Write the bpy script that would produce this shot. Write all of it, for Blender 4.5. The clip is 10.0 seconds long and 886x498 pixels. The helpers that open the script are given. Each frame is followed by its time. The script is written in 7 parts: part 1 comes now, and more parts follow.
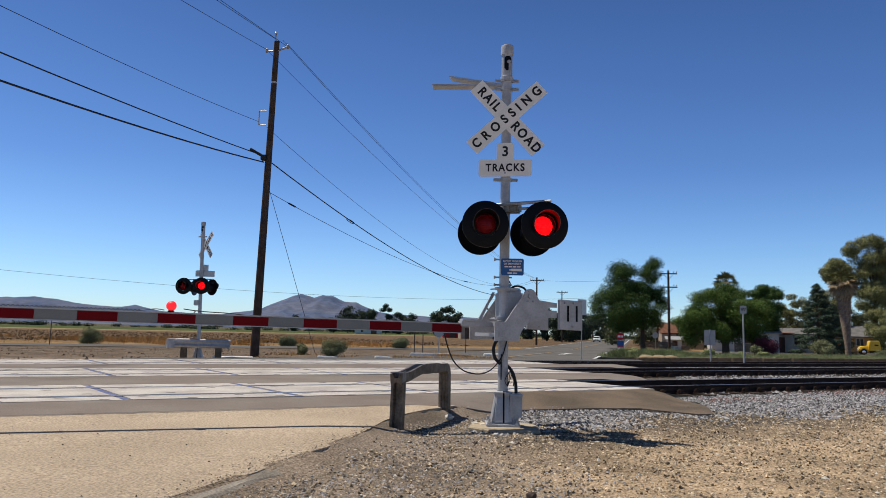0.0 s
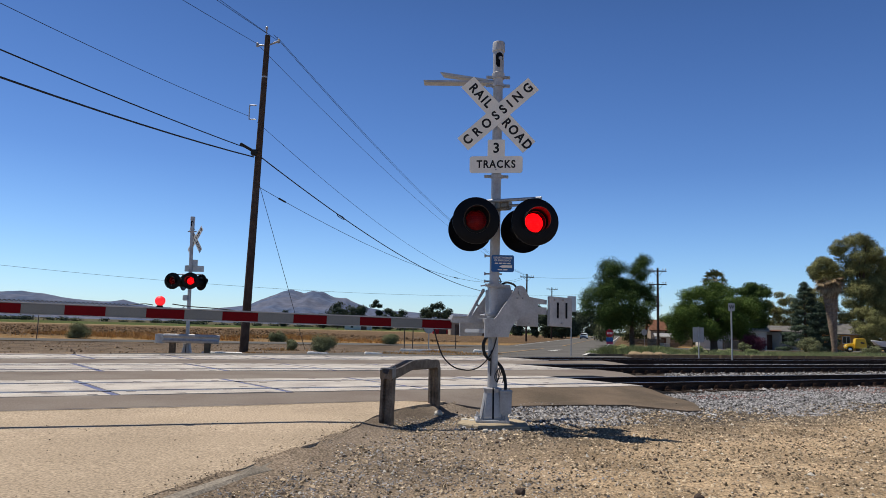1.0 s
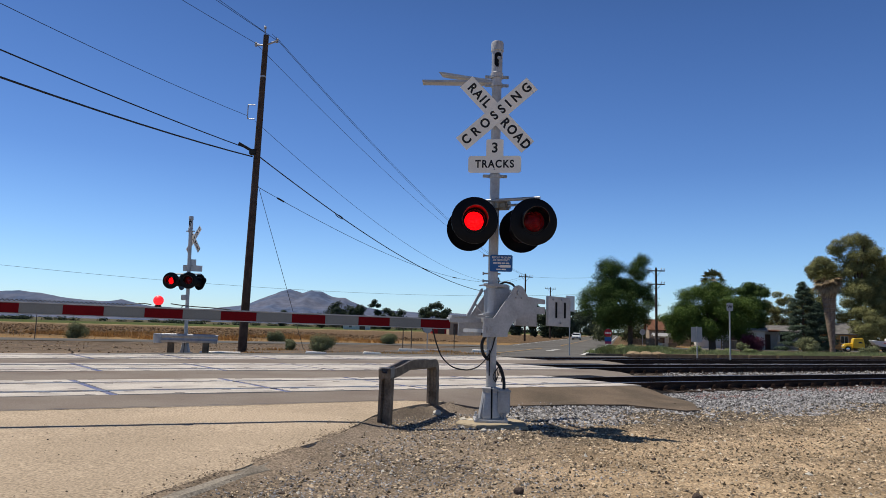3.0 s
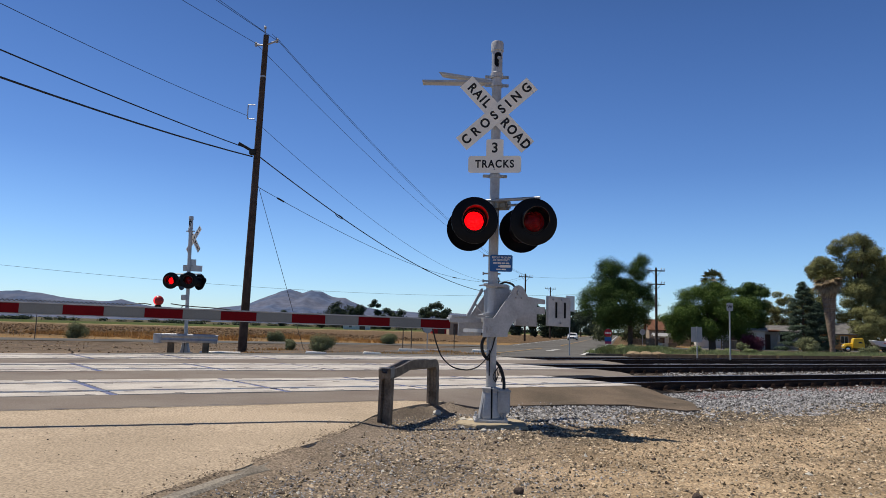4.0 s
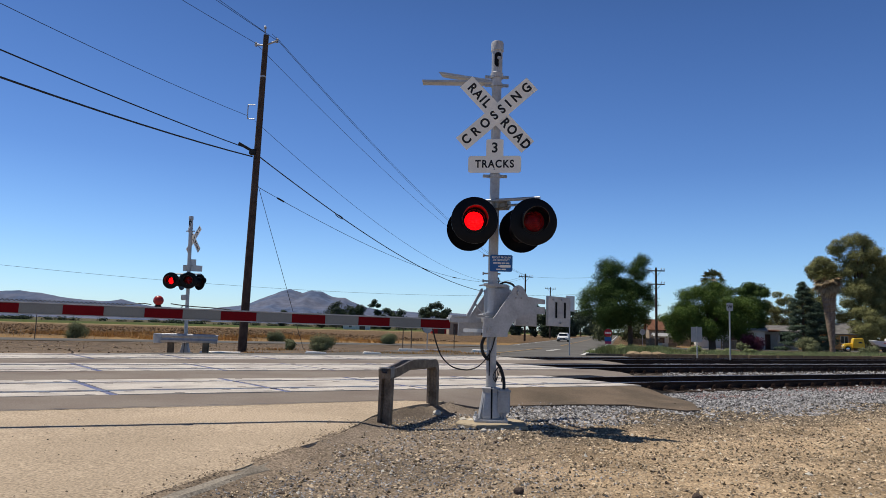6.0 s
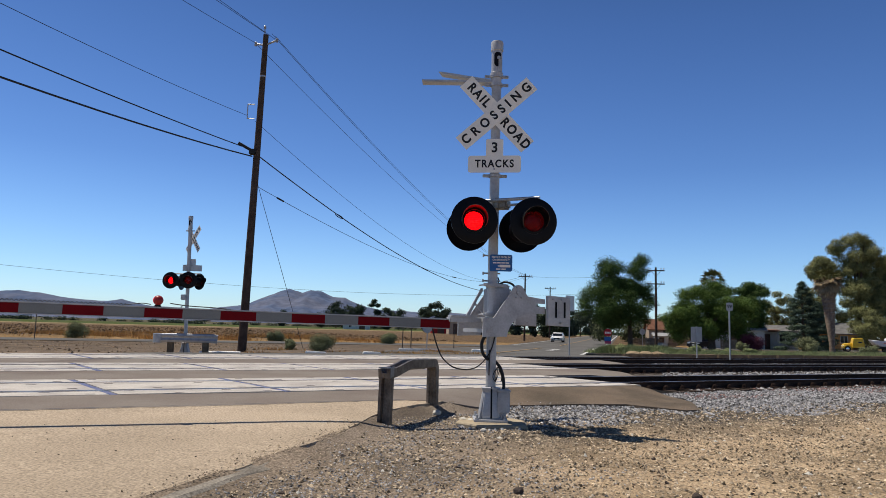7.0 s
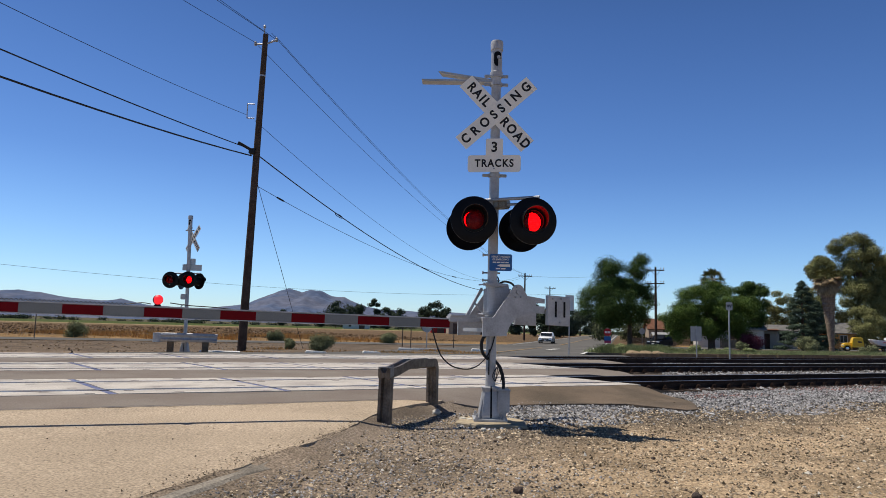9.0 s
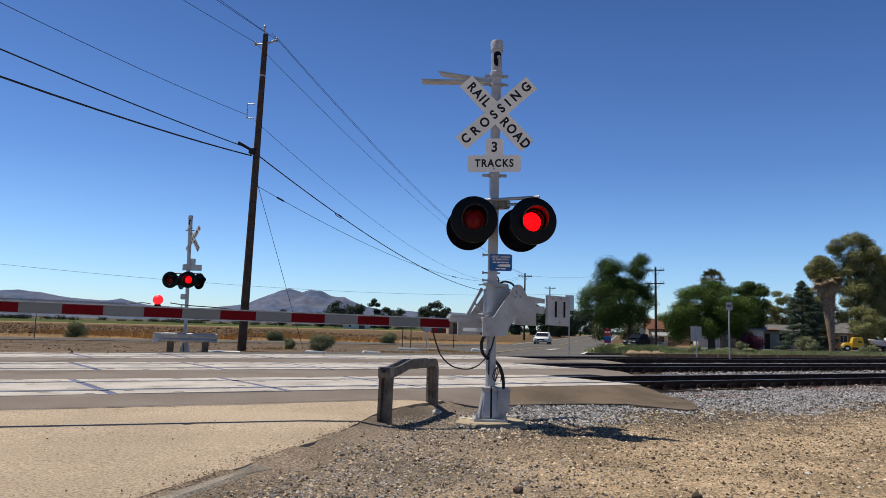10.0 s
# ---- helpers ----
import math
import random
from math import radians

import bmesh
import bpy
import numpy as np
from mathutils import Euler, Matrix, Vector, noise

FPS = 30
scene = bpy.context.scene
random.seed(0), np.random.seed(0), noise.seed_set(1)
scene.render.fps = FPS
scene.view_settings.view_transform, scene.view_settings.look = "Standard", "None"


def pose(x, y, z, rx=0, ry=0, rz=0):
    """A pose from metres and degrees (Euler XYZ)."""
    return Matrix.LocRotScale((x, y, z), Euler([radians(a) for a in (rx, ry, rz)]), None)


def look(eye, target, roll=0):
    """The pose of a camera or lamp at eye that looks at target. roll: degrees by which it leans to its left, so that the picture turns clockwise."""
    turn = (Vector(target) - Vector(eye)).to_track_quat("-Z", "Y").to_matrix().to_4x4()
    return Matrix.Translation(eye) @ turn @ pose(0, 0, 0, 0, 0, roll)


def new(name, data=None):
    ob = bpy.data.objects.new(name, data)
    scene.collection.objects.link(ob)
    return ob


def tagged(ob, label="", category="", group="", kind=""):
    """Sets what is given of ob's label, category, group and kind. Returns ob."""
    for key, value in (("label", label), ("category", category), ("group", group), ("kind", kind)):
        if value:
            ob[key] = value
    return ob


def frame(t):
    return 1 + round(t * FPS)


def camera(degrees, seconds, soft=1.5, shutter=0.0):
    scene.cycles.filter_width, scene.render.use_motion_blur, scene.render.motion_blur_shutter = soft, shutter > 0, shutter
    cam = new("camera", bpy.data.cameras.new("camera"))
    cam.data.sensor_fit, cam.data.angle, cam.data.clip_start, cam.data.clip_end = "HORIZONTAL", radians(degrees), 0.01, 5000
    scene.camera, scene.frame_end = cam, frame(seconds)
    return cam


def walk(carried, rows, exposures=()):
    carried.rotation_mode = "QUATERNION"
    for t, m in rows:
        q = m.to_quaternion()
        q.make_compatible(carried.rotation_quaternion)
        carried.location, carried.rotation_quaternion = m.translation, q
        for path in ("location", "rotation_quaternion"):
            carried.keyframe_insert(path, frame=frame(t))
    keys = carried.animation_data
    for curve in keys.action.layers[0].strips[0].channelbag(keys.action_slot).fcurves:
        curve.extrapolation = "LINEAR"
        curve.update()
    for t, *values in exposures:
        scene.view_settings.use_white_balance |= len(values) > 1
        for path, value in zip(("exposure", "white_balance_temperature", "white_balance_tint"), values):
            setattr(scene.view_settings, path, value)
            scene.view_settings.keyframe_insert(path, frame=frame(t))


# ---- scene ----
EYE = (0.0, 0.0, 1.22)
cam = camera(65.03, 10.0, soft=0.72)


def aim(yaw, pitch, roll):
    """A view from the eye: degrees to the left, upwards, and of clockwise lean of the picture."""
    y, p = radians(yaw), radians(pitch)
    t = (EYE[0] - math.sin(y) * math.cos(p), EYE[1] + math.cos(y) * math.cos(p), EYE[2] + math.sin(p))
    return look(EYE, t, roll)


# held by a hand: it settles during the first second and then stays almost still
walk(cam, [
    (0.0, aim(0.92, 6.78, 1.36)),
    (0.25, aim(0.74, 6.74, 1.46)),
    (0.5, aim(0.53, 6.64, 1.56)),
    (0.75, aim(0.34, 6.55, 1.58)),
    (1.0, aim(0.12, 6.49, 1.58)),
    (1.5, aim(0.02, 6.47, 1.59)),
    (2.5, aim(0.0, 6.47, 1.59)),
    (5.5, aim(0.0, 6.47, 1.59)),
    (7.0, aim(-0.02, 6.45, 1.59)),
    (8.0, aim(-0.04, 6.42, 1.59)),
    (10.0, aim(-0.04, 6.41, 1.59)),
])

# ---- light ----
SUN_EL, SUN_AZ = 66.0, -62.0   # degrees above the horizon, degrees clockwise from +y
world = bpy.data.worlds.new("sky")
scene.world = world
world.use_nodes = True
wt = world.node_tree
sky = wt.nodes.new("ShaderNodeTexSky")
sky.sky_type, sky.sun_disc = "NISHITA", False
sky.sun_elevation, sky.sun_rotation = radians(SUN_EL), radians(SUN_AZ)
sky.altitude, sky.air_density, sky.dust_density, sky.ozone_density = 50.0, 1.0, 0.25, 2.5
deep = wt.nodes.new("ShaderNodeMix")
deep.data_type, deep.blend_type = "RGBA", "MULTIPLY"
deep.inputs[0].default_value, deep.inputs[7].default_value = 1.0, (0.64, 0.94, 1.42, 1)   # clear dry summer air
wt.links.new(sky.outputs["Color"], deep.inputs[6])
# the milky brightening of the air towards the horizon, the same all round;
# overhead, out of view, the ramp dims the sky to deepen shadows
way = wt.nodes.new("ShaderNodeTexCoord")
height = wt.nodes.new("ShaderNodeSeparateXYZ")
haze_dim = wt.nodes.new("ShaderNodeValToRGB")
for i, (at, v) in enumerate(((0.0, (1.12, 1.0, 0.88)), (0.1, (0.9, 0.83, 0.76)), (0.22, (0.64, 0.62, 0.62)), (0.4, (0.49, 0.49, 0.5)), (0.6, (0.32, 0.31, 0.31)), (1.0, (0.07, 0.065, 0.06)))):
    e = haze_dim.color_ramp.elements[i] if i < 2 else haze_dim.color_ramp.elements.new(at)
    e.position, e.color = at, (*v, 1)
bright = wt.nodes.new("ShaderNodeMix")
bright.data_type, bright.blend_type = "RGBA", "MULTIPLY"
bright.inputs[0].default_value = 1.0
wt.links.new(way.outputs["Generated"], height.inputs[0])
wt.links.new(height.outputs["Z"], haze_dim.inputs[0])
wt.links.new(deep.outputs[2], bright.inputs[6])
wt.links.new(haze_dim.outputs[0], bright.inputs[7])
wt.links.new(bright.outputs[2], wt.nodes["Background"].inputs["Color"])
wt.nodes["Background"].inputs["Strength"].default_value = 0.128
sun_data = bpy.data.lights.new("sun", "SUN")
sun_data.energy, sun_data.angle, sun_data.color = 5.0, radians(0.5), (1.0, 0.93, 0.82)
sun = new("sun", sun_data)
sun_dir = Vector((math.sin(radians(SUN_AZ)) * math.cos(radians(SUN_EL)), math.cos(radians(SUN_AZ)) * math.cos(radians(SUN_EL)), math.sin(radians(SUN_EL))))
sun.matrix_world = look(sun_dir * 60, (0, 0, 0))
scene.view_settings.exposure = 0.0

# ---- materials ----
def material(name, colour, rough=0.8, metal=0.0, vary=0.25, scale=6.0, fine=60.0, bump=0.3, other=None, spec=None, per_object=0.0, mixlow=0.4, mixhigh=0.62):
    """A surface with two scales of variation: broad stains towards `other`, and a fine grain with relief."""
    m = bpy.data.materials.new(name)
    m.use_nodes = True
    nt = m.node_tree
    b = nt.nodes["Principled BSDF"]
    geo = nt.nodes.new("ShaderNodeNewGeometry")
    broad = nt.nodes.new("ShaderNodeTexNoise")
    broad.inputs["Scale"].default_value, broad.inputs["Detail"].default_value = scale, 5
    grain = nt.nodes.new("ShaderNodeTexNoise")
    grain.inputs["Scale"].default_value, grain.inputs["Detail"].default_value = fine, 4
    nt.links.new(geo.outputs["Position"], broad.inputs["Vector"])
    nt.links.new(geo.outputs["Position"], grain.inputs["Vector"])
    ramp = nt.nodes.new("ShaderNodeMapRange")
    ramp.inputs[1].default_value, ramp.inputs[2].default_value = mixlow, mixhigh
    nt.links.new(broad.outputs["Fac"], ramp.inputs[0])
    mix = nt.nodes.new("ShaderNodeMix")
    mix.data_type = "RGBA"
    other = other or [c * (1 - vary) for c in colour]
    mix.inputs[6].default_value = (*colour, 1)
    mix.inputs[7].default_value = (*other, 1)
    nt.links.new(ramp.outputs[0], mix.inputs[0])
    val = nt.nodes.new("ShaderNodeMapRange")
    val.inputs[1].default_value, val.inputs[2].default_value = 0.3, 0.7
    val.inputs[3].default_value, val.inputs[4].default_value = 1 - vary, 1 + vary
    nt.links.new(grain.outputs["Fac"], val.inputs[0])
    mul = nt.nodes.new("ShaderNodeMix")
    mul.data_type, mul.blend_type = "RGBA", "MULTIPLY"
    mul.inputs[0].default_value = 1
    nt.links.new(mix.outputs[2], mul.inputs[6])
    nt.links.new(val.outputs[0], mul.inputs[7])
    last = mul.outputs[2]
    if per_object:
        info = nt.nodes.new("ShaderNodeNewGeometry")
        r = nt.nodes.new("ShaderNodeMapRange")
        r.inputs[3].default_value, r.inputs[4].default_value = 1 - per_object, 1 + per_object
        nt.links.new(info.outputs["Random Per Island"], r.inputs[0])
        mm = nt.nodes.new("ShaderNodeMix")
        mm.data_type, mm.blend_type = "RGBA", "MULTIPLY"
        mm.inputs[0].default_value = 1
        nt.links.new(last, mm.inputs[6])
        nt.links.new(r.outputs[0], mm.inputs[7])
        last = mm.outputs[2]
    nt.links.new(last, b.inputs["Base Color"])
    b.inputs["Roughness"].default_value, b.inputs["Metallic"].default_value = rough, metal
    b.inputs["Specular IOR Level"].default_value = (0.06 if rough > 0.7 else 0.35) if spec is None else spec
    if bump:
        bm_ = nt.nodes.new("ShaderNodeBump")
        bm_.inputs["Strength"].default_value, bm_.inputs["Distance"].default_value = bump, 0.4 / fine
        nt.links.new(grain.outputs["Fac"], bm_.inputs["Height"])
        nt.links.new(bm_.outputs["Normal"], b.inputs["Normal"])
    return m


def leaf_material(name, colour, spread=0.3):
    m = bpy.data.materials.new(name)
    m.use_nodes = True
    nt = m.node_tree
    b = nt.nodes["Principled BSDF"]
    info = nt.nodes.new("ShaderNodeNewGeometry")
    r = nt.nodes.new("ShaderNodeMapRange")
    r.inputs[3].default_value, r.inputs[4].default_value = 1 - spread, 1 + spread
    nt.links.new(info.outputs["Random Per Island"], r.inputs[0])
    mm = nt.nodes.new("ShaderNodeMix")
    mm.data_type, mm.blend_type = "RGBA", "MULTIPLY"
    mm.inputs[0].default_value = 1
    mm.inputs[6].default_value = (*colour, 1)
    nt.links.new(r.outputs[0], mm.inputs[7])
    nt.links.new(mm.outputs[2], b.inputs["Base Color"])
    b.inputs["Roughness"].default_value = 0.75
    b.inputs["Specular IOR Level"].default_value = 0.1
    return m


def glow(name, colour, strength):
    m = bpy.data.materials.new(name)
    m.use_nodes = True
    b = m.node_tree.nodes["Principled BSDF"]
    b.inputs["Base Color"].default_value = (*colour, 1)
    b.inputs["Emission Color"].default_value = (*colour, 1)
    b.inputs["Emission Strength"].default_value = strength
    return m


def clear(name, colour, body=0.3):
    """Tinted see-through plastic or glass with a glossy skin."""
    m = bpy.data.materials.new(name)
    m.use_nodes = True
    nt = m.node_tree
    b = nt.nodes["Principled BSDF"]
    b.inputs["Base Color"].default_value = (*colour, 1)
    b.inputs["Roughness"].default_value = 0.15
    t = nt.nodes.new("ShaderNodeBsdfTransparent")
    t.inputs["Color"].default_value = (*[min(1, c * 1.6) for c in colour], 1)
    mx = nt.nodes.new("ShaderNodeMixShader")
    mx.inputs[0].default_value = body
    nt.links.new(t.outputs[0], mx.inputs[1])
    nt.links.new(b.outputs[0], mx.inputs[2])
    nt.links.new(mx.outputs[0], nt.nodes["Material Output"].inputs["Surface"])
    return m


ASPHALT_OLD = material("old_asphalt", (0.405, 0.325, 0.24), 0.9, vary=0.4, scale=0.55, fine=48, bump=1.0, other=(0.33, 0.265, 0.195))
ASPHALT = material("asphalt", (0.205, 0.178, 0.153), 0.9, vary=0.2, scale=0.6, fine=60, bump=0.4, other=(0.17, 0.14, 0.12))
ASPHALT_FAR = material("grey_asphalt", (0.13, 0.126, 0.123), 0.95, vary=0.2, scale=0.3, fine=20, bump=0.2, spec=0.0)
RAMP_ASPHALT = material("dusty_dark_asphalt", (0.15, 0.115, 0.085), 0.92, vary=0.28, scale=1.2, fine=55, bump=0.8, other=(0.1, 0.08, 0.06))
OLD_LIP = material("bleached_asphalt", (0.27, 0.24, 0.2), 0.92, vary=0.35, scale=2.0, fine=50, bump=1.0, other=(0.17, 0.15, 0.125))
CONCRETE = material("concrete_panel", (0.45, 0.415, 0.375), 0.85, vary=0.2, scale=1.6, fine=40, bump=0.2, other=(0.34, 0.31, 0.285), per_object=0.08)
FOOTING = material("concrete", (0.4, 0.33, 0.23), 0.9, vary=0.15, scale=3, fine=50)
TAR = material("tar", (0.02, 0.02, 0.022), 0.6, vary=0.2)
BLUE_PAINT = material("blue_paint", (0.1, 0.12, 0.24), 0.8, vary=0.25, scale=4, other=(0.2, 0.205, 0.26))
WHITE_LINE = material("white_road_paint", (0.6, 0.6, 0.58), 0.8, vary=0.2, scale=3, other=(0.4, 0.4, 0.38))
YELLOW_LINE = material("yellow_road_paint", (0.36, 0.24, 0.11), 0.8, vary=0.25, scale=3)
RAIL = material("rusty_rail", (0.055, 0.035, 0.027), 0.8, vary=0.3, scale=3, fine=30)
RAIL_TOP = material("polished_rail_head", (0.5, 0.47, 0.45), 0.3, metal=1.0, vary=0.1)
TIE = material("creosoted_timber", (0.06, 0.045, 0.036), 0.9, vary=0.35, scale=3, fine=40)
STONE = material("ballast_stone", (0.31, 0.3, 0.295), 0.9, vary=0.25, scale=8, fine=60, per_object=0.85)
PEBBLE = material("tan_pebble", (0.41, 0.325, 0.225), 0.9, vary=0.25, scale=8, fine=60, per_object=0.85)
DARK_STONE = material("dark_stone", (0.09, 0.07, 0.06), 0.9, vary=0.3)
ALU = material("aluminium_paint", (0.44, 0.44, 0.45), 0.45, metal=0.15, vary=0.1, scale=4, fine=40, bump=0.08, other=(0.34, 0.34, 0.35))
GALV = material("galvanised_steel", (0.42, 0.42, 0.43), 0.5, metal=0.5, vary=0.15, scale=9, fine=50, bump=0.1)
WEATHERED = material("weathered_steel", (0.085, 0.065, 0.05), 0.5, metal=0.35, vary=0.3, scale=7, fine=40, other=(0.165, 0.132, 0.105))
SIGN_WHITE = material("sign_sheeting", (0.82, 0.79, 0.73), 0.5, vary=0.05, scale=3, fine=60, bump=0.05)
SIGN_BLACK = material("sign_black", (0.012, 0.012, 0.013), 0.6, vary=0.1, bump=0)
SIGN_BACK = material("sign_aluminium", (0.5, 0.5, 0.5), 0.45, metal=0.5, vary=0.1)
BLUE_SIGN = material("blue_sign", (0.02, 0.11, 0.32), 0.5, vary=0.08)
LAMP_BLACK = material("black_enamel", (0.006, 0.006, 0.008), 0.4, vary=0.2, scale=6, bump=0.05, spec=0.12)
LAMP_EDGE = material("worn_grey_paint", (0.24, 0.23, 0.22), 0.6, vary=0.2)
BRASS = material("dull_bronze", (0.3, 0.26, 0.2), 0.5, metal=0.5, vary=0.2)
ARM_RED = material("red_sheeting", (0.15, 0.003, 0.007), 0.5, vary=0.1, scale=5, fine=60, bump=0.05, spec=0.08)
ARM_WHITE = material("white_sheeting", (0.19, 0.2, 0.2), 0.45, vary=0.06, scale=5, fine=60, bump=0.05)
RUBBER = material("black_rubber", (0.016, 0.016, 0.017), 0.6, vary=0.2)
POLE_WOOD = material("creosote_pole", (0.085, 0.06, 0.048), 0.85, vary=0.3, scale=3, fine=25, bump=0.6)
POST_WOOD = material("weathered_timber", (0.17, 0.13, 0.09), 0.9, vary=0.3, scale=5, fine=40)
LIT = glow("lit_red", (1.0, 0.03, 0.05), 3.2)
LIT_SMALL = glow("lit_red_marker", (1.0, 0.02, 0.03), 0.75)
UNLIT = material("unlit_red", (0.1, 0.005, 0.006), 0.5, vary=0.1, bump=0)
RED_LENS = clear("red_lens", (0.6, 0.03, 0.04), 0.16)
BARK = material("bark", (0.12, 0.09, 0.065), 0.95, vary=0.35, scale=6, fine=25, bump=0.8)
PALM_BARK = material("palm_bark", (0.26, 0.2, 0.15), 0.95, vary=0.35, scale=4, fine=12, bump=0.8)
LEAF_ELM = leaf_material("elm_leaf", (0.056, 0.094, 0.024), 0.6)
LEAF_PEPPER = leaf_material("pepper_leaf", (0.078, 0.125, 0.026), 0.6)
LEAF_CONIFER = leaf_material("cedar_needle", (0.062, 0.09, 0.06), 0.5)
LEAF_EUC = leaf_material("eucalyptus_leaf", (0.2, 0.2, 0.08), 0.5)
LEAF_DARK = leaf_material("far_leaf", (0.045, 0.062, 0.038))
LEAF_PURPLE = leaf_material("plum_leaf", (0.1, 0.03, 0.048))
LEAF_SAGE = leaf_material("sage_leaf", (0.17, 0.185, 0.095), 0.35)
LEAF_DRY = leaf_material("dry_stalk", (0.5, 0.265, 0.08))
LEAF_GRASS = leaf_material("grass_blade", (0.25, 0.28, 0.125))
FROND = leaf_material("palm_frond", (0.14, 0.14, 0.055))
FROND_DEAD = leaf_material("dead_frond", (0.36, 0.27, 0.16))

# ---- building blocks ----
S_DIR, N_DIR = Vector((0.885, 0.466, 0)), Vector((-0.466, 0.885, 0))   # along the rails, across them
R_DIR, R_SIDE = Vector((0.25, 0.968, 0)), Vector((0.968, -0.25, 0))    # along the street, to its right


def along(s, n, z=0.0):
    return S_DIR * s + N_DIR * n + Vector((0, 0, z))


def street(n, w, z=0.0):
    """The point at n metres across the rails and w metres to the right in the street's frame."""
    # solve N.p = n and R_SIDE.p = w
    a, b, c, d = N_DIR.x, N_DIR.y, R_SIDE.x, R_SIDE.y
    det = a * d - b * c
    return Vector(((n * d - b * w) / det, (a * w - c * n) / det, z))


def across(x, y):
    return N_DIR.x * x + N_DIR.y * y


def lerp(v, pts):
    return float(np.interp(v, [p[0] for p in pts], [p[1] for p in pts]))


GROUND = [(-500, 0), (23.4, 0), (26, -0.03), (60, -0.5), (9000, -0.5)]


def ground_z(x, y):
    return lerp(across(x, y), GROUND)


def mesh_of(name, verts, faces, mats=(), smooth=False, indices=None):
    me = bpy.data.meshes.new(name)
    me.from_pydata([tuple(v) for v in verts], [], faces)
    for m in mats:
        me.materials.append(m)
    if indices is not None:
        me.polygons.foreach_set("material_index", indices)
    if smooth:
        me.polygons.foreach_set("use_smooth", [True] * len(me.polygons))
    me.update()
    return me


def thing(name, m, label, category, group="", kind=""):
    ob = new(name)
    ob.empty_display_size = 0.2
    ob.matrix_world = Matrix.Translation(m) if isinstance(m, Vector) else m
    return tagged(ob, label, category, group, kind)


def part(name, bm, mat, parent, label="", m=None, smooth=False):
    me = bpy.data.meshes.new(name)
    bmesh.ops.recalc_face_normals(bm, faces=bm.faces)
    bm.to_mesh(me)
    bm.free()
    for mm in (mat if isinstance(mat, (list, tuple)) else [mat]):
        me.materials.append(mm)
    if smooth:
        me.polygons.foreach_set("use_smooth", [abs(p.normal.z) < 2 for p in me.polygons])
        me.set_sharp_from_angle(angle=radians(40))
    ob = new(name, me)
    if parent is not None:
        ob.parent = parent
    if m is not None:
        ob.matrix_basis = m
    return tagged(ob, label)


def box(bm, size, at=(0, 0, 0), turn=None, bevel=0.0, mat=0):
    r = bmesh.ops.create_cube(bm, size=1)
    vs = r["verts"]
    bmesh.ops.scale(bm, vec=size, verts=vs)
    if bevel:
        es = list({e for v in vs for e in v.link_edges})
        rb = bmesh.ops.bevel(bm, geom=es, offset=bevel, segments=2, affect="EDGES", clamp_overlap=True)
        vs = list({v for f in rb["faces"] for v in f.verts} | {v for v in vs if v.is_valid})
    mm = Matrix.Translation(at) @ (turn.to_4x4() if turn else Matrix())
    bmesh.ops.transform(bm, matrix=mm, verts=vs)
    for f in {f for v in vs for f in v.link_faces}:
        f.material_index = mat
    return bm


def tube(bm, a, b, r1, r2=None, seg=16, caps=True, mat=0):
    a, b = Vector(a), Vector(b)
    r2 = r1 if r2 is None else r2
    q = (b - a).to_track_quat("Z", "Y").to_matrix().to_4x4()
    rr = bmesh.ops.create_cone(bm, cap_ends=caps, segments=seg, radius1=r1, radius2=r2, depth=(b - a).length)
    bmesh.ops.transform(bm, matrix=Matrix.Translation((a + b) / 2) @ q, verts=rr["verts"])
    for f in {f for v in rr["verts"] for f in v.link_faces}:
        f.material_index = mat
    return bm


def lathe(bm, profile, seg=24, m=None, mat=0):
    """Turns (radius, height) pairs round z."""
    rings = []
    for r, z in profile:
        rings.append([bm.verts.new((r * math.cos(2 * math.pi * i / seg), r * math.sin(2 * math.pi * i / seg), z)) for i in range(seg)])
    fs = []
    for a, b in zip(rings, rings[1:]):
        for i in range(seg):
            fs.append(bm.faces.new((a[i], a[(i + 1) % seg], b[(i + 1) % seg], b[i])))
    for f in fs:
        f.material_index = mat
    if m is not None:
        bmesh.ops.transform(bm, matrix=m, verts=[v for r in rings for v in r])
    return bm


def prism(bm, outline, depth, m=None, bevel=0.0, mat=0):
    """A plate: an outline in x and z, thick along y."""
    f = [bm.verts.new((x, -depth / 2, z)) for x, z in outline]
    b = [bm.verts.new((x, depth / 2, z)) for x, z in outline]
    fs = [bm.faces.new(f), bm.faces.new(b[::-1])]
    k = len(outline)
    for i in range(k):
        fs.append(bm.faces.new((f[i], b[i], b[(i + 1) % k], f[(i + 1) % k])))
    vs = f + b
    for q in fs:
        q.material_index = mat
    if bevel:
        es = list({e for v in vs for e in v.link_edges})
        rb = bmesh.ops.bevel(bm, geom=es, offset=bevel, segments=1, affect="EDGES", clamp_overlap=True)
        vs = list({v for q in rb["faces"] for v in q.verts} | {v for v in vs if v.is_valid})
    if m is not None:
        bmesh.ops.transform(bm, matrix=m, verts=vs)
    return bm


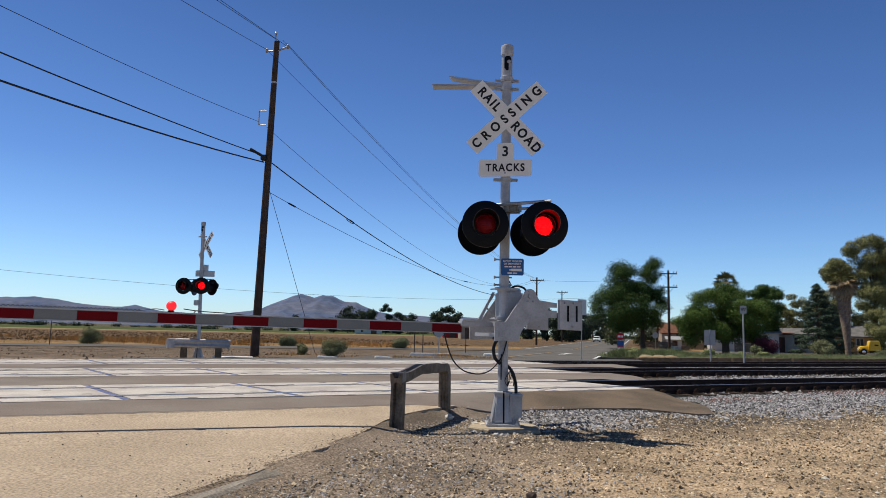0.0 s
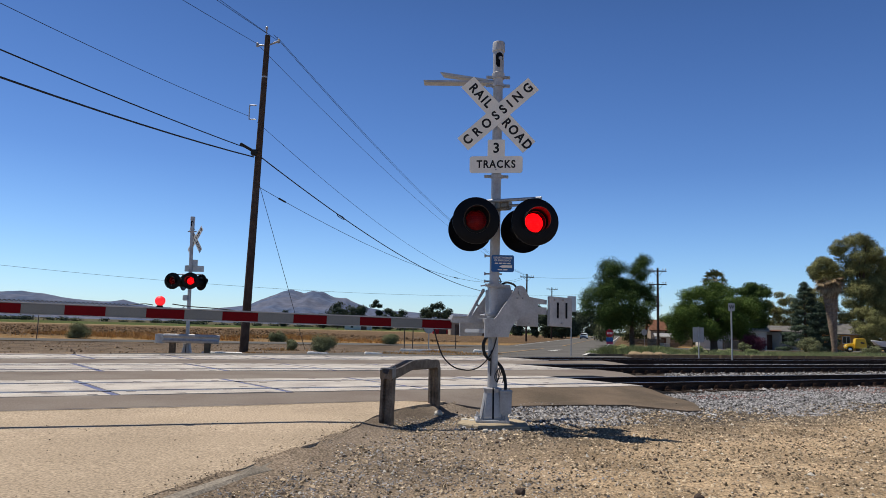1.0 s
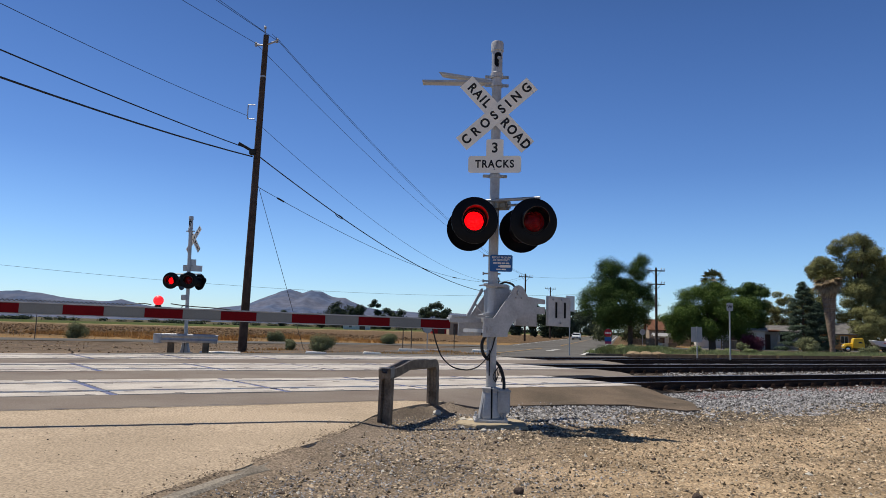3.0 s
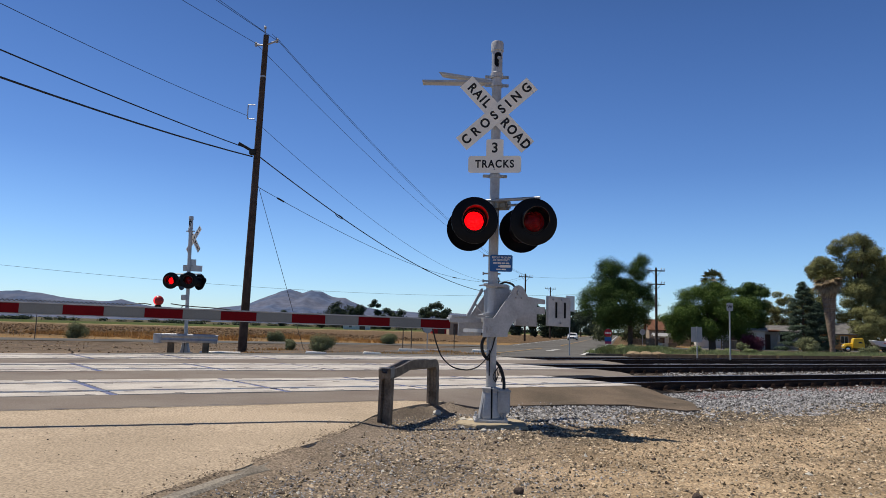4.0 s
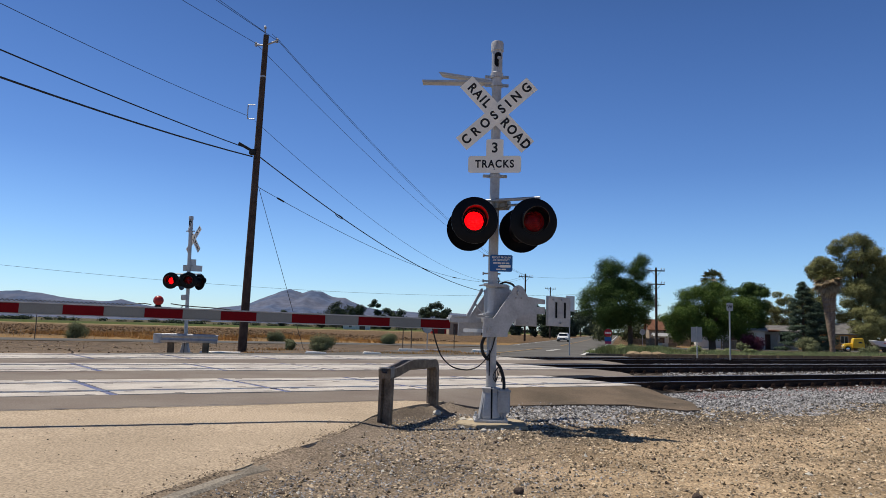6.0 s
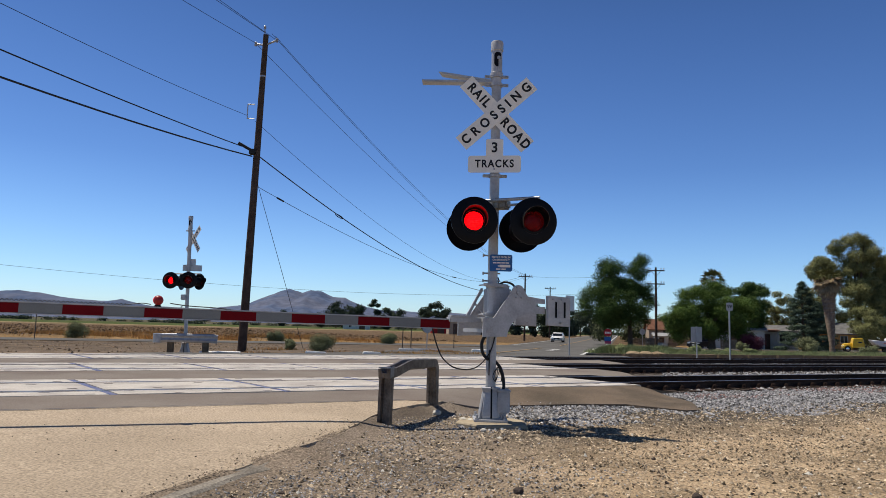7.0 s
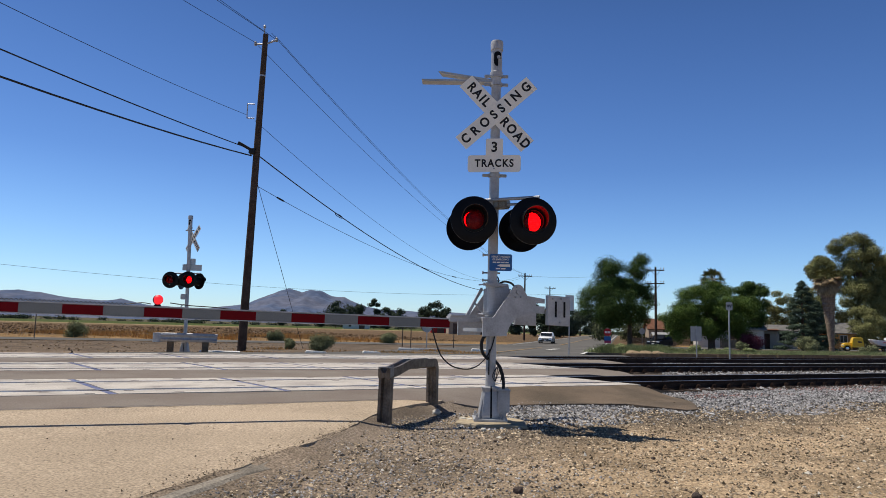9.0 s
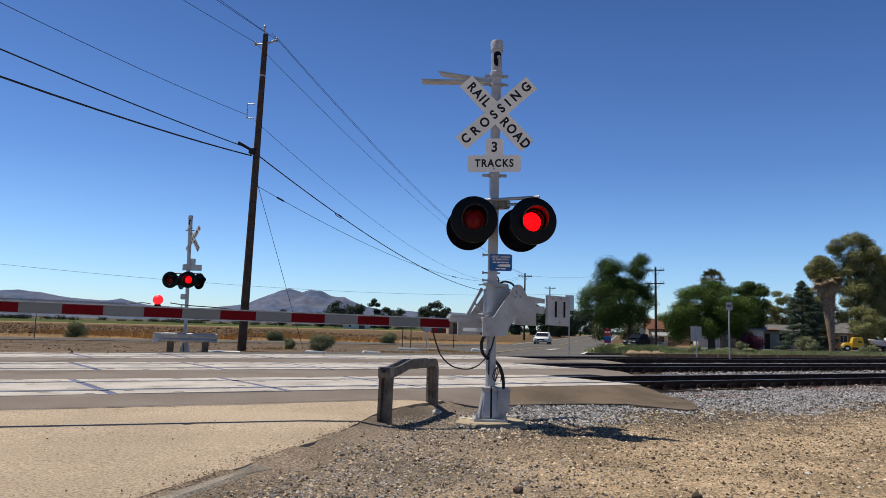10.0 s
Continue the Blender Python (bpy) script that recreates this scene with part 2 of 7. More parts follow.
def hose(bm, pts, r, seg=8, mat=0):
    """A round cord through points, smoothed."""
    pts = [Vector(p) for p in pts]
    fine = []
    for i in range(len(pts) - 1):
        p0, p1, p2, p3 = pts[max(i - 1, 0)], pts[i], pts[i + 1], pts[min(i + 2, len(pts) - 1)]
        for k in range(6):
            t = k / 6
            fine.append(0.5 * ((2 * p1) + (p2 - p0) * t + (2 * p0 - 5 * p1 + 4 * p2 - p3) * t * t + (3 * p1 - p0 - 3 * p2 + p3) * t ** 3))
    fine.append(pts[-1])
    rings = []
    for i, p in enumerate(fine):
        d = (fine[min(i + 1, len(fine) - 1)] - fine[max(i - 1, 0)]).normalized()
        side = d.cross(Vector((0.3, 0.2, 1))).normalized()
        up = side.cross(d)
        rings.append([bm.verts.new(p + r * (math.cos(2 * math.pi * j / seg) * side + math.sin(2 * math.pi * j / seg) * up)) for j in range(seg)])
    for a, b in zip(rings, rings[1:]):
        for j in range(seg):
            bm.faces.new((a[j], a[(j + 1) % seg], b[(j + 1) % seg], b[j])).material_index = mat
    bm.faces.new(rings[0][::-1])
    bm.faces.new(rings[-1])
    return bm


def letters(name, text, size, mat, parent, m, bold=0.012, spacing=1.0):
    """Raised lettering from the built-in font, as a mesh of its own."""
    cu = bpy.data.curves.new(name, "FONT")
    cu.body, cu.size, cu.align_x, cu.align_y = text, size, "CENTER", "CENTER"
    cu.extrude, cu.offset, cu.space_character = 0.0012, bold * size, spacing
    tmp = new("temp", cu)
    me = bpy.data.meshes.new_from_object(tmp.evaluated_get(bpy.context.evaluated_depsgraph_get()))
    bpy.data.objects.remove(tmp)
    me.name = name
    me.materials.clear()
    me.materials.append(mat)
    ob = new(name, me)
    ob.parent = parent
    ob.matrix_basis = m
    return ob


rng = np.random.default_rng(7)


def leaves(centres, radii, count, size, seed=0, flat=0.0, shell=0.55):
    """Many small leaf blades scattered in ellipsoids: vertices and faces."""
    r = np.random.default_rng(seed)
    centres, radii = np.array(centres, float), np.array(radii, float)
    vol = radii.prod(axis=1) ** 0.66
    pick = r.choice(len(centres), count, p=vol / vol.sum())
    d = r.normal(size=(count, 3))
    d /= np.linalg.norm(d, axis=1)[:, None]
    rad = shell + (1 - shell) * r.random(count) ** 0.7
    # lumps, so that the outline is uneven
    lump = 1 + 0.16 * np.sin(5 * d[:, 0] + pick) * np.sin(4 * d[:, 1] + 2 * pick) + 0.1 * np.sin(11 * d[:, 2] + pick)
    p = centres[pick] + d * (rad * lump)[:, None] * radii[pick]
    # blades face outwards from their clump, more or less
    nrm = d + 0.45 * r.normal(size=(count, 3)) + np.array((0, 0, 0.25))
    nrm /= np.linalg.norm(nrm, axis=1)[:, None]
    a = r.normal(size=(count, 3))
    a[:, 2] -= flat
    a -= (a * nrm).sum(axis=1)[:, None] * nrm
    a /= np.linalg.norm(a, axis=1)[:, None]
    b = np.cross(nrm, a)
    sz = size * (0.6 + 0.8 * r.random(count))[:, None]
    a, b = a * sz, b * sz * 0.45
    v = np.stack([p - a, p - 0.1 * a + b, p + a, p - 0.1 * a - b], axis=1).reshape(-1, 3)
    f = np.arange(count * 4).reshape(-1, 4)
    return v, f


def leaf_part(name, parent, mat, v, f, kind=""):
    me = bpy.data.meshes.new(name)
    me.from_pydata(v.tolist(), [], f.tolist())
    me.materials.append(mat)
    ob = new(name, me)
    ob.parent = parent
    return tagged(ob, kind=kind)


def stones(name, pts, sizes, mat, label, seed=0, parent=None):
    """Angular stones lying about, joined."""
    r = np.random.default_rng(seed)
    base = np.array([(1, 0, 0), (-1, 0, 0), (0, 1, 0), (0, -1, 0), (0, 0, 1), (0, 0, -0.5)], float)
    tri = np.array([(0, 2, 4), (2, 1, 4), (1, 3, 4), (3, 0, 4), (2, 0, 5), (1, 2, 5), (3, 1, 5), (0, 3, 5)])
    k = len(pts)
    v = base[None] * (0.55 + 0.6 * r.random((k, 6, 1))) + 0.22 * r.normal(size=(k, 6, 3))
    v[:, :, 2] *= 0.75
    an = r.random(k) * 6.28
    c, s = np.cos(an)[:, None], np.sin(an)[:, None]
    x, y = v[:, :, 0] * c - v[:, :, 1] * s, v[:, :, 0] * s + v[:, :, 1] * c
    v = np.stack([x, y, v[:, :, 2]], axis=2) * np.array(sizes)[:, None, None] + np.array(pts)[:, None, :]
    f = (tri[None] + 6 * np.arange(k)[:, None, None]).reshape(-1, 3)
    me = bpy.data.meshes.new(name)
    me.from_pydata(v.reshape(-1, 3).tolist(), [], f.tolist())
    me.materials.append(mat)
    ob = new(name, me)
    return tagged(ob, label, "stones", kind="stuff")

# ---- the ground ----
def ground_material():
    m = bpy.data.materials.new("ground_soil")
    m.use_nodes = True
    nt = m.node_tree
    b = nt.nodes["Principled BSDF"]
    L = nt.links.new

    def math_(op, a, c=None, v=None):
        q = nt.nodes.new("ShaderNodeMath")
        q.operation = op
        L(a, q.inputs[0])
        if c is not None:
            L(c, q.inputs[1])
        if v is not None:
            q.inputs[1].default_value = v
        return q.outputs[0]

    def noise_(scale, detail=4):
        q = nt.nodes.new("ShaderNodeTexNoise")
        q.inputs["Scale"].default_value, q.inputs["Detail"].default_value = scale, detail
        L(geo.outputs["Position"], q.inputs["Vector"])
        return q.outputs["Fac"]

    geo = nt.nodes.new("ShaderNodeNewGeometry")
    dot = nt.nodes.new("ShaderNodeVectorMath")
    dot.operation = "DOT_PRODUCT"
    dot.inputs[1].default_value = N_DIR
    L(geo.outputs["Position"], dot.inputs[0])
    # the soil's belts run along the rails, with ragged borders
    w = math_("MULTIPLY", math_("SUBTRACT", noise_(0.7, 6), v=0.5), v=5.0)
    pos = math_("MULTIPLY", math_("ADD", dot.outputs["Value"], w), v=1 / 500)
    ramp = nt.nodes.new("ShaderNodeValToRGB")
    # the dark ballast belt, 8 to 12, paints in the shade between stones
    stops = [(0, (0.41, 0.305, 0.19)), (6.4, (0.39, 0.29, 0.19)), (8.0, (0.07, 0.064, 0.06)), (12, (0.07, 0.064, 0.058)), (24, (0.15, 0.12, 0.1)), (25, (0.4, 0.31, 0.22)),
             (30, (0.16, 0.122, 0.09)), (55, (0.135, 0.103, 0.077)), (63, (0.27, 0.175, 0.085)), (72, (0.25, 0.16, 0.075)), (80, (0.125, 0.084, 0.05)), (215, (0.15, 0.1, 0.06)), (225, (0.34, 0.26, 0.15)),
             (245, (0.2, 0.15, 0.08)), (255, (0.065, 0.09, 0.026)), (420, (0.07, 0.085, 0.03)), (480, (0.1, 0.09, 0.055))]
    el = ramp.color_ramp.elements
    for i, (n, c) in enumerate(stops):
        e = el[i] if i < 2 else el.new(n / 500)
        e.position, e.color = n / 500, (*c, 1)
    L(pos, ramp.inputs[0])
    # grey chippings and dust along the asphalt's edge
    lat = nt.nodes.new("ShaderNodeVectorMath")
    lat.operation = "DOT_PRODUCT"
    lat.inputs[1].default_value = R_SIDE
    L(geo.outputs["Position"], lat.inputs[0])
    edge = nt.nodes.new("ShaderNodeMapRange")
    edge.inputs[1].default_value, edge.inputs[2].default_value, edge.inputs[3].default_value, edge.inputs[4].default_value = -1.6, -0.1, 0.85, 0.0
    L(math_("ADD", lat.outputs["Value"], math_("MULTIPLY", w, v=0.45)), edge.inputs[0])
    near = nt.nodes.new("ShaderNodeMapRange")
    near.inputs[1].default_value, near.inputs[2].default_value, near.inputs[3].default_value, near.inputs[4].default_value = 9.0, 12.0, 1.0, 0.0
    L(dot.outputs["Value"], near.inputs[0])
    grey = nt.nodes.new("ShaderNodeMix")
    grey.data_type = "RGBA"
    L(math_("MULTIPLY", edge.outputs[0], near.outputs[0]), grey.inputs[0])
    L(ramp.outputs[0], grey.inputs[6])
    grey.inputs[7].default_value = (0.22, 0.178, 0.14, 1)
    broad = nt.nodes.new("ShaderNodeMapRange")
    broad.inputs[1].default_value, broad.inputs[2].default_value, broad.inputs[3].default_value, broad.inputs[4].default_value = 0.34, 0.66, 0.62, 1.22
    L(noise_(0.9, 8), broad.inputs[0])
    fine = nt.nodes.new("ShaderNodeMapRange")
    fine.inputs[1].default_value, fine.inputs[2].default_value, fine.inputs[3].default_value, fine.inputs[4].default_value = 0.3, 0.7, 0.42, 1.58
    fn = noise_(45, 5)
    L(fn, fine.inputs[0])
    both = math_("MULTIPLY", broad.outputs[0], fine.outputs[0])
    mul = nt.nodes.new("ShaderNodeMix")
    mul.data_type, mul.blend_type = "RGBA", "MULTIPLY"
    mul.inputs[0].default_value = 1
    L(grey.outputs[2], mul.inputs[6])
    L(both, mul.inputs[7])
    L(mul.outputs[2], b.inputs["Base Color"])
    b.inputs["Roughness"].default_value = 0.95
    b.inputs["Specular IOR Level"].default_value = 0.03
    bump = nt.nodes.new("ShaderNodeBump")
    bump.inputs["Strength"].default_value, bump.inputs["Distance"].default_value = 1.0, 0.03
    L(fn, bump.inputs["Height"])
    L(bump.outputs["Normal"], b.inputs["Normal"])
    return m


def ragged_edge(n, amount=0.09):
    return amount * (noise.noise(Vector((n * 0.9, 0.3, 3))) + 0.5 * noise.noise(Vector((n * 4, 0.3, 8))))


EDGE = [(0, -3.2), (2, -3.15), (5, -3.06), (5.8, -2.98), (6.3, -3.0), (6.7, -2.9), (7.2, -2.88), (7.7, -2.97), (8.2, -3.04), (8.7, -2.98), (9.1, -2.82), (9.3, -2.65), (9.4, -2.55), (10.8, -2.4)]
FOOT = [(-2.2, 9.9), (-1.15, 9.62), (-0.49, 9.32), (0.28, 9.02), (1.2, 8.15), (1.6, 8.1)]   # the ramp's foot
RISE = [(0, 0.03), (2, 0.03), (5, 0.07), (6.3, 0.09), (8.2, 0.125), (9.4, 0.14), (9.7, 0.1), (10.2, 0.12), (10.72, 0.13)]


def build_ground():
    def axis(lo, hi, near_lo, near_hi, step):
        mid = list(np.arange(near_lo, near_hi, step))
        out, d, x = [], step, near_hi
        while x < hi:
            out.append(x)
            d *= 1.22
            x += d
        back, d, x = [], step, near_lo
        while x > lo:
            d *= 1.22
            x -= d
            back.append(x)
        return np.array(back[::-1] + mid + out + [hi])
    ss, nn = axis(-4500, 4500, -4, 14, 0.16), axis(-600, 4500, 3, 12, 0.16)
    verts, faces = [], []
    for n in nn:
        for s in ss:
            p = along(s, n)
            z = lerp(n, GROUND)
            if -6 < s < 16 and 1 < n < 14:
                z += 0.022 * noise.noise(p * 0.9) + 0.012 * noise.noise(p * 4.0) - 0.012
            if 0 < n < 10.8:
                # the shoulder rises to the asphalt's edge
                d = p.dot(R_SIDE) - lerp(n, EDGE) - ragged_edge(n)
                top = lerp(n, RISE) - 0.03
                z = top - 0.03 if d < -0.05 else z + (top - z) * max(0.0, 1 - d / 0.5) ** 1.3 + 0.012 * max(0.0, 1 - d / 0.3)
            verts.append((p.x, p.y, z))
    k = len(ss)
    for i in range(len(nn) - 1):
        for j in range(k - 1):
            a = i * k + j
            faces.append((a, a + 1, a + k + 1, a + k))
    ob = new("ground", mesh_of("ground", verts, faces, [ground_material()], smooth=True))
    tagged(ob, "tan gravelly soil, dry verge and ploughed field", "ground", kind="structure")


build_ground()


# ---- the street and the crossing ----
def strip(name, rows, mat, label, category, cols=24, ragged=0.0, thick=0.25, profile=None):
    """A road sheet with a thickness: rows of (n, left w, right w, z)."""
    verts, faces = [], []
    fine = []
    for a, b in zip(rows, rows[1:]):
        k = max(1, int(abs(b[0] - a[0]) / 0.25)) if b[0] < 26 else max(1, int(abs(b[0] - a[0]) / 4))
        for i in range(k):
            t = i / k
            fine.append([a[j] + (b[j] - a[j]) * t for j in range(4)])
    fine.append(list(rows[-1]))
    for n, wl, wr, z in fine:
        for i in range(cols + 1):
            t = i / cols
            w = wl + (wr - wl) * t ** 0.8
            jig = ragged_edge(n, ragged) if i == cols else 0
            p = street(n, w + jig)
            edge = -0.02 if i == cols and ragged else 0
            z = profile(n, w + jig) if profile else z
            verts.append((p.x, p.y, z + edge + 0.012 * noise.noise(Vector((p.x * 0.5, p.y * 0.5, 1)))))
    c = cols + 1
    for i in range(len(fine) - 1):
        for j in range(cols):
            a = i * c + j
            faces.append((a, a + 1, a + c + 1, a + c))
    # skirts down into the ground
    rim = [(i * c) for i in range(len(fine))], [(i * c + cols) for i in range(len(fine))], list(range(c)), [(len(fine) - 1) * c + j for j in range(c)]
    for line in rim:
        base = len(verts)
        for q in line:
            verts.append((verts[q][0], verts[q][1], verts[q][2] - thick))
        for i in range(len(line) - 1):
            faces.append((line[i], line[i + 1], base + i + 1, base + i))
    ob = new(name, mesh_of(name, verts, faces, [mat], smooth=False))
    return tagged(ob, label, category, kind="structure")


def ramp_z(n, w):
    """The ramp falls away to the gravel past the street's edge."""
    foot = lerp(w, FOOT)
    up = min(1.0, max(0.0, (n - foot) / (10.72 - foot)))
    low = -0.03 + 0.202 * up ** 0.85 + 0.012 * noise.noise(Vector((n * 1.6, w * 1.6, 4)))
    high = lerp(n, [(9.42, 0.142), (10.72, 0.172)])
    k = min(1.0, max(0.0, (w + 2.9) / 1.2))
    k = k * k * (3 - 2 * k)
    side = max(0.0, w - 0.45)
    return max(0.022, high + (low - high) * k - 0.2 * side)


TRACKS = (12.1, 17.0, 21.8)
RAIL_Z = 0.18
strip("road_near", [(-60, -19, -3.3, 0.02), (0, -18, -3.2, 0.025)] + [(n, -17, w, lerp(n, RISE)) for n, w in EDGE if 1 < n < 9.35] + [(9.42, -17, -2.58, 0.145)], ASPHALT_OLD,
      "worn beige asphalt road with broken edge", "road", ragged=0.09)
strip("road_lip", [(n, lerp(n, EDGE) - 0.06, lerp(n, EDGE) + 0.05 + 0.16 * math.sin((n - 3.6) / 3.0 * math.pi), lerp(n, RISE) - 0.03) for n in np.arange(3.8, 6.6, 0.2)], OLD_LIP, "broken pale lip of an older asphalt layer", "road", ragged=0.09, cols=4, thick=0.12)
strip("road_crossing", [(9.38, -17, -2.0, 0), (10.74, -17, -2.0, 0)], ASPHALT, "grey-brown asphalt approach ramp at the rails", "road", ragged=0.12, profile=ramp_z, cols=60)
strip("road_ramp", [(8.1, 1.0, 1.2, 0), (8.7, 0.4, 1.25, 0), (9.05, 0.1, 1.25, 0), (9.3, -0.7, 1.2, 0), (9.5, -2.15, 1.15, 0), (10.1, -2.02, 0.85, 0), (10.74, -1.97, 0.35, 0)], RAMP_ASPHALT, "dark dusty asphalt ramp that falls away to the gravel", "road", ragged=0.1, profile=ramp_z, cols=30)
for i, (a, b) in enumerate(((13.48, 15.62), (18.38, 20.42))):
    strip("road_between", [(a, -17, 0.7, 0.172), (b, -17, 0.2, 0.172)], ASPHALT, "asphalt infill between two railway tracks", "road", ragged=0.1, profile=lambda n, w: 0.172 - 0.13 * max(0.0, w + 0.7), cols=60)
strip("road_far", [(23.18, -16, 0.4, 0.172), (25, -15, 0.2, 0.14), (30, -13, -0.6, -0.05), (44, -12.6, -1.5, -0.25), (60, -12.2, -1.3, -0.47), (300, -12.2, -1.3, -0.47), (900, -12.2, -1.3, -0.47)], ASPHALT_FAR,
      "grey asphalt street running away from the crossing", "road", thick=0.2)
# the frontage road along the rails
def frontage():
    verts, faces = [], []
    ss = [-400, -200, -100, -60, -40, -25, -12, 0, 12, 25, 40, 60, 90, 140, 250, 500]
    for s in ss:
        for n in (56.5, 64.5):
            p = along(s, n)
            verts.append((p.x, p.y, lerp(n, GROUND) + 0.035))
    for i in range(len(ss) - 1):
        faces.append((2 * i, 2 * i + 2, 2 * i + 3, 2 * i + 1))
    tagged(new("road_frontage", mesh_of("road_frontage", verts, faces, [ASPHALT_FAR])), "grey asphalt frontage road along the railway", "road", kind="structure")


frontage()


def track(centre, s0, s1):
    t = thing("railway_track", along(0, centre), "railway track with dark rusty rails on timber ties", "railway track", "tracks of the crossing", "structure")
    for side in (-0.753, 0.753):
        bm = bmesh.new()
        prof = [(-0.07, -0.16), (0.07, -0.16), (0.07, -0.145), (0.012, -0.12), (0.012, -0.045), (0.036, -0.03), (0.036, -0.004), (0.03, 0), (-0.03, 0), (-0.036, -0.004), (-0.036, -0.03), (-0.012, -0.045), (-0.012, -0.12), (-0.07, -0.145)]
        rings = []
        for s in (s0, -20, 0, 20, s1):
            rings.append([bm.verts.new(S_DIR * s + N_DIR * (side + x) + Vector((0, 0, RAIL_Z + z))) for x, z in prof])
        for a, b in zip(rings, rings[1:]):
            for i in range(len(prof)):
                f = bm.faces.new((a[i], a[(i + 1) % len(prof)], b[(i + 1) % len(prof)], b[i]))
                f.material_index = 1 if i == 7 else 0
        part("rail", bm, [RAIL, RAIL_TOP], t)
    return t


def tie_mesh():
    bm = bmesh.new()
    box(bm, (0.23, 2.6, 0.18), bevel=0.012)
    me = bpy.data.meshes.new("tie")
    bm.to_mesh(me)
    bm.free()
    me.materials.append(TIE)
    return me


TIE_MESH = tie_mesh()
angle_rail = math.atan2(S_DIR.y, S_DIR.x)
track_things = [track(c, -150, 400) for c in TRACKS]
bolt_bm = bmesh.new()
box(bolt_bm, (0.2, 0.36, 0.02), (0, 0, 0), bevel=0.004)
for bx in (-0.06, 0.06):
    for by in (-0.11, 0.11):
        box(bolt_bm, (0.05, 0.05, 0.05), (bx, by, 0.03), bevel=0.01)
box(bolt_bm, (0.1, 0.1, 0.075), (0, -0.1, 0.04), bevel=0.02)
PLATE_MESH = bpy.data.meshes.new("tie_plate")
bolt_bm.to_mesh(PLATE_MESH)
bolt_bm.free()
PLATE_MESH.materials.append(RAIL)
for c, t in zip(TRACKS, track_things):
    start = 9.0 - 0.28 * (c - 12.1)
    for i in range(110):
        s = start + 0.5 * i
        ob = new("tie", TIE_MESH)
        ob.parent = t
        ob.matrix_basis = Matrix.Translation(S_DIR * s + Vector((0, 0, -0.072 + 0.008 * math.sin(i * 7.3)))) @ Matrix.Rotation(angle_rail + 0.02 * math.sin(i * 3.7), 4, "Z")
        if i < 60 and c < 20:
            for side in (-0.753, 0.753):
                pl = new("tie_plate", PLATE_MESH)
                pl.parent = t
                pl.matrix_basis = Matrix.Translation(S_DIR * s + N_DIR * side + Vector((0, 0, 0.028))) @ Matrix.Rotation(angle_rail + (math.pi if side > 0 else 0), 4, "Z")


# concrete crossing panels, one by one
def panels():
    for c, s1 in zip(TRACKS, (10.08, 12.5, 14.9)):
        t = thing("crossing_surface", along(0, c), "pale concrete crossing panels set between and beside the rails", "crossing panels", "crossing surfaces", "structure")
        for lo, hi in ((-1.36, -0.81), (-0.66, 0.66), (0.81, 1.36)):
            wide = 2.44
            bm = bmesh.new()
            box(bm, (wide - 0.1, hi - lo - 0.008, 0.2), bevel=0.012)
            for v in bm.verts:
                v.co.x -= 0.2 * v.co.y
            # bolt slots: their dark hollows are flat dark boxes on the face
            for px, py in ((-0.95, 0.3), (-0.3, -0.32), (0.42, 0.28), (0.98, -0.3)):
                box(bm, (0.13, 0.045, 0.01), (px, py * (hi - lo), 0.098), mat=1)
            me = bpy.data.meshes.new("panel")
            bm.to_mesh(me)
            bm.free()
            me.materials.append(CONCRETE)
            me.materials.append(WEATHERED)
            bm = bmesh.new()
            box(bm, (0.1, hi - lo - 0.02, 0.2))
            for v in bm.verts:
                v.co.x -= 0.2 * v.co.y
            seam_me = bpy.data.meshes.new("joint")
            bm.to_mesh(seam_me)
            bm.free()
            seam_me.materials.append(BLUE_PAINT)
            for i in range(1, 11):
                jt = new("joint", seam_me)
                jt.parent = t
                jt.matrix_basis = Matrix.Translation(S_DIR * (s1 - wide * i - 0.1 * (lo + hi)) + N_DIR * ((lo + hi) / 2) + Vector((0, 0, RAIL_Z - 0.106))) @ Matrix.Rotation(angle_rail, 4, "Z")
            for i in range(11):
                ob = new("panel", me)
                ob.parent = t
                ob.matrix_basis = Matrix.Translation(S_DIR * (s1 - wide * (i + 0.5) - 0.1 * (lo + hi)) + N_DIR * ((lo + hi) / 2) + Vector((0, 0, RAIL_Z - 0.1 - 0.002 + 0.003 * math.sin(i * 5 + lo)))) @ Matrix.Rotation(angle_rail, 4, "Z")
        # dusty asphalt wedges that close the panels' ends between the rails
        for lo, hi in ((-1.36, -0.83), (-0.64, 0.64), (0.83, 1.36)):
            bm = bmesh.new()
            prism(bm, [(0.0, -0.1), (0.0, 0.148), (1.5, -0.05), (1.5, -0.1)], hi - lo)
            part("end_wedge", bm, RAMP_ASPHALT, t, "dusty asphalt wedge at the panels' end", Matrix.Translation(S_DIR * (s1 - 0.16 - 0.1 * (lo + hi)) + N_DIR * ((lo + hi) / 2)) @ Matrix.Rotation(angle_rail, 4, "Z"))
        # dark flange filler under the gaps
        bm = bmesh.new()
        box(bm, (26.8, 2.7, 0.05), (0, 0, 0))
        part("filler", bm, TAR, t, m=Matrix.Translation(S_DIR * (s1 - 13.42) + Vector((0, 0, 0.085))) @ Matrix.Rotation(angle_rail, 4, "Z"))


panels()


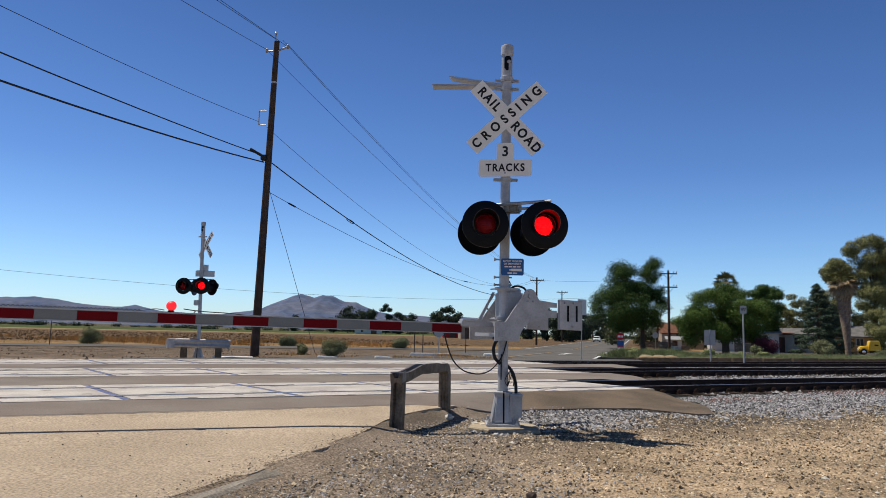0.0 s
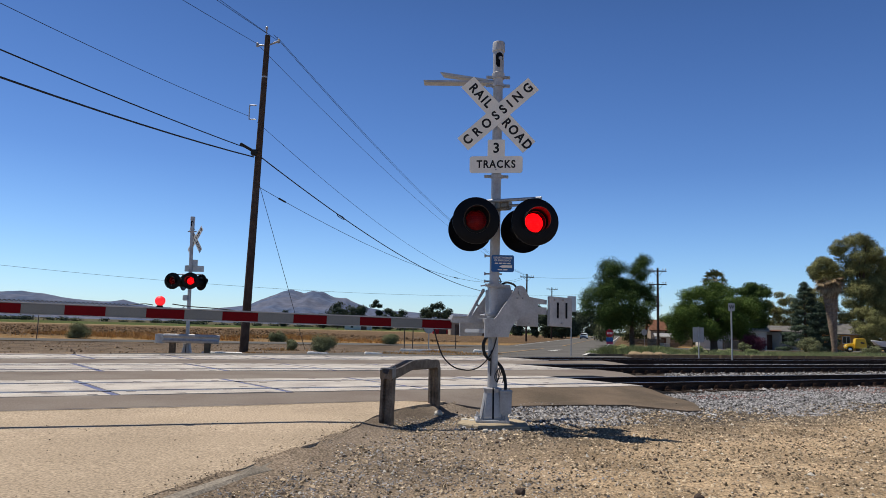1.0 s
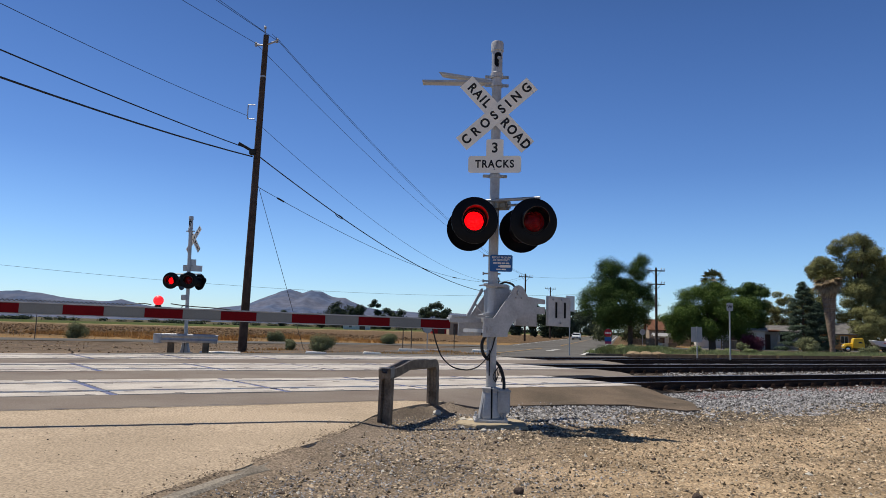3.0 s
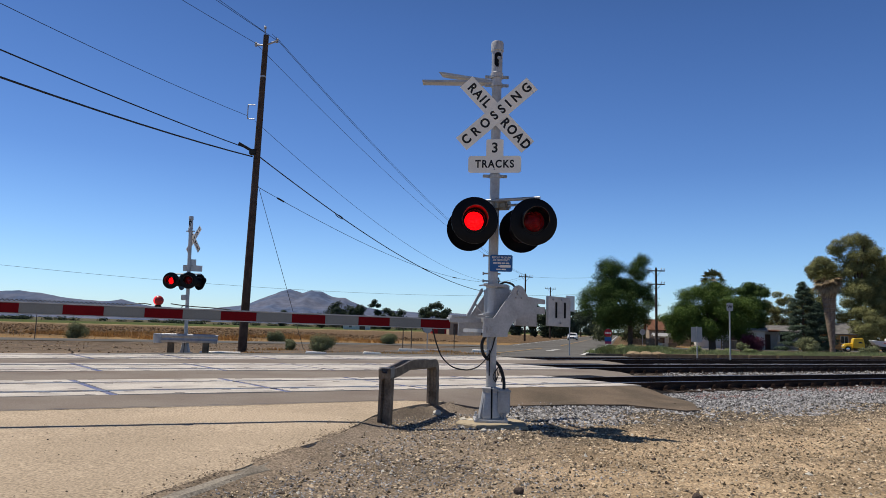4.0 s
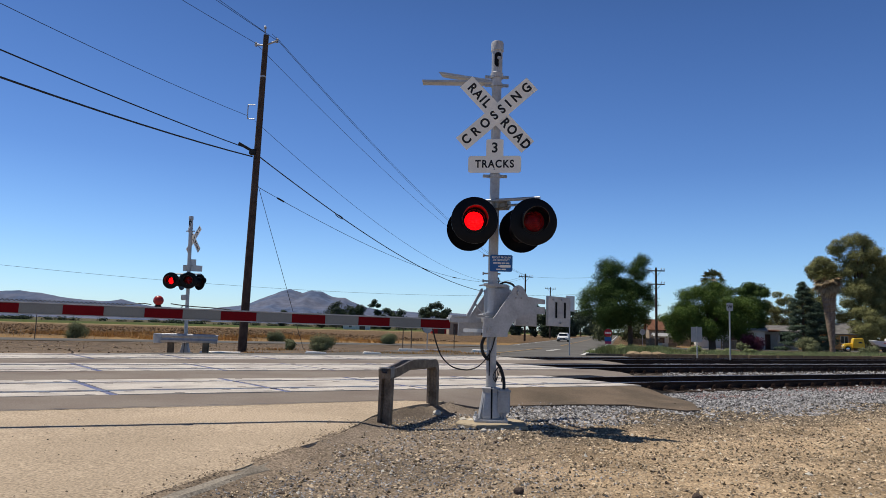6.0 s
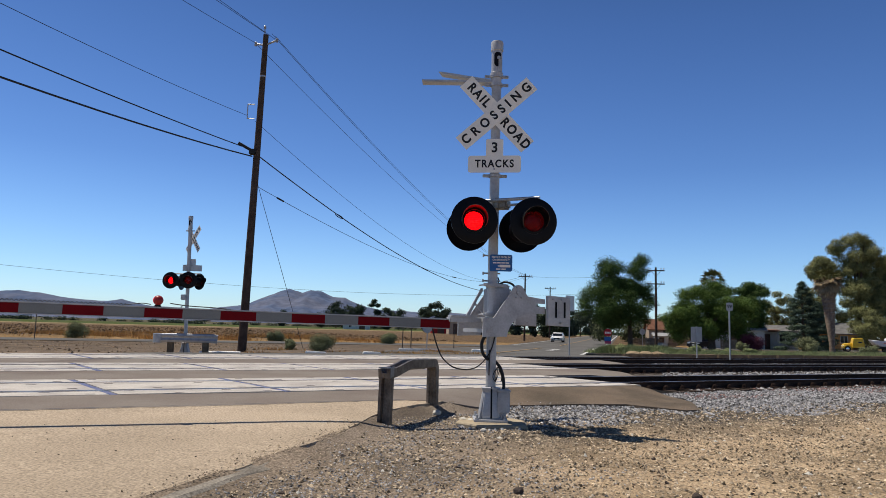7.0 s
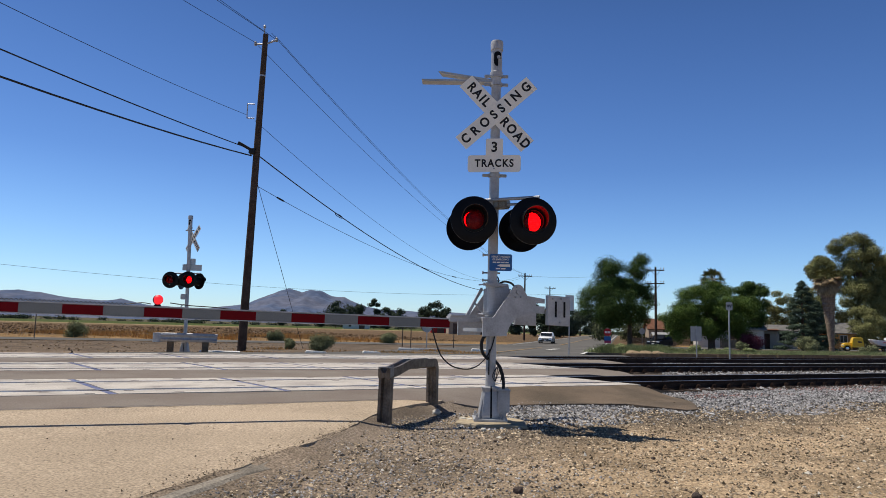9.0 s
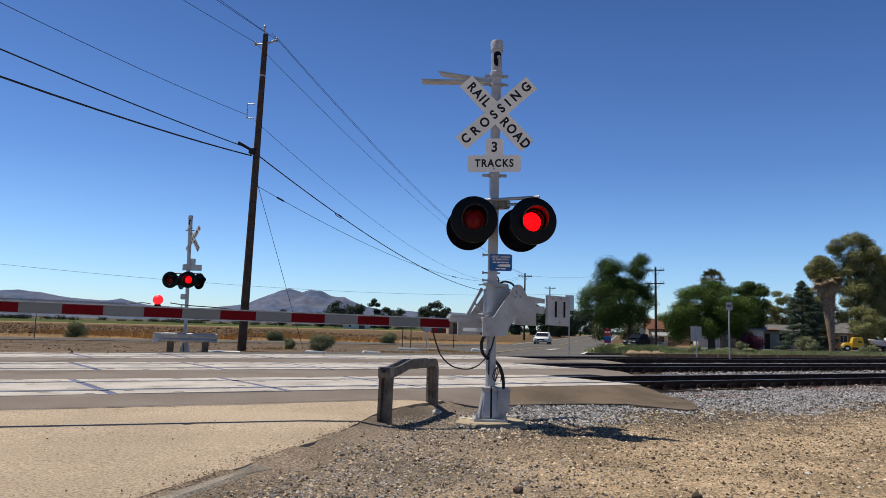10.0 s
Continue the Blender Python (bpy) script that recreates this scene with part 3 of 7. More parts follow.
# road lines
def line(n0, n1, w0, w1, width, mat, label, k=10):
    """A painted line on the far street."""
    bm = bmesh.new()
    for i in range(k):
        p, q = n0 + (n1 - n0) * i / k, n0 + (n1 - n0) * (i + 1) / k
        vs = []
        for n, u in ((p, i / k), (q, (i + 1) / k)):
            w = w0 + (w1 - w0) * u
            z = lerp(n, [(23.18, 0.172), (25, 0.14), (30, -0.05), (44, -0.25), (60, -0.47), (900, -0.47)]) + 0.03
            vs += [bm.verts.new(street(n, w - width / 2, z)), bm.verts.new(street(n, w + width / 2, z))]
        bm.faces.new((vs[0], vs[1], vs[3], vs[2]))
    ob = part("road_marking", bm, mat, None, label)
    tagged(ob, category="road marking", kind="structure")


line(62, 300, -1.9, -1.9, 0.18, WHITE_LINE, "white edge line along the street", 30)
line(29, 52, -2.0, -2.4, 0.2, WHITE_LINE, "white edge line near the crossing")
line(29, 50, -6.6, -6.7, 0.16, YELLOW_LINE, "faded yellow centre line of the street")
line(64, 300, -6.7, -6.7, 0.16, YELLOW_LINE, "faded yellow centre line of the street", 30)
line(64, 300, -11.4, -11.4, 0.15, WHITE_LINE, "white edge line along the street", 30)
line(26.5, 27.1, -12.0, -7.0, 0.6, WHITE_LINE, "worn white stop line before the rails", 2)
for k in range(4):
    line(40 + k * 1.3, 40.9 + k * 1.3, -4.9, -4.9, 0.5, WHITE_LINE, "worn white pavement symbol", 1)

# ---- the crossing signals ----
GATE_TURN = 20.2
UNLIT_SMALL = material("unlit_red_marker", (0.3, 0.012, 0.014), 0.4, vary=0.1, bump=0)
BULBS = []      # (bulb, on the first phase)
ARM_BULBS = []


def lamp_unit(parent, m, phase, hood=0.22):
    """One round flashing light that faces -y: background disc, housing, hood, lens, and an added turning ball as bulb.
    """
    disc = bmesh.new()
    lathe(disc, [(0.17, -0.012), (0.17, 0.0), (0.285, 0.0), (0.302, -0.012), (0.308, -0.012), (0.308, 0.004), (0.29, 0.01), (0.17, 0.012), (0.17, -0.012)], 40, Matrix.Rotation(radians(90), 4, "X"))
    d = part("background_disc", disc, LAMP_BLACK, parent, "matt black lamp background disc", m, True)
    case = bmesh.new()
    lathe(case, [(0.165, -0.01), (0.168, -0.2), (0.15, -0.26), (0.1, -0.285), (0.001, -0.29)], 28, Matrix.Rotation(radians(90), 4, "X"))
    box(case, (0.12, 0.1, 0.06), (0, 0.2, 0.17), bevel=0.01)
    part("housing", case, LAMP_BLACK, d, "", None, True)
    # hood: a tube cut away below
    hd = bmesh.new()
    k, r0 = 30, 0.162
    rings = []
    for j in range(9):
        rr = []
        for i in range(k + 1):
            a = radians(-35 + 250 * i / k)
            reach = hood * (0.25 + 0.75 * max(0.0, math.sin((a + radians(35)) / radians(250) * math.pi)) ** 0.6)
            rr.append((r0 + 0.006 * j / 8, a, -reach * j / 8))
        rings.append(rr)
    outer = [[hd.verts.new((r * math.cos(a), y, r * math.sin(a))) for r, a, y in rr] for rr in rings]
    inner = [[hd.verts.new(((r - 0.004) * math.cos(a), y, (r - 0.004) * math.sin(a))) for r, a, y in rr] for rr in rings]
    for grid in (outer, inner):
        for a, b in zip(grid, grid[1:]):
            for i in range(k):
                hd.faces.new((a[i], a[i + 1], b[i + 1], b[i]))
    for i in range(k):
        f = hd.faces.new((outer[-1][i], outer[-1][i + 1], inner[-1][i + 1], inner[-1][i]))
        f.material_index = 1
    for e in (0, k):
        for a, b, c, q in zip(outer, outer[1:], inner, inner[1:]):
            hd.faces.new((a[e], b[e], q[e], c[e]))
    part("hood", hd, [LAMP_BLACK, WEATHERED], d, "", None, True)
    # lens: a shallow dome with horizontal ribs
    ln = bmesh.new()
    lathe(ln, [(0.137, 0.0), (0.13, 0.012), (0.1, 0.022), (0.05, 0.03), (0.001, 0.032)], 28, Matrix.Translation((0, 0.004, 0)) @ Matrix.Rotation(radians(90), 4, "X"))
    lens = part("lens", ln, RED_LENS, d, "red ribbed lens", None, True)
    lens.visible_shadow = False
    ribs = bmesh.new()
    for z in np.arange(-0.1, 0.11, 0.025):
        h = math.sqrt(0.125 ** 2 - z * z)
        box(ribs, (2 * h, 0.006, 0.004), (0, -0.024 + 0.02 * (z / 0.12) ** 2, z))
    part("lens_rib", ribs, RED_LENS, lens).visible_shadow = False
    bz = bmesh.new()
    lathe(bz, [(0.136, 0.0), (0.136, 0.016), (0.168, 0.012), (0.168, -0.01), (0.136, 0.0)], 28, Matrix.Rotation(radians(90), 4, "X"))
    part("lens_ring", bz, LAMP_BLACK, d, "", None, True)
    # bulb: an added ball, one half of which glows; its turning stands in for flashing
    bb = bmesh.new()
    bmesh.ops.create_uvsphere(bb, u_segments=24, v_segments=14, radius=0.13)
    for f in bb.faces:
        f.material_index = 0 if f.calc_center_median().y < -0.025 else 1
    bulb = part("bulb", bb, [LIT, UNLIT], d, "half-glowing ball turned to imitate flashing", Matrix.Translation((0, 0.135, 0)), True)
    BULBS.append((bulb, phase))
    return d


def blank_blade(parent, turn, front):
    bm = bmesh.new()
    box(bm, (1.26, 0.004, 0.228))
    return part("blade", bm, SIGN_WHITE, parent, "white reflective blade with black capitals", Matrix.Translation((0, front, 0)) @ Matrix.Rotation(radians(turn), 4, "Y"))


def crossbuck(parent, z, turn, y=-0.11, name="crossbuck"):
    m = Matrix.Rotation(radians(turn), 4, "Z") @ Matrix.Translation((0.015, y, z))
    plate = bmesh.new()
    box(plate, (0.2, 0.02, 0.2), (0, 0.02, 0), bevel=0.004)
    cb = part(name, plate, SIGN_BACK, parent, "white crossbuck of two lettered blades", m)
    face = Matrix.Rotation(radians(90), 4, "X")
    for tilt, front, words in ((47.4, 0.0, (("RAIL", -0.36), ("ROAD", 0.382))), (-41.2, -0.008, (("CROSSING", 0.0),))):
        b = blank_blade(cb, tilt, front)
        for w, x in words:
            letters("lettering", w, 0.174, SIGN_BLACK, b, Matrix.Translation((x, -0.0035, 0.0)) @ face @ Matrix.Diagonal((0.9, 1, 1, 1)), 0.034, 1.78 if w == "CROSSING" else 1.3)
    return cb


def track_sign(parent, z, turn, y=-0.12):
    m = Matrix.Rotation(radians(turn), 4, "Z") @ Matrix.Translation((0, y, z))
    bm = bmesh.new()
    ring = [(-0.357, -0.085), (-0.347, -0.107), (-0.325, -0.117), (0.325, -0.117), (0.347, -0.107), (0.357, -0.085), (0.357, 0.083), (0.347, 0.105), (0.325, 0.115), (0.12, 0.115), (0.116, 0.12), (0.116, 0.33), (0.104, 0.345)]
    prism(bm, ring + [(-x, z) for x, z in ring[:5:-1]], 0.005)
    s = part("track_sign", bm, SIGN_WHITE, parent, "white plate that counts the tracks", m)
    face = Matrix.Rotation(radians(90), 4, "X")
    letters("lettering", "TRACKS", 0.145, SIGN_BLACK, s, Matrix.Translation((0, -0.0045, 0.0)) @ face @ Matrix.Diagonal((0.86, 1, 1, 1)), 0.03, 1.2)
    letters("numeral", "3", 0.19, SIGN_BLACK, s, Matrix.Translation((0, -0.0045, 0.222)) @ face, 0.024)
    bm = bmesh.new()
    tube(bm, (0, -0.004, -0.07), (0, -0.012, -0.07), 0.012, seg=8)
    part("bolt", bm, GALV, s)
    return s


def clamp(parent, z, r=0.085, turn=0, ears=0.05):
    bm = bmesh.new()
    lathe(bm, [(0.066, -0.02), (r, -0.02), (r, 0.02), (0.066, 0.02)], 24)
    for sx in (-1, 1):
        box(bm, (ears * 2, 0.03, 0.04), (sx * (r + ears * 0.6), 0, 0), bevel=0.005)
        tube(bm, (sx * (r + ears), -0.04, 0), (sx * (r + ears), 0.04, 0), 0.009, seg=8)
    return part("clamp", bm, GALV, parent, "", Matrix.Translation((0, 0, z)) @ Matrix.Rotation(radians(turn), 4, "Z"), True)


def mast_parts(t, top=5.12):
    bm = bmesh.new()
    tube(bm, (0, 0, 0.3), (0, 0, top - 0.45), 0.066, seg=28)
    part("mast", bm, ALU, t, "aluminium-painted steel mast", None, True)
    # bell at the top: a drum with a round mouth
    bm = bmesh.new()
    z = top - 0.5
    lathe(bm, [(0.066, 0), (0.087, 0.0), (0.087, 0.045), (0.075, 0.055), (0.075, 0.36), (0.087, 0.365), (0.087, 0.475), (0.08, 0.495), (0.001, 0.502)], 32, Matrix.Translation((0, 0, z)))
    bell = part("bell", bm, ALU, t, "grey crossing bell on the mast top", None, True)
    # the mouth's dark hollow is a solid black arch set on the drum
    bm = bmesh.new()
    arch = [(0.048 * math.cos(a), 0.048 * math.sin(a) + 0.03) for a in np.linspace(0, math.pi, 11)]
    prism(bm, arch + [(-0.048, -0.09), (-0.02, -0.13), (0.01, -0.13), (0.012, -0.02)] + [(0.02, -0.005), (0.048, -0.02)], 0.04)
    part("dark_mouth", bm, LAMP_BLACK, bell, "", Matrix.Translation((0.006, -0.058, z + 0.25)))
    bm = bmesh.new()
    tube(bm, (0.022, -0.07, z + 0.245), (0.022, -0.082, z + 0.245), 0.026, seg=14)
    part("gong", bm, ALU, bell, "", None, True)
    # cast base with four webs, and the base plate
    bm = bmesh.new()
    prof = [(0.145, 0.03), (0.155, 0.07), (0.105, 0.37), (0.112, 0.4), (0.116, 0.425), (0.07, 0.435)]
    rings = []
    for r, z in prof:
        rings.append([bm.verts.new((x * r, y * r, z)) for x, y in ((1, 0.72), (0.72, 1), (-0.72, 1), (-1, 0.72), (-1, -0.72), (-0.72, -1), (0.72, -1), (1, -0.72))])
    for a, b in zip(rings, rings[1:]):
        for i in range(8):
            bm.faces.new((a[i], a[(i + 1) % 8], b[(i + 1) % 8], b[i]))
    base = part("cast_base", bm, ALU, t, "tapered cast mast base")
    bm = bmesh.new()
    box(bm, (0.44, 0.44, 0.03), (0, 0, 0.015), bevel=0.006)
    for sx in (-1, 1):
        for sy in (-1, 1):
            tube(bm, (sx * 0.18, sy * 0.18, 0.02), (sx * 0.18, sy * 0.18, 0.09), 0.016, seg=8)
            tube(bm, (sx * 0.18, sy * 0.18, 0.03), (sx * 0.18, sy * 0.18, 0.052), 0.03, seg=6)
    part("base_plate", bm, ALU, base)
    bm = bmesh.new()
    for q in range(4):
        a = radians(90 * q + 45)
        prism(bm, [(0.1, 0.02), (0.22, 0.02), (0.215, 0.06), (0.125, 0.37), (0.1, 0.37)], 0.012, Matrix.Rotation(a, 4, "Z"))
    part("web", bm, ALU, base)
    bm = bmesh.new()
    box(bm, (0.022, 0.006, 0.4), (0, 0, 0), bevel=0.002)
    part("door_joint", bm, LAMP_BLACK, base, "", Matrix.Translation((0.005, -0.134, 0.24)) @ Matrix.Rotation(radians(-7), 4, "X"))


def near_signal():
    t = thing("crossing_signal", pose(0.68, 9.3, 0.03), "grey railroad crossing signal mast with crossbuck and gate arm", "crossing signal", "crossing signals")
    mast_parts(t, 5.165)
    # control box on the base, with its hose
    bm = bmesh.new()
    box(bm, (0.155, 0.14, 0.27), (0.165, -0.1, 0.25), bevel=0.012)
    box(bm, (0.17, 0.155, 0.03), (0.165, -0.1, 0.395), bevel=0.006)
    box(bm, (0.1, 0.1, 0.1), (0.15, -0.09, 0.07), bevel=0.01)
    part("junction_box", bm, ALU, t, "grey steel junction box")
    bm = bmesh.new()
    hose(bm, [(0.17, -0.03, 0.4), (0.172, -0.01, 0.48), (0.16, 0.01, 0.58), (0.12, 0.0, 0.69), (0.05, 0.0, 0.77)], 0.021)
    hose(bm, [(-0.02, -0.05, 1.15), (-0.1, -0.08, 1.08), (-0.135, -0.09, 0.98), (-0.11, -0.08, 0.86), (-0.04, -0.06, 0.79)], 0.022)
    part("conduit_hose", bm, RUBBER, t, "black ribbed conduit hose", None, True)
    bm = bmesh.new()
    for i in range(4):
        hose(bm, [(0.06, -0.06, 0.5), (0.02 + 0.03 * i, -0.09, 0.58 + 0.03 * i), (0.09, -0.08, 0.7), (0.14, -0.06, 0.62 - 0.02 * i), (0.13, -0.05, 0.5)], 0.005, 5)
    part("loose_wire", bm, RUBBER, t, "thin loose black wires")
    bm = bmesh.new()
    box(bm, (0.012, 0.02, 0.34), (-0.03, -0.07, 0.75), bevel=0.004)
    part("strap", bm, LAMP_BLACK, t)
    # signs
    crossbuck(t, 4.1, -8)
    track_sign(t, 3.4, -8)
    for z in (4.66, 4.54, 3.26):
        clamp(t, z)
    # two bare brackets that reach sideways
    for ends, tilt in (((-1.03, 0.12, 4.6), 0), ((-0.78, 0.3, 4.79), 25)):
        bm = bmesh.new()
        a, b = Vector((0, 0.08, 4.6)), Vector(ends)
        d = (b - a)
        q = d.to_track_quat("X", "Z").to_matrix()
        box(bm, (d.length, 0.2, 0.012), (a + b) / 2, q, bevel=0.003)
        box(bm, (d.length * 0.96, 0.006, 0.028), (a + b) / 2 + Vector((0, -0.098, -0.01)), q)
        part("side_bracket", bm, GALV, t, "flat galvanised bracket")
    # lamps
    arm = bmesh.new()
    tube(arm, (-0.34, 0.02, 2.9), (0.56, -0.42, 2.9), 0.022, seg=12)
    tube(arm, (-0.3, 0.1, 2.84), (0.5, -0.3, 2.84), 0.018, seg=12)
    part("crossarm", arm, GALV, t, "galvanised lamp crossarm", None, True)
    bm = bmesh.new()
    box(bm, (0.2, 0.17, 0.13), (0.1, -0.06, 2.86), Matrix.Rotation(radians(-26), 3, "Z"), bevel=0.02)
    tube(bm, (0.03, -0.12, 2.8), (0.03, -0.12, 2.93), 0.03, seg=10)
    part("crossarm_box", bm, BRASS, t, "weathered bronze terminal box", None, True)
    for x, y, z, phase, turn in ((-0.278, -0.33, 2.598, 1, 2), (0.48, -0.44, 2.582, 0, 6)):
        d = lamp_unit(t, pose(x, y, z, 0, 0, turn), phase)
        bm = bmesh.new()
        tube(bm, (0, 0.17, 0.16), (0, 0.3, 0.3), 0.025, seg=10)
        part("lamp_elbow", bm, GALV, d)
        d2 = lamp_unit(t, pose(x - (0.05 if phase else 0.09), y + 0.64, z - 0.03, 0, 0, 180 + turn), 1 - phase)
        bm = bmesh.new()
        tube(bm, (0, 0.17, 0.16), (0, 0.3, 0.3), 0.025, seg=10)
        part("lamp_elbow", bm, GALV, d2)
    # blue notice
    bm = bmesh.new()
    prism(bm, [(-0.15, -0.095), (-0.135, -0.112), (0.135, -0.112), (0.15, -0.095), (0.15, 0.095), (0.135, 0.112), (-0.135, 0.112), (-0.15, 0.095)], 0.004)
    s = part("notice_plate", bm, BLUE_SIGN, t, "small blue notice plate with white writing", pose(0.1, -0.09, 2.065, 0, 0, -4))
    for words, z in (("REPORT PROBLEM", 0.076), ("OR EMERGENCY", 0.04)):
        letters("lettering", words, 0.034, SIGN_WHITE, s, Matrix.Translation((0, -0.0035, z)) @ Matrix.Rotation(radians(90), 4, "X") @ Matrix.Diagonal((0.86, 1, 1, 1)), 0.02, 1.05)
    for z, w in ((0.002, 0.22), (-0.04, 0.09), (-0.082, 0.14)):
        bm = bmesh.new()
        n = max(2, int(w / 0.05))
        for i in range(n):
            box(bm, (w / n * 0.84, 0.002, 0.016), (-w / 2 + w / n * (i + 0.5), -0.0032, z))
        if z == -0.04:
            box(bm, (0.14, 0.002, 0.034), (0.055, -0.004, z))
        part("text_bar", bm, SIGN_WHITE, s)
    for z in (2.17, 1.93, 1.83):
        bm = bmesh.new()
        tube(bm, (-0.13, 0, z), (0.1, 0, z), 0.011, seg=8)
        tube(bm, (-0.13, 0, z - 0.02), (-0.13, 0, z + 0.02), 0.012, seg=6)
        part("stud", bm, GALV, t)
    gate(t)
    return t


def gate(t):
    """The gate: mechanism on the mast, side plates, counterweights and the striped arm."""
    def X(x):
        return 0.93 * x - 0.1

    def Z(z):
        return z - 0.035
    g0 = bmesh.new()
    box(g0, (0.28, 0.34, 0.42), (0.12, 0.1, 1.545), bevel=0.03)
    box(g0, (0.24, 0.3, 0.05), (0.12, 0.1, 1.765), bevel=0.02)
    g = part("gate_mechanism", g0, ALU, t, "grey gate motor housing", Matrix.Rotation(radians(GATE_TURN), 4, "Z"))
    outline = [(-0.15, 1.12), (-0.15, 1.36), (0.0, 1.365), (0.035, 1.4), (0.1, 1.49), (0.25, 1.68), (0.29, 1.735)]
    outline += [(0.385 + 0.1 * math.cos(a), 1.71 + 0.1 * math.sin(a)) for a in np.linspace(radians(165), radians(15), 9)]
    outline += [(0.53, 1.665), (0.81, 1.635), (0.81, 1.575), (0.67, 1.575), (0.67, 1.535), (0.81, 1.535), (0.81, 1.44), (0.62, 1.44)]
    outline += [(0.62 - 0.4 * math.sin(a), 1.44 - 0.32 * (1 - math.cos(a))) for a in np.linspace(radians(12), radians(88), 8)]
    outline = [(X(x), Z(z)) for x, z in outline]
    for y, nm in ((-0.25, "near"), (0.62, "far")):
        bm = bmesh.new()
        prism(bm, outline, 0.02, Matrix.Translation((0, y, 0)), bevel=0.004)
        sp = part("side_plate", bm, ALU, g, "curved grey steel side plate")
        s = -1 if y < 0 else 1
        for x, z, r in ((0.385, 1.71, 0.03), (0.34, 1.645, 0.011), (0.43, 1.645, 0.011), (0.36, 1.775, 0.009)):
            bm = bmesh.new()
            tube(bm, (X(x), y, Z(z)), (X(x), y + s * 0.03, Z(z)), r, seg=14)
            part("pivot_bolt", bm, GALV, g)
        # the counterweight: three unbroken plates, with black bars as the dark of two slots
        for k in range(3):
            bm = bmesh.new()
            w = [(X(0.82), Z(1.29)), (X(0.82), Z(1.685)), (X(1.185), Z(1.67)), (X(1.185), Z(1.28))]
            yy = y + s * (0.02 + 0.022 * k)
            prism(bm, w, 0.02, Matrix.Translation((0, yy, 0)), bevel=0.004)
            part("counterweight", bm, ALU, g, "grey counterweight plate")
        for x in (0.92, 1.06):
            bm = bmesh.new()
            box(bm, (0.028, 0.006, 0.21), (X(x + 0.03), y + s * 0.078, Z(1.5)), bevel=0.002)
            part("dark_slot", bm, LAMP_BLACK, g)
        for x, z in ((1.02, 1.33), (1.04, 1.64), (0.9, 1.64)):
            bm = bmesh.new()
            tube(bm, (X(x), y, Z(z)), (X(x), y + s * 0.1, Z(z)), 0.012, seg=8)
            part("weight_bolt", bm, GALV, g)
    # cross bars and braces between the plates
    bm = bmesh.new()
    tube(bm, (X(0.385), -0.25, Z(1.71)), (X(0.385), 0.62, Z(1.71)), 0.035)
    part("cross_bar", bm, ALU, g, "", None, True)
    for x, z in ((-0.1, 1.2), (0.7, 1.5)):
        bm = bmesh.new()
        box(bm, (0.05, 0.72, 0.05), (X(x), 0.12, Z(z)), bevel=0.005)
        part("cross_bar", bm, ALU, g)
    bm = bmesh.new()
    a = Vector((-0.03, 0.26, 1.72)), Vector((-0.26, 0.26, 1.36))
    for p, q in ((a[0], a[1]), (Vector((-0.02, 0.26, 1.4)), Vector((-0.16, 0.26, 1.55)))):
        tube(bm, p, q, 0.014, seg=8)
    prism(bm, [(-0.03, 1.74), (-0.06, 1.74), (-0.27, 1.36), (-0.22, 1.36)], 0.02, Matrix.Translation((0, 0.25, 0)))
    part("back_brace", bm, ALU, g)
    # small door plate with a stamped square
    bm = bmesh.new()
    box(bm, (0.1, 0.004, 0.11), (X(-0.05), -0.262, Z(1.23)), bevel=0.0015)
    for i in range(3):
        box(bm, (0.018, 0.004, 0.075), (X(-0.08 + 0.03 * i), -0.2655, Z(1.23)))
    part("stamped_plate", bm, GALV, g)
    # eye ring and cables on the top
    bm = bmesh.new()
    hose(bm, [(0.07 + 0.045 * math.cos(u), 0.05, 1.84 + 0.055 * math.sin(u)) for u in np.linspace(0, 2 * math.pi, 9)], 0.009, 6)
    hose(bm, [(0.1, 0.0, 1.79), (0.16, -0.05, 1.82), (0.24, -0.08, 1.8), (0.29, -0.06, 1.77)], 0.014, 6)
    part("top_cable", bm, RUBBER, g)
    for z in (1.77, 1.38):
        bm = bmesh.new()
        lathe(bm, [(0.066, -0.03), (0.09, -0.03), (0.09, 0.03), (0.066, 0.03)], 24, Matrix.Translation((0, 0, z)))
        box(bm, (0.34, 0.03, 0.04), (0, -0.08, z), bevel=0.006)
        tube(bm, (-0.14, -0.12, z), (-0.14, 0.12, z), 0.01, seg=8)
        part("mast_clamp", bm, ALU, g, "", None, True)
    # arm bracket and the arm
    tilt = Matrix.Rotation(radians(0.45), 4, "Y")
    base = Matrix.Translation((0, -0.02, 1.235)) @ tilt
    bm = bmesh.new()
    box(bm, (0.5, 0.1, 0.07), (-0.38, -0.02, 0.06), bevel=0.008)
    box(bm, (0.36, 0.14, 0.025), (-0.44, -0.02, 0.105), bevel=0.004)
    box(bm, (0.2, 0.4, 0.06), (-0.1, 0.0, 0.07), bevel=0.008)
    part("arm_bracket", bm, ALU, g, "grey arm bracket", base)
    bm = bmesh.new()
    box(bm, (7.1, 0.05, 0.112), (-4.16, 0, 0), bevel=0.008)
    arm = part("gate_arm", bm, ARM_WHITE, g, "lowered gate arm with red and white reflective stripes", base)
    for i in range(9):
        bm = bmesh.new()
        x0 = -0.612 - 0.812 * i
        box(bm, (0.406, 0.054, 0.104), (x0 - 0.203, 0, -0.002), bevel=0.003)
        part("red_stripe", bm, ARM_RED, arm, "dark red reflective stripe")
    for z, hh in ((0.06, 0.014), (-0.06, 0.01)):
        bm = bmesh.new()
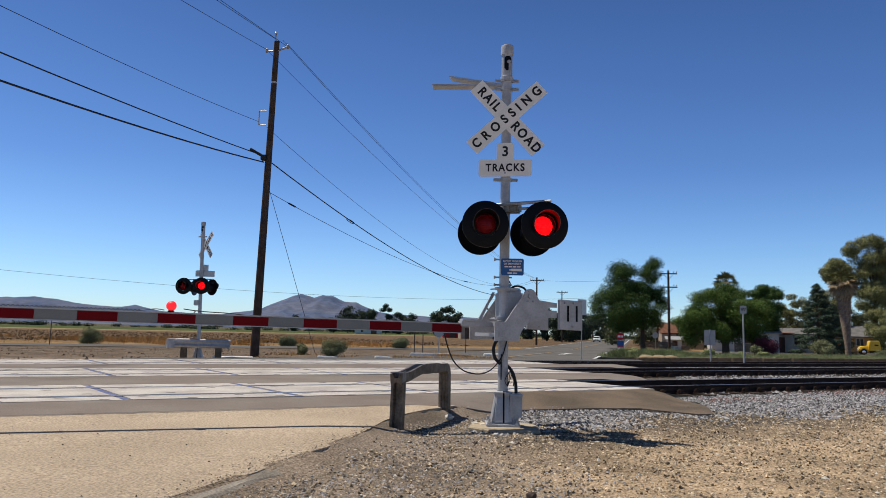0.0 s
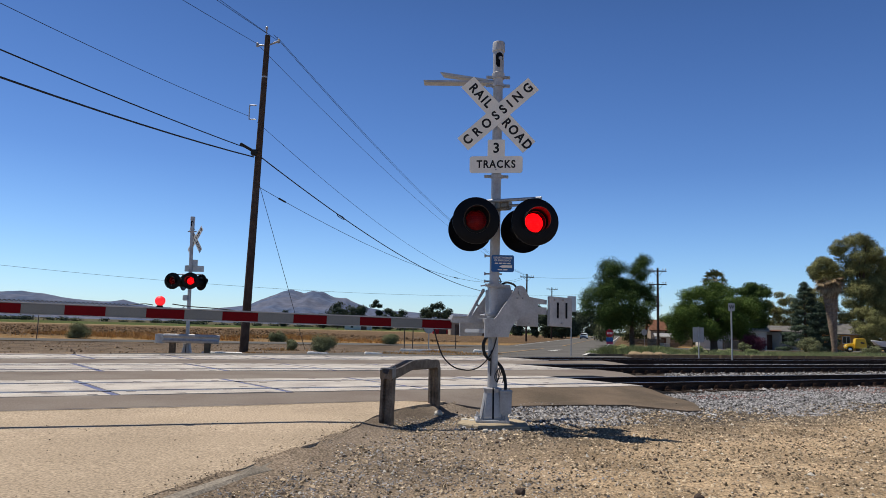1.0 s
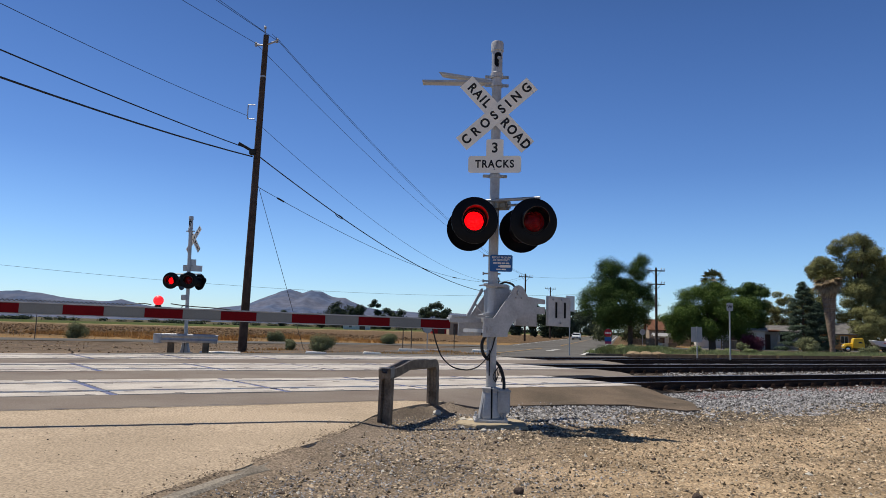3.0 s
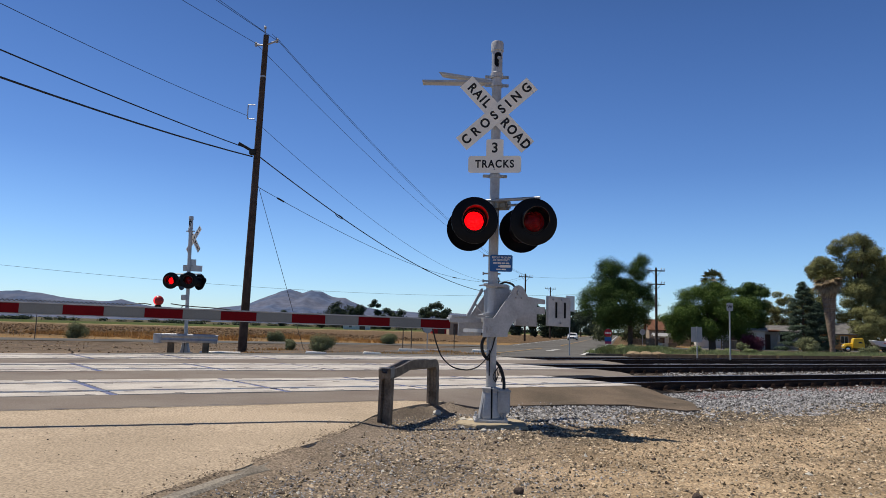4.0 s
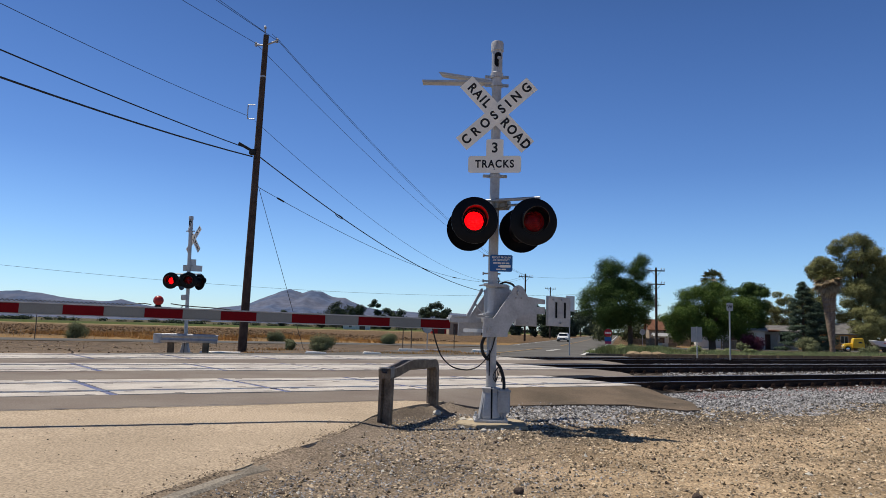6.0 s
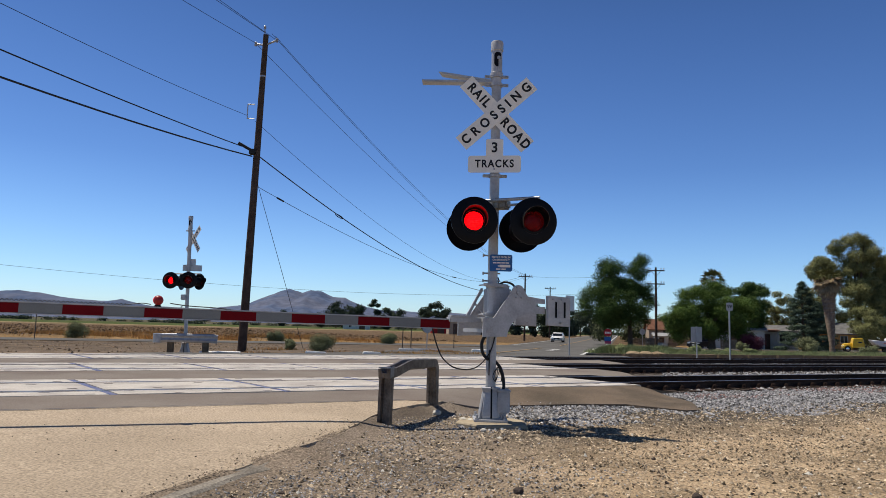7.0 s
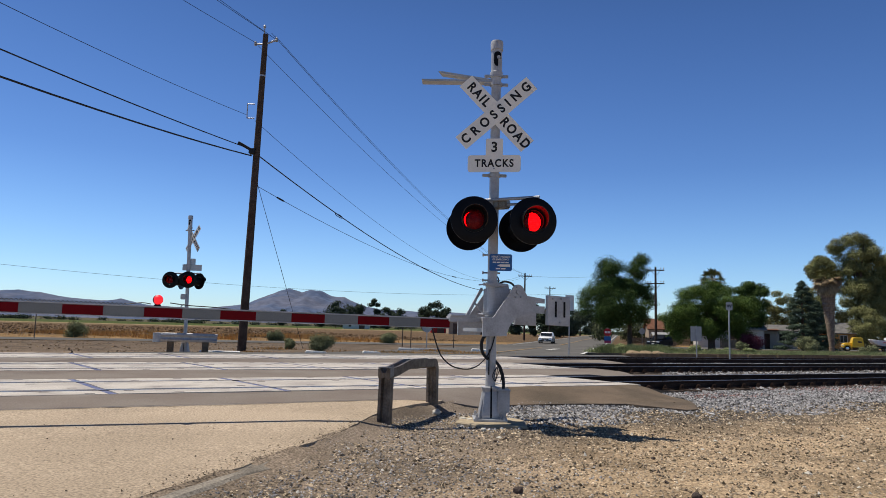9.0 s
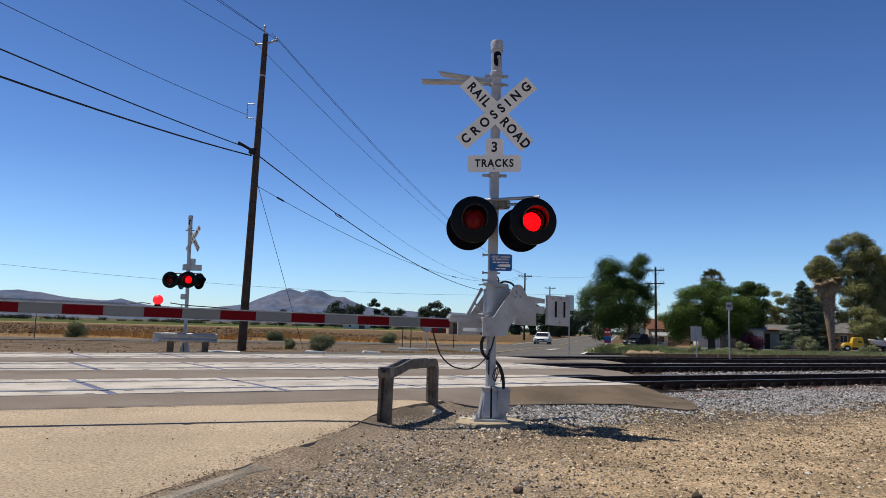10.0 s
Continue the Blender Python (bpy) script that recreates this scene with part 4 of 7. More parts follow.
        box(bm, (7.1, 0.056, hh), (-4.16, 0, z), bevel=0.002)
        part("edge_strip", bm, ALU, arm)
    # lamp on the arm and its coiled wire
    bm = bmesh.new()
    box(bm, (0.07, 0.05, 0.035), (-4.13, 0, 0.072), bevel=0.006)
    lathe(bm, [(0.052, -0.02), (0.056, 0), (0.052, 0.02), (0.05, 0.02)], 20, Matrix.Translation((-4.13, 0, 0.14)) @ Matrix.Rotation(radians(90), 4, "X"))
    al = part("arm_lamp", bm, LAMP_BLACK, arm, "small red lamp on the gate arm", None, True)
    # an added half-glowing ball; its turning imitates the arm lamp's flashing
    bm = bmesh.new()
    bmesh.ops.create_uvsphere(bm, u_segments=20, v_segments=12, radius=0.056)
    for f in bm.faces:
        f.material_index = 0 if f.calc_center_median().y < 0 else 1
    bulb = part("bulb", bm, [LIT_SMALL, UNLIT_SMALL], al, "half-glowing ball turned to imitate flashing", Matrix.Translation((-4.13, 0, 0.14)), True)
    ARM_BULBS.append(bulb)
    bm = bmesh.new()
    pts = []
    for i in range(300):
        x = -4.45 - 0.011 * i
        pts.append((x, 0.01 * math.cos(i * 1.57), 0.078 + 0.01 * math.sin(i * 1.57)))
    hose(bm, [(-4.0, 0, 0.11), (-3.8, 0, 0.09), (-3.5, 0, 0.08), (-3.3, 0, 0.062)], 0.006, 5)
    hose(bm, [(-4.2, 0, 0.09), (-4.3, 0, 0.1), *pts[::1]], 0.005, 4)
    part("coiled_wire", bm, RUBBER, arm)
    # drooping cable from the arm back to the mast
    bm = bmesh.new()
    hose(bm, [(-0.86, -0.03, 1.22), (-0.8, -0.05, 1.0), (-0.72, -0.06, 0.82), (-0.58, -0.06, 0.7), (-0.42, -0.06, 0.66), (-0.3, -0.07, 0.67), (-0.2, -0.08, 0.72), (-0.1, -0.08, 0.82), (-0.03, -0.08, 0.94), (0.02, -0.08, 1.12)], 0.009, 6)
    part("drooping_cable", bm, RUBBER, g, "thin black cable", None, True)


near_signal()

# concrete footing under the mast
bm = bmesh.new()
prism(bm, [(-0.4, -0.36), (0.28, -0.43), (0.42, -0.2), (0.4, 0.34), (-0.2, 0.4), (-0.5, 0.1)], 0.2, Matrix.Rotation(radians(90), 4, "X"), bevel=0.015)
tagged(part("footing", bm, FOOTING, None, "worn tan concrete footing slab under the signal mast", pose(0.72, 9.16, -0.07)), category="footing")


# ---- the far signal, seen from behind ----
def far_signal():
    t = thing("crossing_signal", pose(-9.43, 26.0, -0.02, 0, -1.3, 0), "grey crossing signal mast with back-facing signs and lit lamps", "crossing signal", "crossing signals")
    mast_parts(t, 5.17)
    crossbuck(t, 4.3, -42, y=0.14)
    bm = bmesh.new()
    prism(bm, [(-0.343, -0.11), (0.343, -0.11), (0.343, 0.115), (0.114, 0.12), (0.114, 0.345), (-0.114, 0.345), (-0.114, 0.12), (-0.343, 0.115)], 0.006)
    part("track_sign", bm, SIGN_BACK, t, "bare metal back of the track sign", pose(0.1, 0.12, 3.2, 0, 0, 20))
    clamp(t, 3.3), clamp(t, 4.6)
    bm = bmesh.new()
    tube(bm, (-0.6, 0, 2.98), (0.45, 0, 2.98), 0.025, seg=10)
    part("crossarm", bm, GALV, t)
    for x, y, turn, phase in ((-0.58, -0.2, -4, 1), (0.12, -0.3, 8, 0)):
        d = lamp_unit(t, pose(x, y, 2.72, 0, 0, turn), phase)
        d2 = lamp_unit(t, pose(x + 0.22, y + 0.55, 2.7, 0, 0, 140 + turn), 1 - phase)
    bm = bmesh.new()
    box(bm, (0.2, 0.16, 0.2), (-0.1, -0.06, 2.1), bevel=0.02)
    part("terminal_box", bm, ALU, t)
    bm = bmesh.new()
    box(bm, (0.3, 0.3, 0.4), (-0.02, 0.15, 1.5), bevel=0.03)
    box(bm, (0.7, 0.04, 0.12), (0.15, -0.1, 1.62), bevel=0.01)
    hose(bm, [(-0.3, 0, 1.55), (-0.15, 0, 1.8), (0.05, 0, 1.72), (0.1, 0, 1.5)], 0.02, 6)
    part("gate_mechanism", bm, ALU, t, "grey gate motor housing")
    return t


far_signal()


# ---- guard hoops ----
def sweep(bm, path, profile):
    """A bar bent along a path in x and z with a profile in the path's normal and y."""
    rings = []
    for i, (x, z) in enumerate(path):
        a, b = path[max(i - 1, 0)], path[min(i + 1, len(path) - 1)]
        d = Vector((b[0] - a[0], b[1] - a[1])).normalized()
        nrm = Vector((-d.y, d.x))
        rings.append([bm.verts.new((x + nrm.x * u, v, z + nrm.y * u)) for u, v in profile])
    k = len(profile)
    for a, b in zip(rings, rings[1:]):
        for i in range(k):
            bm.faces.new((a[i], a[(i + 1) % k], b[(i + 1) % k], b[i]))
    bm.faces.new(rings[0][::-1])
    bm.faces.new(rings[-1])


def guard_hoop():
    t = thing("guard_hoop", Matrix.Translation((-0.63, 8.68, -0.045)) @ Matrix.Rotation(math.atan2(1.62, 0.5), 4, "Z"), "weathered brown bent steel guard hoop beside the mast", "guard rail")
    L_, H_ = 1.8, 0.755
    chan = [(0.062, -0.078), (0.062, -0.045), (0.015, -0.03), (0.015, 0.03), (0.062, 0.045), (0.062, 0.078), (-0.05, 0.074), (-0.068, 0.04), (-0.045, 0.017), (-0.045, -0.017), (-0.068, -0.04), (-0.05, -0.074)]
    bm = bmesh.new()
    path = [(-0.06, -0.25), (-0.05, 0.2), (-0.03, H_ - 0.06)]
    sweep(bm, path, chan)
    part("post", bm, WEATHERED, t, "", None, True)
    bm = bmesh.new()
    path = [(-0.13, H_ - 0.075), (0.2, H_ - 0.055), (0.62, H_ + 0.005), (0.72, H_ + 0.012), (L_ * 0.72, H_ - 0.004)]
    path += [(L_ - 0.12 + 0.12 * math.sin(u), H_ - 0.13 + 0.12 * math.cos(u)) for u in np.linspace(0, math.pi / 2, 7)]
    path += [(L_ + 0.01, 0.3), (L_ + 0.02, -0.25)]
    sweep(bm, path, chan)
    part("beam", bm, WEATHERED, t, "", None, True)
    bm = bmesh.new()
    box(bm, (0.14, 0.15, 0.012), (-0.07, 0, H_ + 0.002), bevel=0.003)
    prism(bm, [(-0.12, H_ - 0.12), (0.0, H_ - 0.1), (0.0, H_ + 0.03), (-0.03, H_ + 0.03), (-0.12, H_)], 0.012, Matrix.Translation((0, -0.075, 0)))
    part("corner_plate", bm, LAMP_EDGE, t)


guard_hoop()


def far_guard():
    t = thing("guard_rail", Matrix.Translation((-9.1, 25.3, -0.03)) @ Matrix.Rotation(radians(3), 4, "Z"), "short galvanised guard rail on two timber posts", "guard rail")
    for x in (-0.62, 0.62):
        bm = bmesh.new()
        box(bm, (0.2, 0.18, 0.95), (x, 0.08, 0.3), bevel=0.015)
        part("post", bm, POST_WOOD, t, "square timber post")
    prof = [(0.16, 0.0), (0.14, -0.05), (0.08, -0.07), (0.02, -0.02), (-0.02, -0.02), (-0.08, -0.07), (-0.14, -0.05), (-0.16, 0.0), (-0.155, 0.01), (-0.13, -0.035), (-0.08, -0.055), (-0.02, -0.005), (0.02, -0.005), (0.08, -0.055), (0.13, -0.035), (0.155, 0.01)]
    bm = bmesh.new()
    sweep(bm, [(-1.08, 0.6), (-0.8, 0.62), (0.85, 0.62), (1.06, 0.6)], prof)
    part("beam", bm, GALV, t, "galvanised corrugated rail", None, True)
    bm = bmesh.new()
    lathe(bm, [(0.06, -0.17), (0.2, -0.16), (0.2, 0.16), (0.06, 0.17)], 12, Matrix.Translation((-1.06, 0.1, 0.6)))
    part("end_cap", bm, GALV, t, "", None, True)


far_guard()

# ---- poles and wires ----
POLE = Vector((-9.0, 31.9, -0.12))
FAR_POLE = Vector((13.2, 110.0, -0.5))
BACK_POLE = POLE - (FAR_POLE - POLE) * 1.0


def utility_pole():
    t = thing("utility_pole", Matrix.Translation(POLE), "tall dark creosoted wooden utility pole", "utility pole", "utility poles")
    bm = bmesh.new()
    tube(bm, (0, 0, -0.3), (0.27, 0, 15.0), 0.2, 0.125, 20)
    part("pole", bm, POLE_WOOD, t, "", None, True)
    line = (FAR_POLE - POLE).normalized()
    side = Vector((line.y, -line.x, 0))
    for s, up, ln in ((-1, 0.25, 0.5), (1, 0.5, 0.62)):
        bm = bmesh.new()
        b = Vector((0.25, 0, 14.5)) + side * s * ln + Vector((0, 0, up * 0.35))
        tube(bm, (0.25, 0, 14.5), b, 0.035, 0.05, 10)
        lathe(bm, [(0.02, -0.1), (0.07, -0.08), (0.05, -0.04), (0.075, 0.0), (0.05, 0.04), (0.07, 0.08), (0.02, 0.12)], 12, Matrix.Translation(b))
        part("insulator_arm", bm, GALV, t, "pale post insulator", None, True)
    bm = bmesh.new()
    tube(bm, (0.22, 0, 14.9), (0.2, 0, 15.35), 0.03, seg=8)
    lathe(bm, [(0.02, 0), (0.07, 0.03), (0.05, 0.07), (0.07, 0.12), (0.03, 0.17)], 12, Matrix.Translation((0.2, 0, 15.3)))
    part("top_pin", bm, GALV, t, "", None, True)
    bm = bmesh.new()
    hose(bm, [(0, -0.18, 11.5), (-0.3, -0.2, 11.5), (-0.33, -0.2, 11.45), (-0.33, -0.2, 10.87), (-0.3, -0.2, 10.82), (0, -0.18, 10.82)], 0.025, 6)
    part("wire_bracket", bm, GALV, t)
    bm = bmesh.new()
    tube(bm, (-0.1, -0.2, 9.33), (-0.62, -0.35, 9.6), 0.07, seg=10)
    box(bm, (0.3, 0.3, 0.25), (0, -0.1, 9.25), bevel=0.02)
    part("splice_case", bm, RUBBER, t, "black cable splice case", None, True)
    for x, z, q in ((0.03, 1.5, 0.196), (0.235, 12.9, 0.138)):
        bm = bmesh.new()
        lathe(bm, [(q - 0.006, 0), (q, 0), (q, 0.08), (q - 0.006, 0.08)], 20, Matrix.Translation((x, 0, z)))
        part("metal_band", bm, GALV, t)
    return t


utility_pole()


def crossarm_pole(at, height, arms, label, turn=0.0, wide=2.4):
    t = thing("utility_pole", Matrix.Translation(at) @ Matrix.Rotation(radians(turn), 4, "Z"), label, "utility pole", "utility poles")
    bm = bmesh.new()
    tube(bm, (0, 0, -0.3), (0, 0, height), 0.17, 0.11, 12)
    part("pole", bm, POLE_WOOD, t, "", None, True)
    for z in arms:
        bm = bmesh.new()
        box(bm, (wide, 0.1, 0.13), (0, -0.12, z), bevel=0.01)
        for s in (-1, 1):
            tube(bm, (s * wide * 0.28, -0.12, z - 0.05), (0, -0.1, z - 0.7), 0.02, seg=6)
        part("crossarm", bm, POLE_WOOD, t)
        for u in (-0.46, -0.3, 0.3, 0.46):
            bm = bmesh.new()
            lathe(bm, [(0.02, 0), (0.02, 0.08), (0.06, 0.1), (0.05, 0.16), (0.07, 0.2), (0.02, 0.26)], 8, Matrix.Translation((u * wide, -0.12, z + 0.06)))
            part("insulator", bm, GALV, t)
    return t


crossarm_pole(FAR_POLE, 10.6, (10.1,), "slender wooden utility pole with one crossarm by the street", 12, 2.3)
crossarm_pole(Vector((24.2, 155.0, -0.5)), 11.4, (11.0,), "distant wooden utility pole with one crossarm", 12, 2.6)
crossarm_pole(Vector((25.6, 83.0, -0.5)), 9.6, (9.2, 7.6), "wooden utility pole with two crossarms by the houses", -8, 2.0)


def wire(name, a, b, sag, r, label, mat=None, n=40):
    a, b = Vector(a), Vector(b)
    pts = [a.lerp(b, i / n) - Vector((0, 0, sag * 4 * (i / n) * (1 - i / n))) for i in range(n + 1)]
    bm = bmesh.new()
    rings = []
    d = (b - a).normalized()
    side = d.cross(Vector((0, 0, 1))).normalized()
    up = side.cross(d)
    for p in pts:
        rings.append([bm.verts.new(p + r * (math.cos(q) * side + math.sin(q) * up)) for q in (0, 1.257, 2.513, 3.77, 5.027)])
    for u, v in zip(rings, rings[1:]):
        for j in range(5):
            bm.faces.new((u[j], u[(j + 1) % 5], v[(j + 1) % 5], v[j]))
    ob = part(name, bm, mat or RUBBER, None, label)
    return tagged(ob, category="overhead wire", group="overhead wires")


line = (FAR_POLE - POLE).normalized()
side = Vector((line.y, -line.x, 0))
up = Vector((0, 0, 1))
THIN = "thin bare power line wire strung from the pole"
for off, z, zf, sag, lab in ((-0.3, 14.67, 10.5, 1.66, THIN), (0.82, 14.85, 9.95, 1.95, THIN), (0.62, 15.0, 10.0, 2.0, "thin bare power line wire from the pole top"), (0.0, 10.76, 10.09, 3.42, "thin neutral wire below the power lines")):
    wire("overhead_wire", POLE + side * off + up * z, FAR_POLE + side * off * 1.6 + up * zf, sag, 0.011, lab)
for off, z, zb, swing, sag, lab in ((-0.3, 14.66, 14.69, 0.92, 2.21, THIN), (0.2, 15.12, 16.33, 1.49, 2.15, "thin bare power line wire from the pole top"), (0.82, 14.7, 14.45, 0.25, 1.17, THIN), (-0.42, 11.05, 15.1, 4.49, 3.28, "thin neutral wire below the power lines")):
    wire("overhead_wire", POLE + side * off + up * z, BACK_POLE + side * (off + swing) + up * zb, sag, 0.011, lab)
wire("telephone_cable", POLE + up * 9.27, FAR_POLE + up * 8.26, 2.91, 0.03, "thick black telephone cable along the poles")
wire("telephone_cable", POLE + Vector((-0.3, -0.3, 9.4)), BACK_POLE + side * 2.2 + up * 12.49, 2.25, 0.024, "black telephone cable along the poles")
wire("telephone_cable", POLE + Vector((0, -0.2, 9.02)), BACK_POLE + side * 4.92 + up * 12.49, 3.48, 0.033, "thick black telephone cable along the poles")


def cable_loop(f, z0, z1, sag):
    """A slack loop tied to a cable at a share f of its span."""
    q = POLE.lerp(FAR_POLE, f) + up * (z0 + (z1 - z0) * f - sag * 4 * f * (1 - f))
    bm = bmesh.new()
    hose(bm, [q + line * (0.55 * math.cos(u)) + up * (0.07 * math.sin(u) - 0.03 - 0.04 * math.cos(u)) for u in np.linspace(0, 6.2, 9)], 0.022, 6)
    tagged(part("cable_loop", bm, RUBBER, None, "small slack loop of black cable on the line"), category="cable loop", group="cable loops")


def splice_sleeve(f, z0, z1, sag, long):
    """A short dark sleeve on a wire."""
    ends = []
    for g in (f - long, f + long):
        ends.append(POLE.lerp(FAR_POLE, g) + up * (z0 + (z1 - z0) * g - sag * 4 * g * (1 - g)))
    bm = bmesh.new()
    tube(bm, ends[0], ends[1], 0.045, seg=8)
    tagged(part("splice_sleeve", bm, RUBBER, None, "short dark splice sleeve on the wire"), category="splice sleeve", group="splice sleeves")


cable_loop(0.122, 9.27, 8.26, 2.91)
splice_sleeve(0.34, 9.27, 8.26, 2.91, 0.012)
splice_sleeve(0.034, 7.78, 10.41, 2.58, 0.004)
splice_sleeve(0.46, 7.78, 10.41, 2.58, 0.008)
wire("service_wire", POLE + up * 7.78, FAR_POLE + up * 10.41, 2.58, 0.014, "thin drop wire between the poles")
wire("guy_wire", POLE + up * 8.6, Vector((-6.6, 33.9, 0.0)), 0.0, 0.012, "taut steel guy wire from the pole to the ground")
wire("overhead_wire", (-69.0, 84.0, 8.6), (30.0, 152.0, 9.3), 2.1, 0.02, "thin far wire across the field")
wire("overhead_wire", FAR_POLE + up * 10.2, (25.6, 83.0, 8.6), 0.5, 0.014, "thin wire between two street poles")

# ---- trees and bushes ----
def gz(x, y):
    return ground_z(x, y)


def tree(at, height, trunk, crown, count, leaf, mat, label, seed, name="tree", limbs=5, bark=None, group="trees by the street", flat=0.3, shell=0.35):
    """crown: ellipsoids (x, y, z, rx, ry, rz) relative to the foot."""
    t = thing(name, Matrix.Translation(at), label, "tree", group)
    r = random.Random(seed)
    bm = bmesh.new()
    top = Vector((r.uniform(-0.3, 0.3), r.uniform(-0.3, 0.3), height * 0.45))
    tube(bm, (0, 0, -0.3), top, trunk, trunk * 0.7, 12)
    for i in range(limbs):
        c = crown[i % len(crown)]
        e = Vector(c[:3]) + Vector((r.uniform(-0.5, 0.5) * c[3], r.uniform(-0.5, 0.5) * c[4], r.uniform(-0.2, 0.4) * c[5]))
        s = top * r.uniform(0.6, 1.0)
        m = s.lerp(e, 0.5) + Vector((0, 0, 0.4))
        tube(bm, s, m, trunk * 0.45, trunk * 0.3, 8)
        tube(bm, m, e, trunk * 0.3, trunk * 0.08, 8)
    part("trunk", bm, bark or BARK, t, "", None, True)
    v, f = leaves([c[:3] for c in crown], [c[3:] for c in crown], count, leaf, seed, flat, shell)
    leaf_part("crown", t, mat, v, f)
    return t


def clumps(r, n, spread, base, size):
    """Scattered leaf clumps round a centre."""
    out = []
    for _ in range(n):
        a, q = r.uniform(0, 6.28), math.sqrt(r.random())
        h = r.uniform(-1, 1)
        k = math.sqrt(max(0, 1 - h * h))
        out.append((base[0] + spread[0] * q * k * math.cos(a), base[1] + spread[1] * q * k * math.sin(a), base[2] + spread[2] * h, size * r.uniform(0.7, 1.3), size * r.uniform(0.7, 1.3), size * r.uniform(0.6, 1.0)))
    return out


r = random.Random(3)
# the elm at the street corner: a broad skirt below two upper lobes
tree(Vector((25.5, 94.0, -0.5)), 9, 0.36, clumps(r, 84, (4.6, 4.2, 2.9), (-2.2, 0, 5.6), 1.3) + clumps(r, 24, (1.5, 1.8, 2.3), (1.1, 0, 9.6), 1.1) + clumps(r, 26, (2.4, 2, 2.0), (-2.9, 0, 9.0), 1.15) + clumps(r, 14, (1.3, 1.6, 2.4), (2.3, 0, 5.6), 1.0),
     120000, 0.085, LEAF_ELM, "leafy dark green elm with a dense two-lobed crown", 11)
# the pepper tree with hanging foliage
tree(Vector((29.5, 76.0, -0.45)), 7, 0.4, clumps(r, 62, (3.9, 3.4, 2.5), (-0.3, 0, 4.3), 1.15) + clumps(r, 16, (1.4, 2.0, 1.8), (-3.6, 0.3, 3.0), 0.95) + clumps(r, 18, (1.8, 2.2, 1.9), (3.4, 0.5, 3.6), 1.0) + clumps(r, 10, (2.6, 1.6, 0.6), (0.2, 0, 6.6), 0.8),
     120000, 0.075, LEAF_PEPPER, "broad dark green pepper tree with drooping foliage", 12, flat=1.6)
tree(Vector((41.2, 92.0, -0.5)), 8, 0.3, clumps(r, 30, (2.5, 2.2, 2.9), (-0.2, 0, 5.6), 1.0), 42000, 0.09, LEAF_ELM, "green tree with a rounded crown behind the houses", 13)
tree(Vector((57.4, 118.0, -0.5)), 9, 0.25, clumps(r, 26, (3.0, 2.0, 3.4), (0, 0, 5.6), 0.9), 9000, 0.14, LEAF_EUC, "thin airy grey-green tree behind the houses", 14)
# tall eucalyptus group
tree(Vector((66.9, 112.0, -0.5)), 17, 0.5, clumps(r, 34, (3.1, 3.0, 2.9), (0.2, 0, 15.4), 1.1) + clumps(r, 44, (3.2, 2.6, 4.2), (3.0, 0, 11.0), 1.2) + clumps(r, 60, (3.6, 3.0, 4.4), (-0.7, -1.5, 6.2), 1.1) + clumps(r, 24, (2.4, 2.4, 2.6), (-1.6, 0.5, 11.6), 1.0) + clumps(r, 8, (0.8, 1, 1.0), (-3.2, 0, 16.4), 0.8),
     110000, 0.115, LEAF_EUC, "tall grey-green eucalyptus with drooping clumps", 15, flat=1.0)
tree(Vector((61.4, 112.0, -0.5)), 14, 0.35, clumps(r, 20, (2.0, 2.2, 1.9), (0.0, 0, 13.0), 1.0) + clumps(r, 14, (1.6, 2, 3.4), (0.2, 0, 8.0), 1.1), 30000, 0.12, LEAF_EUC, "tall olive-green eucalyptus behind the palm", 16, flat=1.0)
tree(Vector((74.5, 114.0, -0.5)), 15, 0.5, clumps(r, 80, (3.8, 3.0, 6.4), (-0.6, 0, 8.4), 1.4), 60000, 0.13, LEAF_EUC, "tall dark eucalyptus at the edge of the yards", 17, flat=1.0)
tree(Vector((57.5, 108.0, -0.5)), 9, 0.3, clumps(r, 24, (2.6, 2.0, 3.4), (0, 0, 5.6), 1.1), 18000, 0.12, LEAF_EUC, "bushy olive tree beside the yards", 18)
tree(Vector((58.6, 97.0, -0.5)), 6, 0.25, clumps(r, 30, (2.4, 1.8, 2.0), (0.3, 0, 3.9), 0.95), 26000, 0.1, LEAF_EUC, "low drooping olive tree behind the truck", 19, flat=1.0)


def conifer(at, height, radius, seed, label, mat):
    t = thing("conifer", Matrix.Translation(at), label, "tree", "trees by the street")
    bm = bmesh.new()
    tube(bm, (0, 0, -0.3), (0, 0, height), 0.25, 0.03, 10)
    part("trunk", bm, BARK, t, "", None, True)
    r = random.Random(seed)
    cs = []
    for i in range(58):
        h = 0.1 + 0.88 * (i / 58)
        rr = radius * (1 - h) ** 0.8 * r.uniform(0.55, 1.05)
        a = i * 2.4
        cs.append((rr * math.cos(a), rr * math.sin(a), h * height - 0.25 * rr, 0.35 + rr * 0.35, 0.35 + rr * 0.35, 0.3))
    v, f = leaves([c[:3] for c in cs], [c[3:] for c in cs], 40000, 0.075, seed, 0.8, 0.1)
    leaf_part("crown", t, mat, v, f)


conifer(Vector((43.6, 84.0, -0.5)), 8.6, 2.9, 21, "blue-green cedar with tiered drooping branches", LEAF_CONIFER)
conifer(Vector((48.0, 89.0, -0.5)), 6.4, 2.2, 22, "blue-green cedar with tiered branches beside the palm", LEAF_CONIFER)


